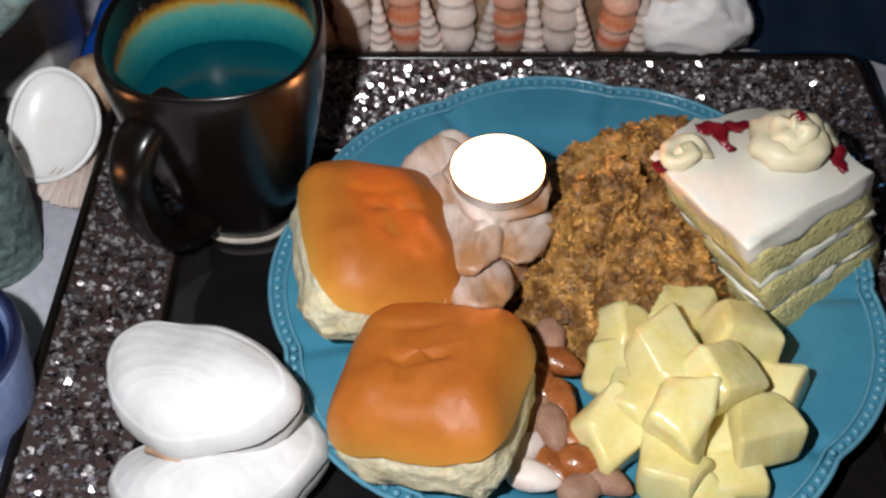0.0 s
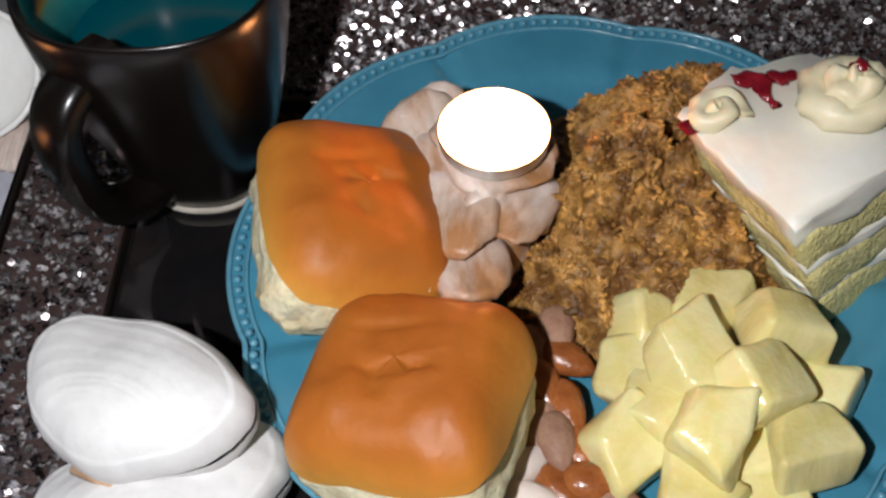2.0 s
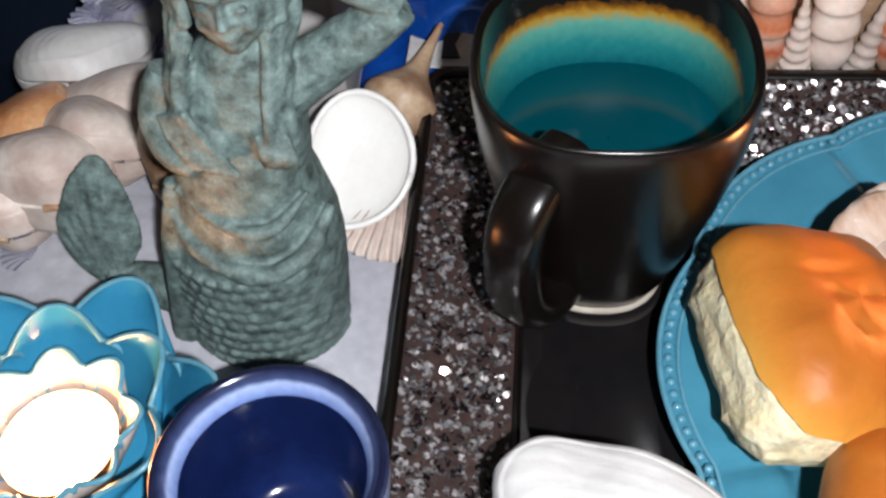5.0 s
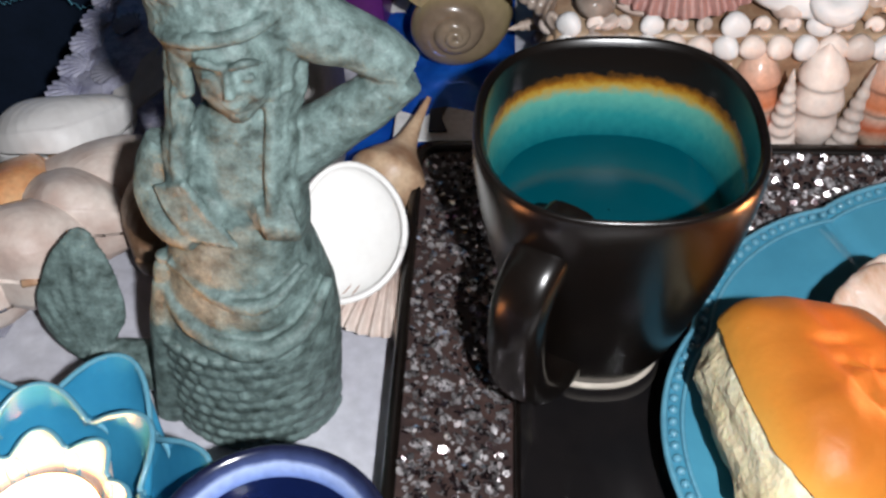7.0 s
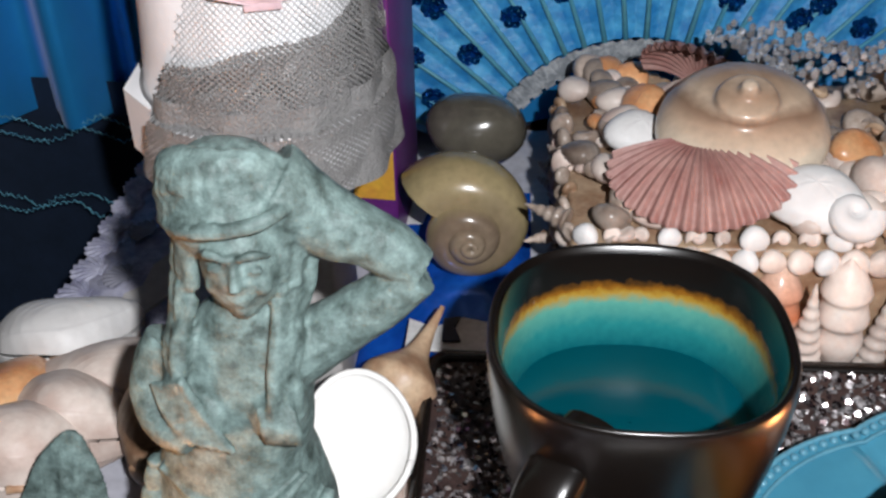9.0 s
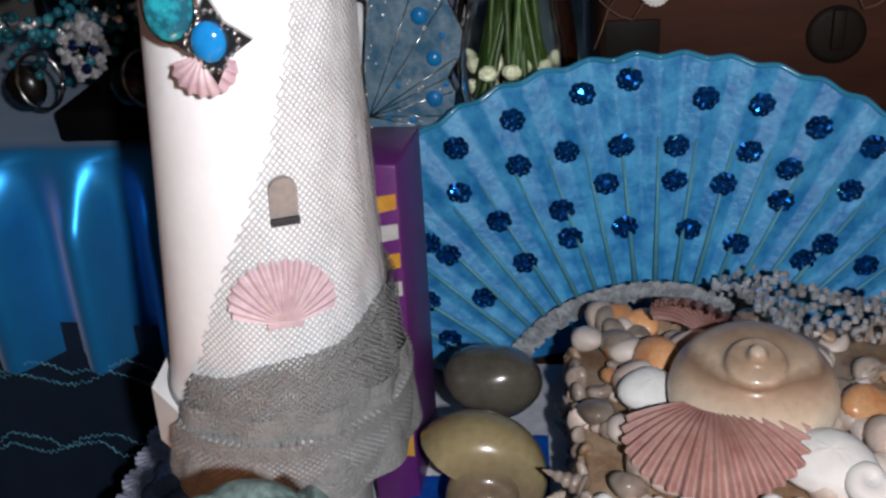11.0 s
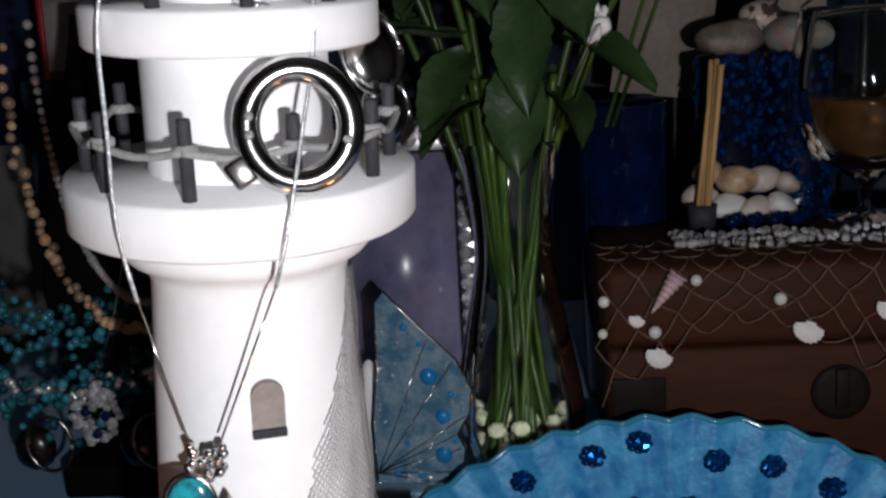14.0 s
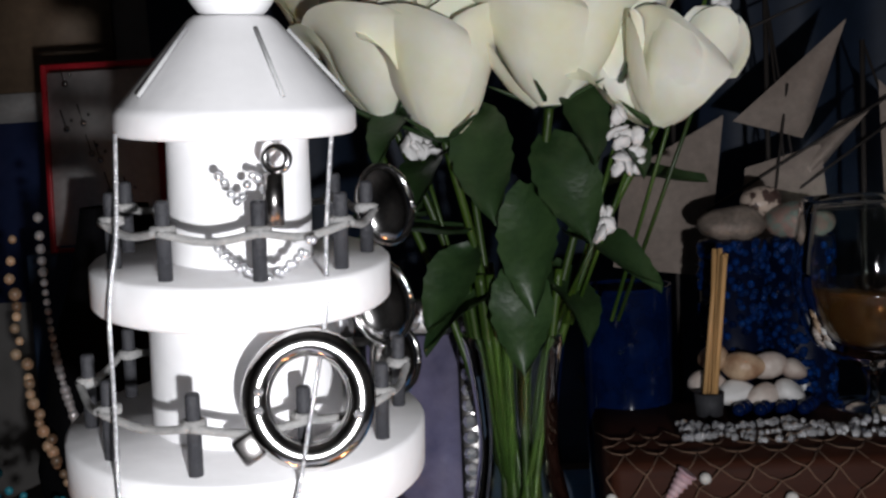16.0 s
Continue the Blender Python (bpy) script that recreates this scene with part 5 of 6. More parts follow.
def body_r(z):
    """Tower radius at a height over the foot."""
    return 0.0416 - 0.0134 * (z - 0.012) / 0.215
part("foot", slab([(0.0475 * math.cos(radians(22.5 + 45 * k)), 0.0455 * math.sin(radians(22.5 + 45 * k))) for k in range(8)], 0.014, 0.038), WHITE_PAINT, lh, smooth=False)
part("tower", lathe([(0.0, 0.0385), (body_r(0.012), 0.0385)] + [(body_r(z), z) for z in np.linspace(0.04, 0.237, 14)] + [(0.0282, 0.240), (0.0295, 0.2425), (0.0335, 0.2445), (0.0355, 0.2470), (0.0365, 0.2536), (0.0, 0.2536)], 64), WHITE_PAINT, lh)


def disc(r, z0, z1):
    return lathe([(0.0002, z0), (r - 0.001, z0), (r, z0 + 0.001), (r, z1 - 0.001), (r - 0.001, z1), (0.0002, z1)], 64)
part("lower_gallery", disc(0.0478, 0.2538, 0.268), WHITE_PAINT, lh)
part("drum", lathe([(0.0255, 0.268), (0.025, 0.3012)], 48), WHITE_PAINT, lh)
part("upper_gallery", disc(0.0390, 0.3012, 0.3125), WHITE_PAINT, lh)
part("lantern_room", lathe([(0.0187, 0.3125), (0.0182, 0.347)], 40), WHITE_PAINT, lh)
part("roof", lathe([(0.0002, 0.345), (0.0300, 0.345), (0.0308, 0.346), (0.0308, 0.3505), (0.0300, 0.352), (0.0294, 0.3525), (0.0112, 0.3735), (0.0095, 0.3745), (0.0002, 0.3745)], 56), WHITE_PAINT, lh)
part("finial", at(ball(0.0122, 0.0122, 0.0128, 16, 28), 0, 0, 0.3845), WHITE_PAINT, lh)
for a in (-128, -52, 20, 160, 90):
    ca, sa = math.cos(radians(a)), math.sin(radians(a))
    part("roof_groove", tube([(0.0285 * ca, 0.0285 * sa, 0.3552), (0.014 * ca, 0.014 * sa, 0.3712)], 0.0006, 5), NET, lh)
for rr, z0, h, n, ph in ((0.0412, 0.268, 0.020, 10, -3), (0.0330, 0.3125, 0.019, 9, -18)):
    ends = []
    for k in range(n):
        a = radians(360 * k / n - 90 + ph)
        p = (rr * math.cos(a), rr * math.sin(a))
        ends.append((*p, z0 + h * 0.62))
        part("railing_post", at(lathe([(0.0002, 0), (0.0018, 0), (0.0018, h - 0.0006), (0.0014, h), (0.0002, h)], 10), *p, z0), POST, lh)
    for k in range(n):
        p, q = Vector(ends[k]), Vector(ends[(k + 1) % n])
        o = Vector((p.x, p.y, 0)).normalized() * 0.0026
        o2 = Vector((q.x, q.y, 0)).normalized() * 0.0026
        mid = (p + q) / 2 + (o + o2) / 2 + Vector((0, 0, -0.0022))
        part("railing_rope", tube([p + o, mid, q + o2], 0.0011, 6, smooth=8), ROPE, lh)
        part("rope_knot", at(lathe([(0.0022, 0.0), (0.0032, 0.0005), (0.0032, 0.0022), (0.0022, 0.0027)], 10), p.x, p.y, p.z - 0.0012), ROPE, lh)


def arch(w, h):
    pts = [(-w / 2, 0), (w / 2, 0)] + [(w / 2 * math.cos(t), h - w / 2 + w / 2 * math.sin(t)) for t in np.linspace(0, math.pi, 12)]
    return pts
WIN_IN = mat("dusky_window", (0.28, 0.24, 0.22), (0.2, 0.17, 0.16), 0.6, size=80)
for phi, z, w, h in ((19, 0.2005, 0.0088, 0.0150), (23, 0.1170, 0.0085, 0.0145)):
    r = body_r(z + h / 2)
    m = Matrix.Rotation(radians(phi), 4, "Z") @ Matrix.Translation((0, -r - 0.0008, z)) @ pose(0, 0, 0, 94, 0, 0)
    win = part("window", moved(slab(arch(w, h), -0.0015, 0.0006), m), WIN_IN, lh, "small arched grey window", smooth=False)
    part("sill", moved(at(block(w * 1.05, 0.0024, 0.0016, 0.0003), 0, 0.0, 0.0004), m), POST, win)


def net_edge(z):
    """Left edge of the net on the tower, in degrees from the front, by height."""
    return float(np.interp(z, (-0.02, 0.0, 0.085, 0.14, 0.19, 0.235), (-62, -55, -20, 17, 40, 80)))


def net_lines(z0, z1, step, lift, left, right, pitch, width, slope=0.0):
    vs, fs = [], []
    for sgn in (1, -1):
        for k in range(int((right - left + 680) / step)):
            prev = None
            for i in range(81):
                z = z0 + (z1 - z0) * i / 80
                phi = left - 340 + step * k + sgn * (z - z0) * pitch
                if phi < net_edge(z) or phi > right or (slope and z > z1 - 0.012 + slope * min(phi, 75.0) + 0.0015 * math.sin(phi * 0.11)):
                    prev = None
                    continue
                r = body_r(z) + lift + 0.0012 * noise.noise(Vector((phi * 0.08, z * 60, lift * 900)))
                if z < 0.040:
                    r = max(r, 0.0480)
                a = radians(phi - 90)
                c = Vector((r * math.cos(a), r * math.sin(a), z))
                tdir = Vector((-math.sin(a), math.cos(a), 0)) * width
                n = len(vs)
                vs += [c - tdir, c + tdir]
                if prev is not None:
                    fs.append([prev, prev + 1, n + 1, n])
                prev = n
    return vs, fs
net = part("fine_net", net_lines(0.012, 0.238, 3.2, 0.0012, -75, 200, 1300, 0.00034), NET, lh, "fine pale fishing net wrapped round the tower", smooth=False)
tagged(net, kind="stuff")
tagged(part("net_fold", net_lines(0.012, 0.078, 3.2, 0.0035, -80, 190, 1300, 0.0005, 0.00016), NET_GREY, lh, "doubled grey net round the foot", smooth=False), kind="stuff")
tagged(part("net_fold", net_lines(0.012, 0.075, 3.2, 0.0050, -80, 190, 1500, 0.0005, 0.00016), NET_GREY, lh, smooth=False), kind="stuff")
part("net_skirt", sheet(lambda u, v: ((0.044 + 0.0055 * u + 0.0015 * math.sin(v * 40)) * math.sin(radians(-38 + 200 * v)), -(0.044 + 0.0055 * u + 0.0015 * math.sin(v * 40)) * math.cos(radians(-38 + 200 * v)), 0.048 - 0.036 * u), 10, 60), NET_GREY, lh, "gathered grey net skirt")
part("net_scallop", moved(scallop(0.0225, 15, 0.2), Matrix.Rotation(radians(18), 4, "Z") @ Matrix.Translation((0.0, -body_r(0.08) - 0.0022, 0.0820)) @ pose(0, 0, 0, 80, 0, 0)), LILAC, lh, "lilac scallop caught in the net")

# jewellery on the lighthouse
chain = thing("pendant_necklace", (0, 0, 0), "silver chain with turquoise and blue stone pendant", "necklace")
P0 = Vector((-0.2130, 0.3690, 0.2975))
for sx, pts in ((-1, [(-0.2262, 0.3772, 0.4470), (-0.2240, 0.3670, 0.4230), (-0.2262, 0.3648, 0.4063), (-0.2245, 0.3590, 0.3850), (-0.2228, 0.3535, 0.3626), (-0.2245, 0.3640, 0.3420)]), (1, [(-0.1752, 0.3900, 0.4450), (-0.1755, 0.3770, 0.4220), (-0.1760, 0.3705, 0.4013), (-0.1795, 0.3640, 0.3800), (-0.1828, 0.3565, 0.3602), (-0.1890, 0.3635, 0.3440)])):
    up = smooth_profile(pts, 150)
    tagged(part("beaded_chain", join(*[at(ball(0.00062, 0.00062, 0.00062, 4, 6), *p) for p in up]), CRYSTAL, chain), kind="stuff")
    part("fine_chain", tube([pts[-1], P0 + Vector((0.0045 * sx, 0, 0.005))], 0.00034, 5), SILVER, chain)
rng = random.Random(21)
sett = [at(ball(0.0013, 0.0013, 0.0013, 4, 6), P0.x + rng.uniform(-0.005, 0.005), P0.y - 0.001, P0.z + rng.uniform(-0.006, 0.004)) for _ in range(26)]
tagged(part("bail", join(*sett), SILVER, chain), kind="stuff")
turq = part("turquoise_stone", at(ball(0.0066, 0.0024, 0.0088, 10, 18), P0.x - 0.0055, P0.y - 0.002, P0.z - 0.0135, 0, 12, 0), TURQ, chain)
part("bezel", tube([(P0.x - 0.0055 + 0.0070 * math.cos(t), P0.y - 0.001, P0.z - 0.0135 + 0.0092 * math.sin(t)) for t in np.linspace(0, 6.2832, 33)], 0.0008, 6), DARK_SILVER, turq)
dia = [(0.0105, 0), (0.0035, 0.0045), (0, 0.011), (-0.0035, 0.0045), (-0.0105, 0), (-0.0035, -0.0045), (0, -0.011), (0.0035, -0.0045)]
star = part("star_setting", at(slab([(x * 1.05, y * 1.1) for x, y in dia], -0.001, 0.0008), P0.x + 0.0048, P0.y - 0.0012, P0.z - 0.0225, 90, 0, 0), DARK_SILVER, chain, "dark silver star setting", smooth=False)
part("blue_stone", at(ball(0.0048, 0.0026, 0.0056, 10, 18), P0.x + 0.0042, P0.y - 0.003, P0.z - 0.0225), BLUE_STONE, chain)
tagged(part("grain", join(*[at(ball(0.0009, 0.0009, 0.0009, 3, 6), P0.x + 0.0048 + 0.0072 * math.cos(t) * (0.7 + 0.3 * abs(math.cos(2 * t))), P0.y - 0.0026, P0.z - 0.0225 + 0.008 * math.sin(t) * (0.7 + 0.3 * abs(math.cos(2 * t)))) for t in np.linspace(0, 6.0, 22)]), SILVER, star), kind="stuff")
part("shell_chip", at(scallop(0.012, 9, 0.25), P0.x + 0.001, P0.y + 0.0005, P0.z - 0.0265, 90, 180, 0), LILAC, chain)
hoop = thing("hoop_brooch", (-0.1800, 0.3650, 0.3830), "large polished silver hoop leaning on the railing", "jewellery", "", (84, 0, 14))
part("hoop", moved(sheet(lambda u, v: ((0.0124 + 0.0034 * math.cos(6.2832 * v)) * math.cos(6.2832 * u), (0.0134 + 0.0034 * math.cos(6.2832 * v)) * math.sin(6.2832 * u), 0.003 * math.sin(6.2832 * v)), 48, 14, True, True), Matrix()), SILVER, hoop)
# three added beads imitate bright reflections on the polished ring
tagged(part("crystal_edge", join(*[at(ball(0.0013, 0.0013, 0.0013, 4, 6), 0.0118 * math.cos(t), 0.0128 * math.sin(t), 0.0034) for t in (2.9, 3.25, 5.95)]), CRYSTAL, hoop), kind="stuff")
part("clip", at(block(0.006, 0.007, 0.004, 0.001), -0.0145, -0.010, -0.002, 0, 0, 30), DARK_SILVER, hoop)
anchor = thing("anchor_charm", (-0.1895, 0.3705, 0.4160), "silver crystal anchor bracelet draped on the upper rail", "jewellery")
rng = random.Random(31)
tagged(part("link_chain", join(*[at(ball(0.0011, 0.0011, 0.0011, 4, 6), -0.012 + 0.024 * k / 24, -0.001, 0.004 - 0.0085 * math.sin(math.pi * k / 24) + rng.gauss(0, 0.0006)) for k in range(25)]), CRYSTAL, anchor), kind="stuff")
part("anchor_stem", tube([(0.004, -0.003, 0.020), (0.0035, -0.003, 0.008)], 0.0024, 8), DARK_SILVER, anchor)
part("anchor_ring", moved(sheet(lambda u, v: ((0.0028 + 0.0010 * math.cos(6.2832 * v)) * math.cos(6.2832 * u), 0.001 * math.sin(6.2832 * v), (0.0028 + 0.0010 * math.cos(6.2832 * v)) * math.sin(6.2832 * u)), 20, 8, True, True), pose(0.005, -0.003, 0.0235)), SILVER, anchor)
tagged(part("anchor_arm", join(*[at(ball(0.0012, 0.0012, 0.0012, 4, 6), -0.009 + 0.012 * k / 9, -0.003, 0.017 + 0.003 * math.cos(k)) for k in range(10)]), CRYSTAL, anchor), kind="stuff")
for k, (x, z, s) in enumerate(((-0.169, 0.3975, 0.0085), (-0.1665, 0.425, 0.008), (-0.166, 0.381, 0.007))):
    clip = thing("earring_clip", (x, 0.418, z), "polished silver earring clipped to the railing", "jewellery", "earrings on the lighthouse", (75, 10 * k, 40))
    part("clip_dome", ball(s * 1.1, s * 1.4, s * 0.5, 12, 24), SILVER, clip)
    part("clip_ring", tube([(s * 1.15 * math.cos(t), s * 1.4 * math.sin(t), 0.0005) for t in np.linspace(0, 6.2832, 31)], 0.0009, 8), SILVER, clip)

# ---- things behind ----
pbox = thing("purple_packet", (-0.190, 0.535, 0.0), "purple cardboard packet with yellow and orange print", "packet", "", (0, 0, -6))
part("carton", block(0.022, 0.05, 0.185, 0.0012), PURPLE, pbox)
part("printed_flash", at(slab([(-0.010, 0.0), (0.010, 0.0), (0.010, 0.06), (0.002, 0.075), (-0.010, 0.04)], 0, 0.0006), 0, -0.0253, 0.035, 90, 0, 0), GOLD_CARD, pbox, "yellow print", smooth=False)
for k in range(4):
    part("printed_flash", at(slab([(-0.002, 0), (0.010, 0.003), (0.010, 0.010), (-0.001, 0.008)], 0, 0.0006), 0, -0.0253, 0.12 + 0.014 * k, 90, 0, 0), (CARD, GOLD_CARD)[k % 2], pbox, smooth=False)

wing = thing("butterfly_ornament", (-0.219, 0.668, 0.143), "glass butterfly wing ornament with blue crystal drops", "ornament")
W = [(0.002, 0.0), (0.045, 0.004), (0.050, 0.012), (0.052, 0.026), (0.048, 0.034), (0.055, 0.046), (0.057, 0.060), (0.049, 0.078), (0.035, 0.092), (0.022, 0.106), (0.012, 0.118), (0.007, 0.112), (0.006, 0.08), (0.001, 0.04)]
part("wing_pane", at(slab(W, 0, 0.002), 0, 0, 0, 90, 0, 0), WING, wing, "veined smoky blue wing", smooth=False)
part("wing_edge", tube([(x, -0.001, z) for x, z in W + W[:1]], 0.0011, 6), DARK_SILVER, wing)
for k in range(7):
    x, z = W[1 + k + (k > 4)]
    part("wing_vein", tube([(0.002, -0.0025, 0.012), (x * 0.97, -0.0025, z * 0.98)], 0.0004, 5), SILVER, wing)
for x, z, s in ((0.034, 0.069, 0.005), (0.041, 0.045, 0.0045), (0.040, 0.022, 0.005), (0.022, 0.098, 0.0022), (0.03, 0.088, 0.0016), (0.046, 0.058, 0.002), (0.02, 0.030, 0.0016), (0.027, 0.010, 0.002), (0.047, 0.013, 0.0018), (0.013, 0.012, 0.0016), (0.047, 0.03, 0.0015)):
    part("crystal_drop", at(ball(s, s * 0.6, s, 6, 10), x, -0.0025, z), BLUE_STONE, wing)
rng = random.Random(77)
for k in range(80):
    i = rng.randrange(len(W))
    t = rng.uniform(0.35, 0.96)
    part("glitter", at(ball(0.0009, 0.0006, 0.0009, 3, 5), W[i][0] * t + 0.001, -0.0026, W[i][1] * t + 0.006), CRYSTAL, wing)
part("wing_base", at(block(0.07, 0.03, 0.006, 0.002), 0.022, 0.0, 0.0), WING, wing)
part("white_figure", at(ball(0.008, 0.008, 0.034, 12, 14), -0.002, 0.016, 0.040), WHITE_PAINT, wing, "pale figure behind the wing")

fr = thing("photo_frame", (-0.211, 0.752, 0.143), "ornate silver picture frame with a violet sky photo", "picture frame", "", (-7, 0, 0))
part("photo", at(block(0.078, 0.003, 0.155), 0, 0.001, 0.026), PHOTO, fr, "violet and grey cloudy print")
for nm, sx, sz, x, z in (("frame_side", 0.014, 0.205, -0.046, 0.0), ("frame_side", 0.014, 0.205, 0.046, 0.0), ("frame_rail", 0.078, 0.022, 0, 0.0), ("frame_rail", 0.078, 0.024, 0, 0.181)):
    part(nm, at(block(sx, 0.009, sz, 0.002), x, 0, z), DARK_SILVER, fr)
for k in range(20):
    for x in (-0.046, 0.046):
        part("frame_gem", at(ball(0.0052, 0.004, 0.0046, 4, 6), x, -0.0055, 0.008 + 0.0099 * k), CRYSTAL, fr, smooth=False)
for k in range(7):
    part("frame_gem", at(ball(0.0062, 0.0045, 0.0075, 5, 8), -0.036 + 0.012 * k, -0.0055, 0.192), CRYSTAL, fr, smooth=False)
part("strut", at(block(0.02, 0.003, 0.15), 0, 0.045, 0.0, 12, 0, 0), DARK_SILVER, fr)

# vase with roses
# cream colour of light reflected through the vase bottom
VASE_GLINT = mat("cream_vase_glint", (0.75, 0.72, 0.55), (0.55, 0.55, 0.4), 0.12, size=200, coat=0.5)
VX, VY, VZ = -0.135, 0.690, 0.1435
vase = thing("glass_vase", (VX, VY, VZ), "clear glass vase holding rose stems in water", "vase")
prof = smooth_profile([(0.0002, 0.0), (0.034, 0.0), (0.036, 0.012), (0.0375, 0.04), (0.030, 0.085), (0.0225, 0.125), (0.023, 0.155), (0.0285, 0.195)], 30)
inner = [(max(0.0002, r - 0.0022), z + (0.006 if r < 0.034 and z < 0.02 else 0)) for r, z in prof][::-1]
vg = part("vase_glass", lathe([tuple(p) for p in prof] + inner, 40), GLASS, vase)
vg.visible_shadow = False
# added pale lumps, standing in for bright reflections in the vase base
for k in range(44):
    a = k * 2.4
    part("glass_gem", at(ball(0.006, 0.005, 0.0045, 5, 7), 0.029 * math.sqrt((k % 15 + 1) / 15) * math.cos(a), 0.029 * math.sqrt((k % 15 + 1) / 15) * math.sin(a), 0.011 + 0.0115 * (k // 15), 20 * k, 35 * k, 0), VASE_GLINT, vase, smooth=False)
rng = random.Random(5)
bouquet = thing("rose_bouquet", (VX, VY, VZ), "bunch of white roses with dark leaves", "flowers")
HEADS = [(-0.058, -0.020, 0.336, 1.42), (-0.030, -0.038, 0.326, 1.38), (0.024, -0.032, 0.340, 1.42), (0.060, -0.016, 0.350, 1.32), (0.078, -0.026, 0.328, 1.25), (-0.09, 0.03, 0.365, 1.3), (0.03, 0.035, 0.385, 1.3), (-0.03, 0.035, 0.39, 1.3)]


def rose(parent, x, y, z, s, seed):
    r = random.Random(seed)
    head = part("rose_head", at(ball(0.0115 * s, 0.0115 * s, 0.021 * s, 12, 20), x, y, z + 0.02 * s), ROSE, parent, "creamy white rose")
    tilt = (r.uniform(-8, 8), 34 if seed == 4 else r.uniform(-8, 8))
    for ring, (n, rad, hgt, op) in enumerate(((4, 0.0130, 0.048, 0.0), (4, 0.0170, 0.047, 0.003), (4, 0.0208, 0.044, 0.008))):
        for k in range(n):
            a0 = 360 * k / n + ring * 31 + r.uniform(-10, 10)
            def f(u, v, off=0.0, rad=rad, hgt=hgt, op=op):
                t = (v - 0.5) * 2
                base = (rad + off) * math.sin(min(1.0, 0.12 + u * 1.1) * math.pi * 0.55) ** 0.7
                flare = op * max(0, u - 0.55) ** 1.5 * 4
                a = t * 1.15 * (1 - 0.25 * u ** 3)
                rr = base + flare - 0.002 * abs(t) * (1 - u)
                curl = -0.35 * op * max(0, u - 0.85) * 6
                return s * rr * math.sin(a), -s * rr * math.cos(a), s * (hgt * u * (1 - 0.16 * t * t * u) + curl)
            g = join(sheet(f, 12, 10), sheet(lambda u, v: f(u, v, -0.0008), 12, 10))
            g = rough(g, 70, 0.0012, seed + k)
            part("petal", at(g, x, y, z, tilt[0], tilt[1], a0), ROSE, head)
    for k in range(5):
        a = radians(72 * k + seed * 20)
        part("sepal", tube([(x, y, z), (x + 0.011 * math.cos(a), y + 0.011 * math.sin(a), z + 0.002), (x + 0.021 * s * math.cos(a), y + 0.021 * s * math.sin(a), z + 0.010)], lambda u: 0.0032 * (1 - u) + 0.0003, 6, smooth=8), LEAF, head)
for k, (x, y, z, s) in enumerate(HEADS):
    rose(bouquet, x, y, z - 0.024, s * 1.03, k)
    a = rng.uniform(0, 6.28)
    part("stem", tube([(0.022 * math.cos(a), 0.022 * math.sin(a), 0.008), (0.3 * x * 0.5, 0.3 * y * 0.5, 0.13), (x * 0.45, y * 0.45, 0.22), (x, y, z - 0.024)], 0.0022, 8, smooth=24), STEM, bouquet)
for k in range(26):
    a = rng.uniform(0, 6.28)
    part("stem", tube([(0.028 * math.cos(a), 0.028 * math.sin(a), 0.007), (0.012 * math.cos(a + 2.6), 0.012 * math.sin(a + 2.6), 0.13), (0.03 * math.cos(a + 2.8), 0.03 * math.sin(a + 2.8), 0.23)], 0.0023, 7, smooth=20), STEM, bouquet)


def leaf_blade(l, w, seed):
    def f(u, v, off=0):
        t = (v - 0.5) * 2
        wid = w * math.sin(math.pi * (0.04 + 0.95 * u)) ** 0.75 * (1 - 0.25 * u) * (1 + 0.06 * math.sin(u * 60))
        return t * wid, l * u, 0.25 * w * t * t - 0.35 * l * u * u + 0.08 * w * math.sin(u * 9 + seed) + off
    return join(sheet(f, 16, 8), sheet(lambda u, v: f(u, v, -0.0006), 16, 8))
LEAVES = [(0.006, -0.030, 0.235, -100, 175, 0.055, 0.018), (0.012, -0.024, 0.275, -100, 165, 0.065, 0.018), (-0.02, -0.02, 0.25, -30, 120, 0.062, 0.016), (-0.03, -0.014, 0.30, -70, 150, 0.06, 0.017), (0.03, -0.012, 0.25, -60, 230, 0.06, 0.018), (0.022, -0.028, 0.30, -95, 190, 0.06, 0.019), (-0.012, -0.03, 0.315, -95, 170, 0.062, 0.018), (0.05, -0.012, 0.31, -70, 210, 0.05, 0.015), (0.0, 0.02, 0.26, -40, 10, 0.06, 0.018), (-0.04, 0.01, 0.26, -40, 90, 0.06, 0.018), (0.045, 0.01, 0.27, -30, 270, 0.06, 0.018), (-0.018, -0.026, 0.245, -85, 150, 0.05, 0.016), (0.036, -0.02, 0.33, -85, 200, 0.055, 0.015), (-0.045, -0.02, 0.33, -80, 150, 0.055, 0.015), (0.02, 0.0, 0.23, -70, 215, 0.055, 0.018), (-0.01, -0.02, 0.22, -60, 130, 0.05, 0.015)]
for k, (x, y, z, rx, rz, l, w) in enumerate(LEAVES):
    part("leaf", at(leaf_blade(l, w, k), x, y, z, rx + 50, rng.uniform(-15, 15), rz), LEAF, bouquet)
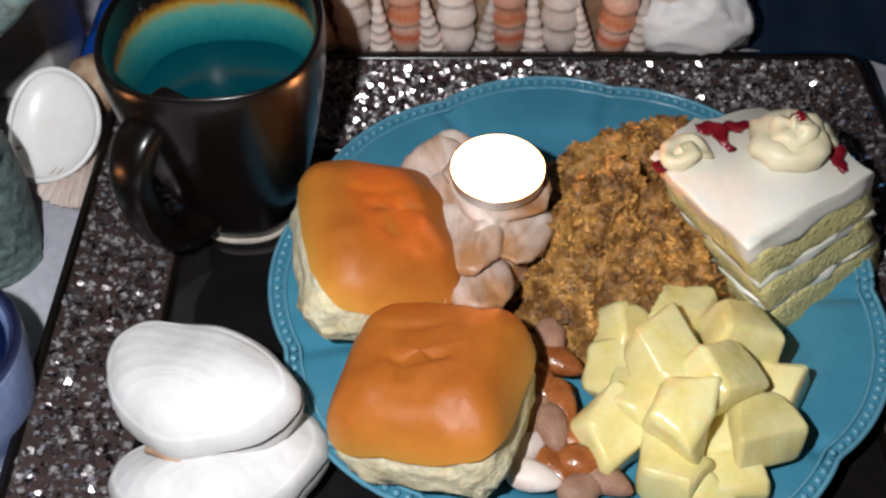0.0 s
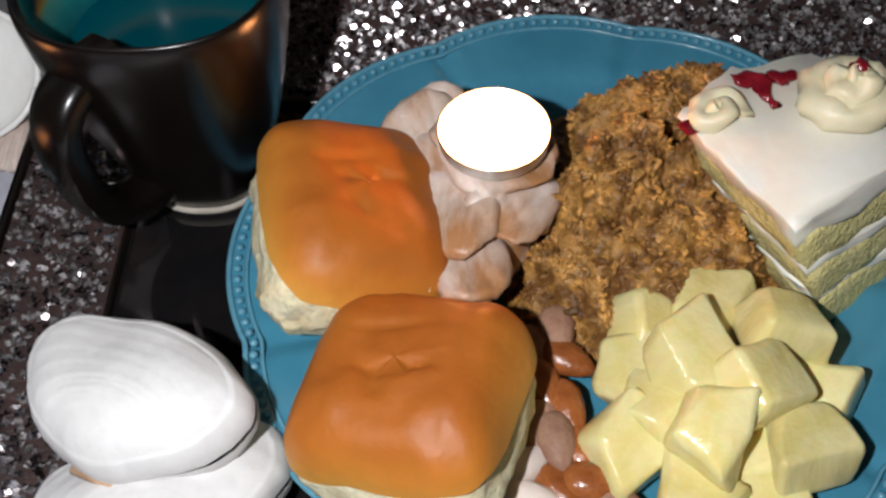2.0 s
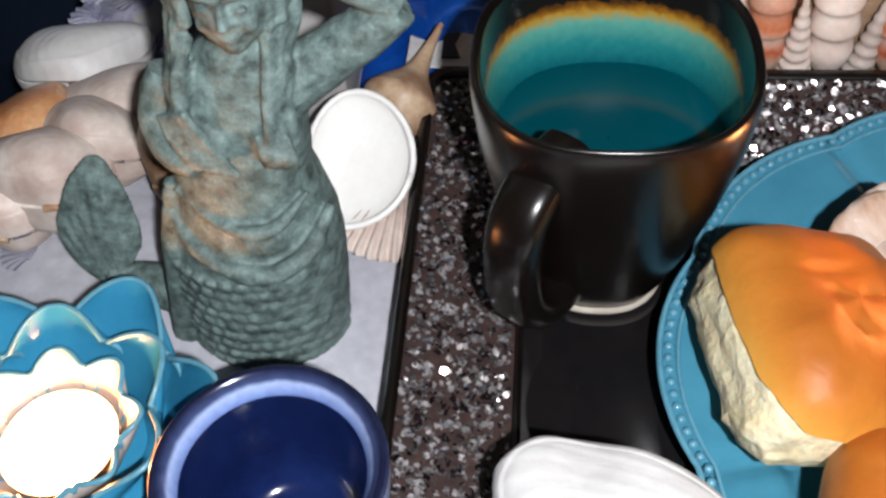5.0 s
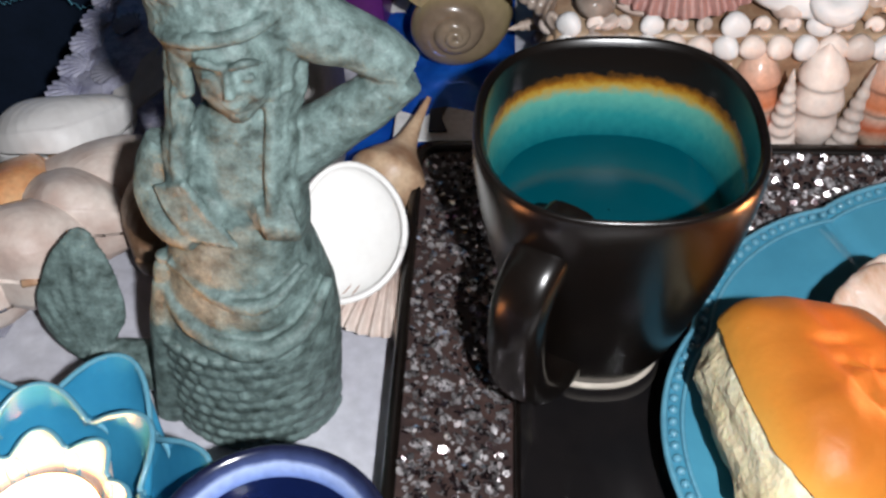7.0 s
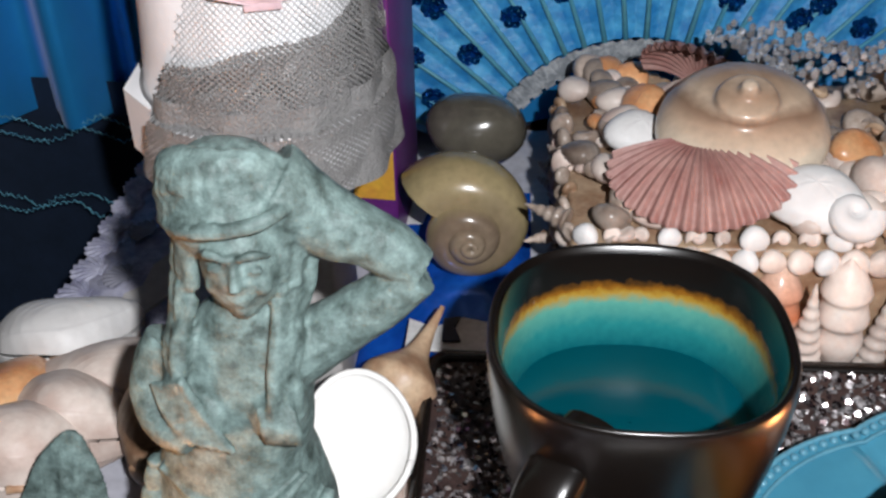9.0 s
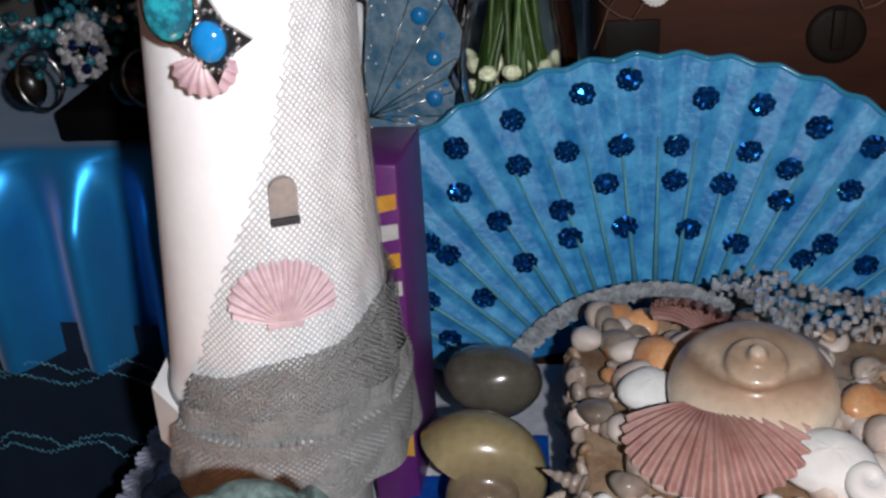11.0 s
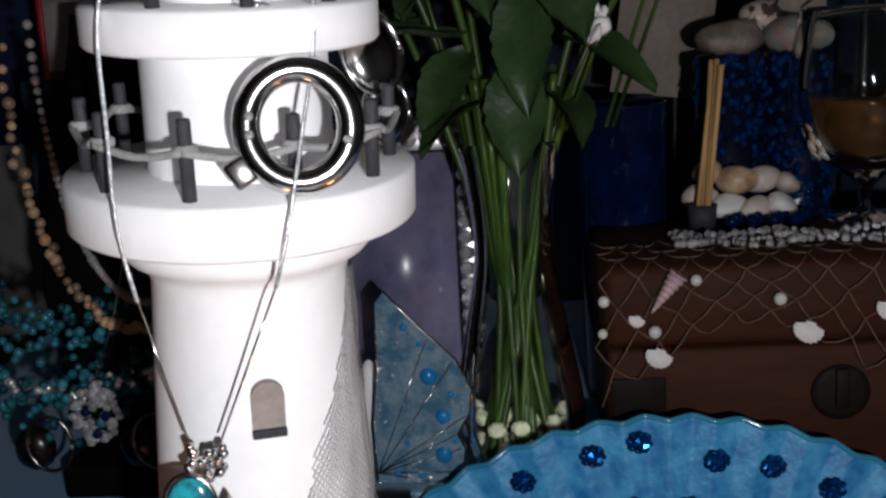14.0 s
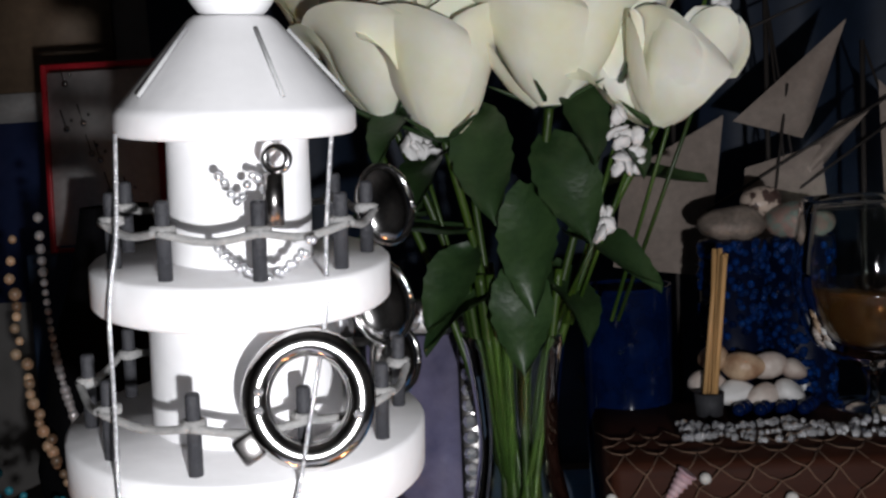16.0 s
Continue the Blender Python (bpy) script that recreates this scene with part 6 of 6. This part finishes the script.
for k, (x, y, z) in enumerate(((0.056, -0.040, 0.300), (0.062, -0.040, 0.288), (0.046, -0.040, 0.255), (-0.043, -0.03, 0.298), (0.105, -0.028, 0.372), (0.112, -0.028, 0.355), (-0.045, -0.02, 0.305))):
    sp_ = part("filler_bloom", join(*[at(rough(ball(0.0052, 0.004, 0.0016, 4, 8), 300, 0.0012, j), x + rng.gauss(0, 0.003), y + rng.gauss(0, 0.003), z + rng.gauss(0, 0.004), rng.uniform(0, 180), rng.uniform(0, 180), 0) for j in range(12)]), WHITE_SHELL, bouquet, "small ruffled white filler flower")
    part("filler_stem", tube([(x, y, z - 0.003), (x * 0.5, y * 0.3, 0.2)], 0.0012, 5), STEM, sp_)

# wooden chest with net
CX0, CX1, CYF, CYB, CT = -0.085, 0.20, 0.672, 0.80, 0.268
chest = thing("wooden_chest", ((CX0 + CX1) / 2, (CYF + CYB) / 2, 0.1435), "reddish-brown wooden chest draped with fishing net", "chest")
cw, cd, ch = CX1 - CX0, CYB - CYF, CT - 0.1435
part("chest_body", block(cw, cd, ch * 0.62, 0.003), CHEST, chest)
part("chest_lid", at(block(cw + 0.004, cd + 0.004, ch * 0.37, 0.006), 0, 0, ch * 0.63), CHEST, chest)
latch = part("lock_plate", at(lathe([(0.0002, 0.0025), (0.012, 0.0022), (0.0155, 0.0015), (0.016, 0.0)], 28), -0.0175, -cd / 2 - 0.001, ch * 0.40, 90, 0, 0), BRASS_DARK, chest, "round dark metal lock plate")
part("lock_bar", at(block(0.007, 0.004, 0.022, 0.001), -0.0175, -cd / 2 - 0.004, ch * 0.34), BRASS_DARK, latch)
part("corner_plate", at(block(0.03, 0.002, 0.024, 0.0006), -cw / 2 + 0.016, -cd / 2 - 0.001, ch * 0.30), BRASS_DARK, chest)
dnet = thing("fishing_net", (chest.location.x, chest.location.y, 0.1435), "tan knotted fishing net over the chest", "net")
rng = random.Random(8)
nodes = {}
for i in range(15):
    for j in range(9):
        x = -cw / 2 - 0.006 + i * 0.0205 + (0.0102 if j % 2 else 0) + rng.gauss(0, 0.002)
        s = j * 0.0150
        if s < 0.06:
            y, z = -cd / 2 + 0.052 - s, ch + 0.0025
        else:
            y, z = -cd / 2 - 0.0055 - rng.random() * 0.001, ch + 0.001 - (s - 0.054) * (1 + 0.5 * math.sin(x * 24))
        nodes[i, j] = Vector((x, y, z))
for (i, j), p in nodes.items():
    if j + 1 < 9:
        for di in ((0, 1) if j % 2 else (-1, 0)):
            q = nodes.get((i + di, j + 1))
            if q is not None:
                part("net_cord", tube([p, (p + q) / 2 + Vector((0, -0.0006, -0.0012)), q], 0.00052, 4), CORD, dnet)
for x, z, s, m_ in ((-0.118, 0.090, 0.0045, PEARL), (-0.096, 0.118, 0.004, PEARL), (-0.052, 0.106, 0.0045, PEARL), (-0.145, 0.108, 0.004, PEARL), (-0.146, 0.090, 0.0035, PEARL), (0.01, 0.10, 0.0035, PEARL)):
    solo("pearl_bead", ball(s * 0.8, s * 0.8, s * 0.8, 8, 12), m_, (chest.location.x + x, CYF - 0.0085, 0.1435 + z), "round cream pearl tied in the net", "bead", "pearls in the net")
for x, z, s in ((-0.115, 0.076, 0.010), (-0.036, 0.088, 0.011), (0.006, 0.098, 0.010), (-0.127, 0.097, 0.006), (0.05, 0.07, 0.01)):
    solo("scallop_shell", scallop(s, 10, 0.3), WHITE_SHELL, (chest.location.x + x, CYF - 0.0095, 0.1435 + z + s * 0.4), "small white scallop hanging in the net", "seashell", "shells in the net", (100, 200, 0))
solo("auger_shell", auger(0.005, 0.026), LILAC, (chest.location.x - 0.105, CYF - 0.009, 0.1435 + 0.122), "pinkish pointed shell lying in the net", "seashell", "", (0, 215, 0))
gl = []
for strand in range(3):
    for i in range(60):
        x = -0.10 + 0.0035 * i
        d = rng.uniform(0.0014, 0.0032)
        gl.append(at(ball(d, d, d, 3, 5), x + rng.gauss(0, 0.001), -0.04 + 0.012 * strand + 0.006 * math.sin(i * 0.35 + strand) + rng.gauss(0, 0.001), 0.0045 + rng.random() * 0.002))
tagged(solo("bead_garland", join(*gl), CRYSTAL, (chest.location.x, chest.location.y, 0.1435 + ch), "silver and pearl bead garland along the chest lid", "garland", smooth=False), kind="stuff")

# jars, sticks, goblet, ship on and behind the chest
CTZ = CT + 0.0035
sticks = thing("reed_sticks", (-0.020, 0.752, CTZ), "bundle of bamboo reed sticks standing in a cup", "sticks")
for k in range(7):
    part("reed", tube([(rng.gauss(0, 0.002), rng.gauss(0, 0.002), 0.0), (0.010 + rng.gauss(0, 0.004), rng.gauss(0, 0.004), 0.098 + rng.gauss(0, 0.002))], 0.0016, 6), STICK, sticks)
part("reed_cup", lathe([(0.0002, 0.0), (0.008, 0.0), (0.009, 0.014), (0.008, 0.014), (0.007, 0.002)], 16), POST, sticks)
for k, (x, y, z, s, m_) in enumerate(((-0.002, 0.765, 0.012, 0.012, WHITE_SHELL), (0.014, 0.762, 0.010, 0.012, CREAM_SHELL), (0.030, 0.765, 0.011, 0.012, WHITE_SHELL), (0.004, 0.772, 0.031, 0.014, TAN_SHELL), (0.020, 0.775, 0.030, 0.013, CREAM_SHELL), (-0.018, 0.775, 0.018, 0.012, CREAM_SHELL), (0.036, 0.775, 0.026, 0.010, CREAM_SHELL), (-0.012, 0.78, 0.036, 0.012, TAN_SHELL))):
    solo("cockle_shell", clam(s, s * 0.8, s * 0.62), m_, (x, y, CTZ + z * 0.8), "pale shell heaped at the foot of the jars", "seashell", "shells on the chest", (rng.uniform(0, 40), rng.uniform(-20, 20), rng.uniform(0, 360)))
for k in range(12):
    solo("glass_marble", ball(0.0042, 0.0042, 0.0042, 8, 12), BLUE_BEAD, (-0.004 + 0.0042 * k, 0.745 + 0.006 * (k % 3), CTZ + 0.0042), "dark blue glass marble on the chest", "marble", "marbles on the chest")
for k, (x, stone) in enumerate(((0.006, STONE), (0.049, mat("mossy_stone", (0.12, 0.16, 0.14), (0.2, 0.13, 0.11), 0.6, size=120, mix=0.9, bump=0.5)))):
    jar = thing("bead_jar", (x, 0.806, 0.1435), "glass jar full of dark blue beads under a stone lid", "jar", "bead jars")
    # plain dark core painted as the shade behind the front beads
    part("bead_fill", rough(lathe([(0.0002, 0.0), (0.0205, 0.0), (0.0205, 0.228), (0.0002, 0.230)], 28), 300, 0.001), JAR_SHADE, jar)
    bead_bits = [at(ball(0.0027, 0.0027, 0.0027, 6, 9), 0.0200 * math.cos(a), 0.0200 * math.sin(a), z) for a, z in [(rng.uniform(math.pi, 2 * math.pi), rng.uniform(0.12, 0.228)) for _ in range(260)]]
    tagged(part("bead_layer", join(*bead_bits), JAR_BEAD, jar), kind="stuff")
    part("stone_lid", at(rough(ball(0.022, 0.018, 0.012, 12, 20), 60, 0.003, k), 0, 0, 0.238), stone, jar, "rounded beach stone")
solo("spotted_shell", rough(ball(0.014, 0.012, 0.011, 12, 18), 60, 0.002), mat("spotted_shell", (0.45, 0.36, 0.3), (0.06, 0.035, 0.03), 0.4, size=110, mix=1.1), (0.028, 0.818, 0.394), "spotted cowrie shell lying on the stones", "seashell")
goblet = thing("glass_goblet", (0.078, 0.757, CTZ), "clear glass goblet half full of dark amber liquid", "goblet")
gp = smooth_profile([(0.0002, 0.0), (0.026, 0.001), (0.006, 0.005), (0.0035, 0.016), (0.010, 0.026), (0.034, 0.040), (0.044, 0.066), (0.045, 0.09), (0.040, 0.125)], 36)
gg = part("goblet_glass", lathe([tuple(p) for p in gp] + [(max(0.0002, r - 0.0015), z + 0.002) for r, z in gp[14:]][::-1], 36), GLASS, goblet)
gg.visible_shadow = False
part("amber_liquid", lathe(smooth_profile([(0.0002, 0.030), (0.012, 0.0315), (0.031, 0.043), (0.0405, 0.066), (0.041, 0.076), (0.0002, 0.0765)], 24), 36), AMBER, goblet)

ship = thing("model_ship", (0.06, 0.93, 0.1435), "model sailing ship with cream canvas sails", "model ship")
part("hull", sheet(lambda u, v: ((u - 0.5) * 0.30, 0.03 * math.sin(math.pi * u) ** 0.6 * math.cos(math.pi * v), 0.075 + 0.04 * (2 * u - 1) ** 2 - 0.06 * math.sin(math.pi * u) ** 0.6 * math.sin(math.pi * v)), 24, 12), DARK_WOOD, ship)
part("keel_stand", at(block(0.16, 0.03, 0.03, 0.003), 0, 0, 0.0), DARK_WOOD, ship)
part("deck", at(block(0.26, 0.03, 0.01, 0.002), 0, 0, 0.075), DARK_WOOD, ship)
for x, h in ((-0.07, 0.36), (0.0, 0.41), (0.07, 0.36)):
    part("mast", tube([(x, 0, 0.03), (x, 0, h)], 0.002, 6), RIGGING, ship)
SAILS = [[(0.055, 0.375), (-0.028, 0.305), (0.022, 0.290), (0.028, 0.300)], [(0.050, 0.300), (0.075, 0.310), (0.0, 0.225), (-0.01, 0.245)], [(-0.11, 0.27), (-0.035, 0.31), (-0.05, 0.19), (-0.12, 0.2)], [(0.08, 0.33), (0.15, 0.26), (0.14, 0.17), (0.085, 0.2)], [(-0.02, 0.27), (0.035, 0.285), (0.045, 0.19), (-0.03, 0.18)]]
for k, pts in enumerate(SAILS):
    a, b, c, d = (Vector((x, -0.012 + 0.008 * (k % 2), z)) for x, z in pts)
    def sail(u, v, a=a, b=b, c=c, d=d, off=0.0):
        p = a.lerp(b, u).lerp(d.lerp(c, u), v)
        p.y -= 0.012 * math.sin(math.pi * u) * math.sin(math.pi * v) + off
        return p
    part("sail", join(sheet(sail, 10, 10), sheet(lambda u, v: sail(u, v, off=0.0008), 10, 10)), SAIL, ship)
for p, q in (((-0.07, 0, 0.35), (0.08, -0.01, 0.41)), ((0.0, 0, 0.40), (0.02, -0.03, 0.10)), ((0.0, 0, 0.40), (0.035, -0.03, 0.10)), ((-0.05, -0.02, 0.24), (0.13, -0.02, 0.345)), ((0.01, -0.02, 0.33), (-0.02, -0.02, 0.10)), ((0.07, 0, 0.36), (0.15, 0, 0.12)), ((-0.06, -0.02, 0.2), (0.1, -0.02, 0.31))):
    part("rigging_line", tube([p, q], 0.0011, 5), RIGGING, ship)

# jewellery bust with necklaces
bust = thing("necklace_bust", (-0.348, 0.700, 0.1435), "black velvet necklace bust hung with beads", "jewellery stand")
part("bust_form", sheet(lambda u, v: ((0.062 * (1 - abs(u - 0.4)) * (1 if u < 0.7 else 1 - 1.4 * (u - 0.7))) * math.cos(2 * math.pi * v), 0.032 * math.sin(2 * math.pi * v) - 0.02 * u, 0.02 + 0.255 * u), 24, 32, cv=True), VELVET, bust)
part("bust_foot", block(0.11, 0.07, 0.02, 0.003), VELVET, bust)


def necklace(name, label, loc, w, h, n, r, m_, seed, wob=0.0):
    g = random.Random(seed)
    ob = thing(name, loc, label, "necklace", "necklaces on the bust")
    bits = []
    for k in range(n):
        t = math.pi * k / (n - 1)
        x = -w * math.cos(t) + g.gauss(0, wob)
        z = -h * abs(math.sin(t)) ** 0.8 + g.gauss(0, wob)
        s = r * g.uniform(0.75, 1.2)
        bits.append(at(ball(s, s, s, 5, 8), x, -0.004 * math.sin(t) + g.gauss(0, wob * 0.4), z))
    tagged(part("bead_strand", join(*bits), m_, ob), kind="stuff")
    return ob
necklace("silver_bead_necklace", "strand of dark silver beads on black velvet", (-0.333, 0.655, 0.415), 0.047, 0.15, 100, 0.0025, GREY_PEARL, 1)
necklace("wooden_bead_necklace", "strand of brown wooden and bone beads", (-0.338, 0.652, 0.405), 0.058, 0.155, 80, 0.0030, BROWN_BEAD, 2, 0.001)
necklace("turquoise_necklace", "strand of tangled turquoise chips", (-0.385, 0.662, 0.36), 0.075, 0.11, 260, 0.0027, TEAL_BEAD, 3, 0.007)
necklace("turquoise_necklace", "strand of tangled blue and teal beads", (-0.395, 0.658, 0.32), 0.085, 0.11, 320, 0.0029, TEAL_BEAD, 4, 0.011)
necklace("crystal_necklace", "strand of small clear crystals", (-0.388, 0.655, 0.29), 0.085, 0.075, 90, 0.0024, CRYSTAL, 5, 0.003)
pend = thing("crystal_pendant", (-0.366, 0.642, 0.206), "round silver crystal pendant with blue gems", "pendant")
rng = random.Random(14)
tagged(part("crystal_cluster", join(*[at(ball(0.0024, 0.0022, 0.0024, 3, 5), 0.0135 * math.sqrt(rng.random()) * math.cos(a), rng.uniform(-0.003, 0.0), 0.018 * math.sqrt(rng.random()) * math.sin(a)) for a in [rng.uniform(0, 6.28) for _ in range(80)]]), CRYSTAL, pend, smooth=False), kind="stuff")
for x, z in ((-0.005, 0.002), (0.006, -0.001), (0.0, -0.011)):
    part("gem", at(ball(0.0032, 0.003, 0.0032, 6, 8), x, -0.003, z), BLUE_BEAD, pend)
part("pendant_chain", tube([(0.0, 0.004, 0.018), (0.012, 0.01, 0.05), (0.022, 0.016, 0.09)], 0.0008, 5), SILVER, pend)
for x in (-0.397, -0.336):
    solo("hoop_earring", tube([(0.013 * math.cos(t), 0, 0.016 * math.sin(t)) for t in np.linspace(0, 6.2832, 33)], 0.0012, 6), DARK_SILVER, (x, 0.645, 0.187), "dark hoop earring hanging from the bust", "earring", "earrings on the bust")
    solo("dark_bead", ball(0.012, 0.008, 0.013, 8, 12), BLACK_GLAZE, (x - 0.012, 0.652, 0.182), "large black polished bead hanging low", "bead", "black beads")

# red-framed card with earrings, pictures on the wall
card = thing("earring_card", (-0.425, 0.86, 0.38), "white card in a red frame hung with silver earrings", "picture", "", (-4, 0, 0))
part("card", at(block(0.080, 0.003, 0.125), 0, 0, 0.004), CARD, card)
for sx, sz, x, z in ((0.004, 0.137, -0.042, -0.002), (0.004, 0.137, 0.042, -0.002), (0.080, 0.004, 0, -0.002), (0.080, 0.004, 0, 0.131)):
    part("red_edge", at(block(sx, 0.008, sz, 0.0008), x, 0, z), RED, card)
rng = random.Random(2)
for k in range(9):
    x, z = -0.030 + 0.0065 * k + rng.uniform(-0.004, 0.004), 0.11 - 0.012 * k + rng.uniform(-0.012, 0.012)
    part("earring", join(at(ball(0.0026, 0.002, 0.0026, 5, 8), x, -0.003, z), tube([(x, -0.003, z), (x - 0.004, -0.003, z + 0.014)], 0.0006, 5), at(ball(0.0014, 0.0014, 0.0014, 4, 6), x + 0.004, -0.003, z + 0.006)), DARK_SILVER, card)
card_stand = solo("card_shelf", block(0.12, 0.06, 0.2355, 0.002), NAVY, (-0.425, 0.88, 0.1435), "dark box under the earring card", "box")
pic = thing("wall_picture", (-0.62, 1.195, 0.30), "framed beach picture on the back wall", "picture")
part("picture_print", block(0.16, 0.004, 0.19), mat("beach_print", (0.02, 0.04, 0.12), (0.04, 0.05, 0.14), 0.5, size=12), pic)
part("picture_band", at(block(0.16, 0.004, 0.03), 0, -0.003, 0.19), CARD, pic)
part("picture_band", at(block(0.16, 0.004, 0.14), 0, 0, 0.221), mat("tan_board", (0.22, 0.15, 0.1), (0.16, 0.11, 0.07), 0.6, size=20), pic)
bottle = thing("dark_bottle", (-0.33, 0.86, 0.1435), "dark green glass bottle behind the lighthouse", "bottle")
part("bottle_glass", lathe(smooth_profile([(0.0002, 0.0), (0.036, 0.0), (0.038, 0.02), (0.038, 0.25), (0.034, 0.31), (0.015, 0.37), (0.013, 0.44), (0.0002, 0.441)], 36), 36), BLACK_GLAZE, bottle)
blue_glass = thing("blue_glass", (-0.062, 0.812, 0.1435), "dark blue drinking glass behind the vase", "glass")
part("glass_wall", lathe([(0.0002, 0.0), (0.026, 0.0), (0.03, 0.2), (0.028, 0.2), (0.024, 0.004), (0.0002, 0.004)], 32), BLUE_BEAD, blue_glass)
part("rim", tube([(0.029 * math.cos(t), 0.029 * math.sin(t), 0.2) for t in np.linspace(0, 6.2832, 33)], 0.0012, 6), BLUE_BEAD, blue_glass)
backboard = solo("dark_backdrop_cloth", sheet(lambda u, v: (-0.5 + 1.25 * u, 1.13 + 0.012 * math.sin(u * 60) + 0.01 * noise.noise(Vector((u * 8, v * 3, 0))), 0.1 + 0.75 * v), 120, 10), NAVY, (0.02, 0, 0), "dark cloth hanging behind the altar", "cloth")
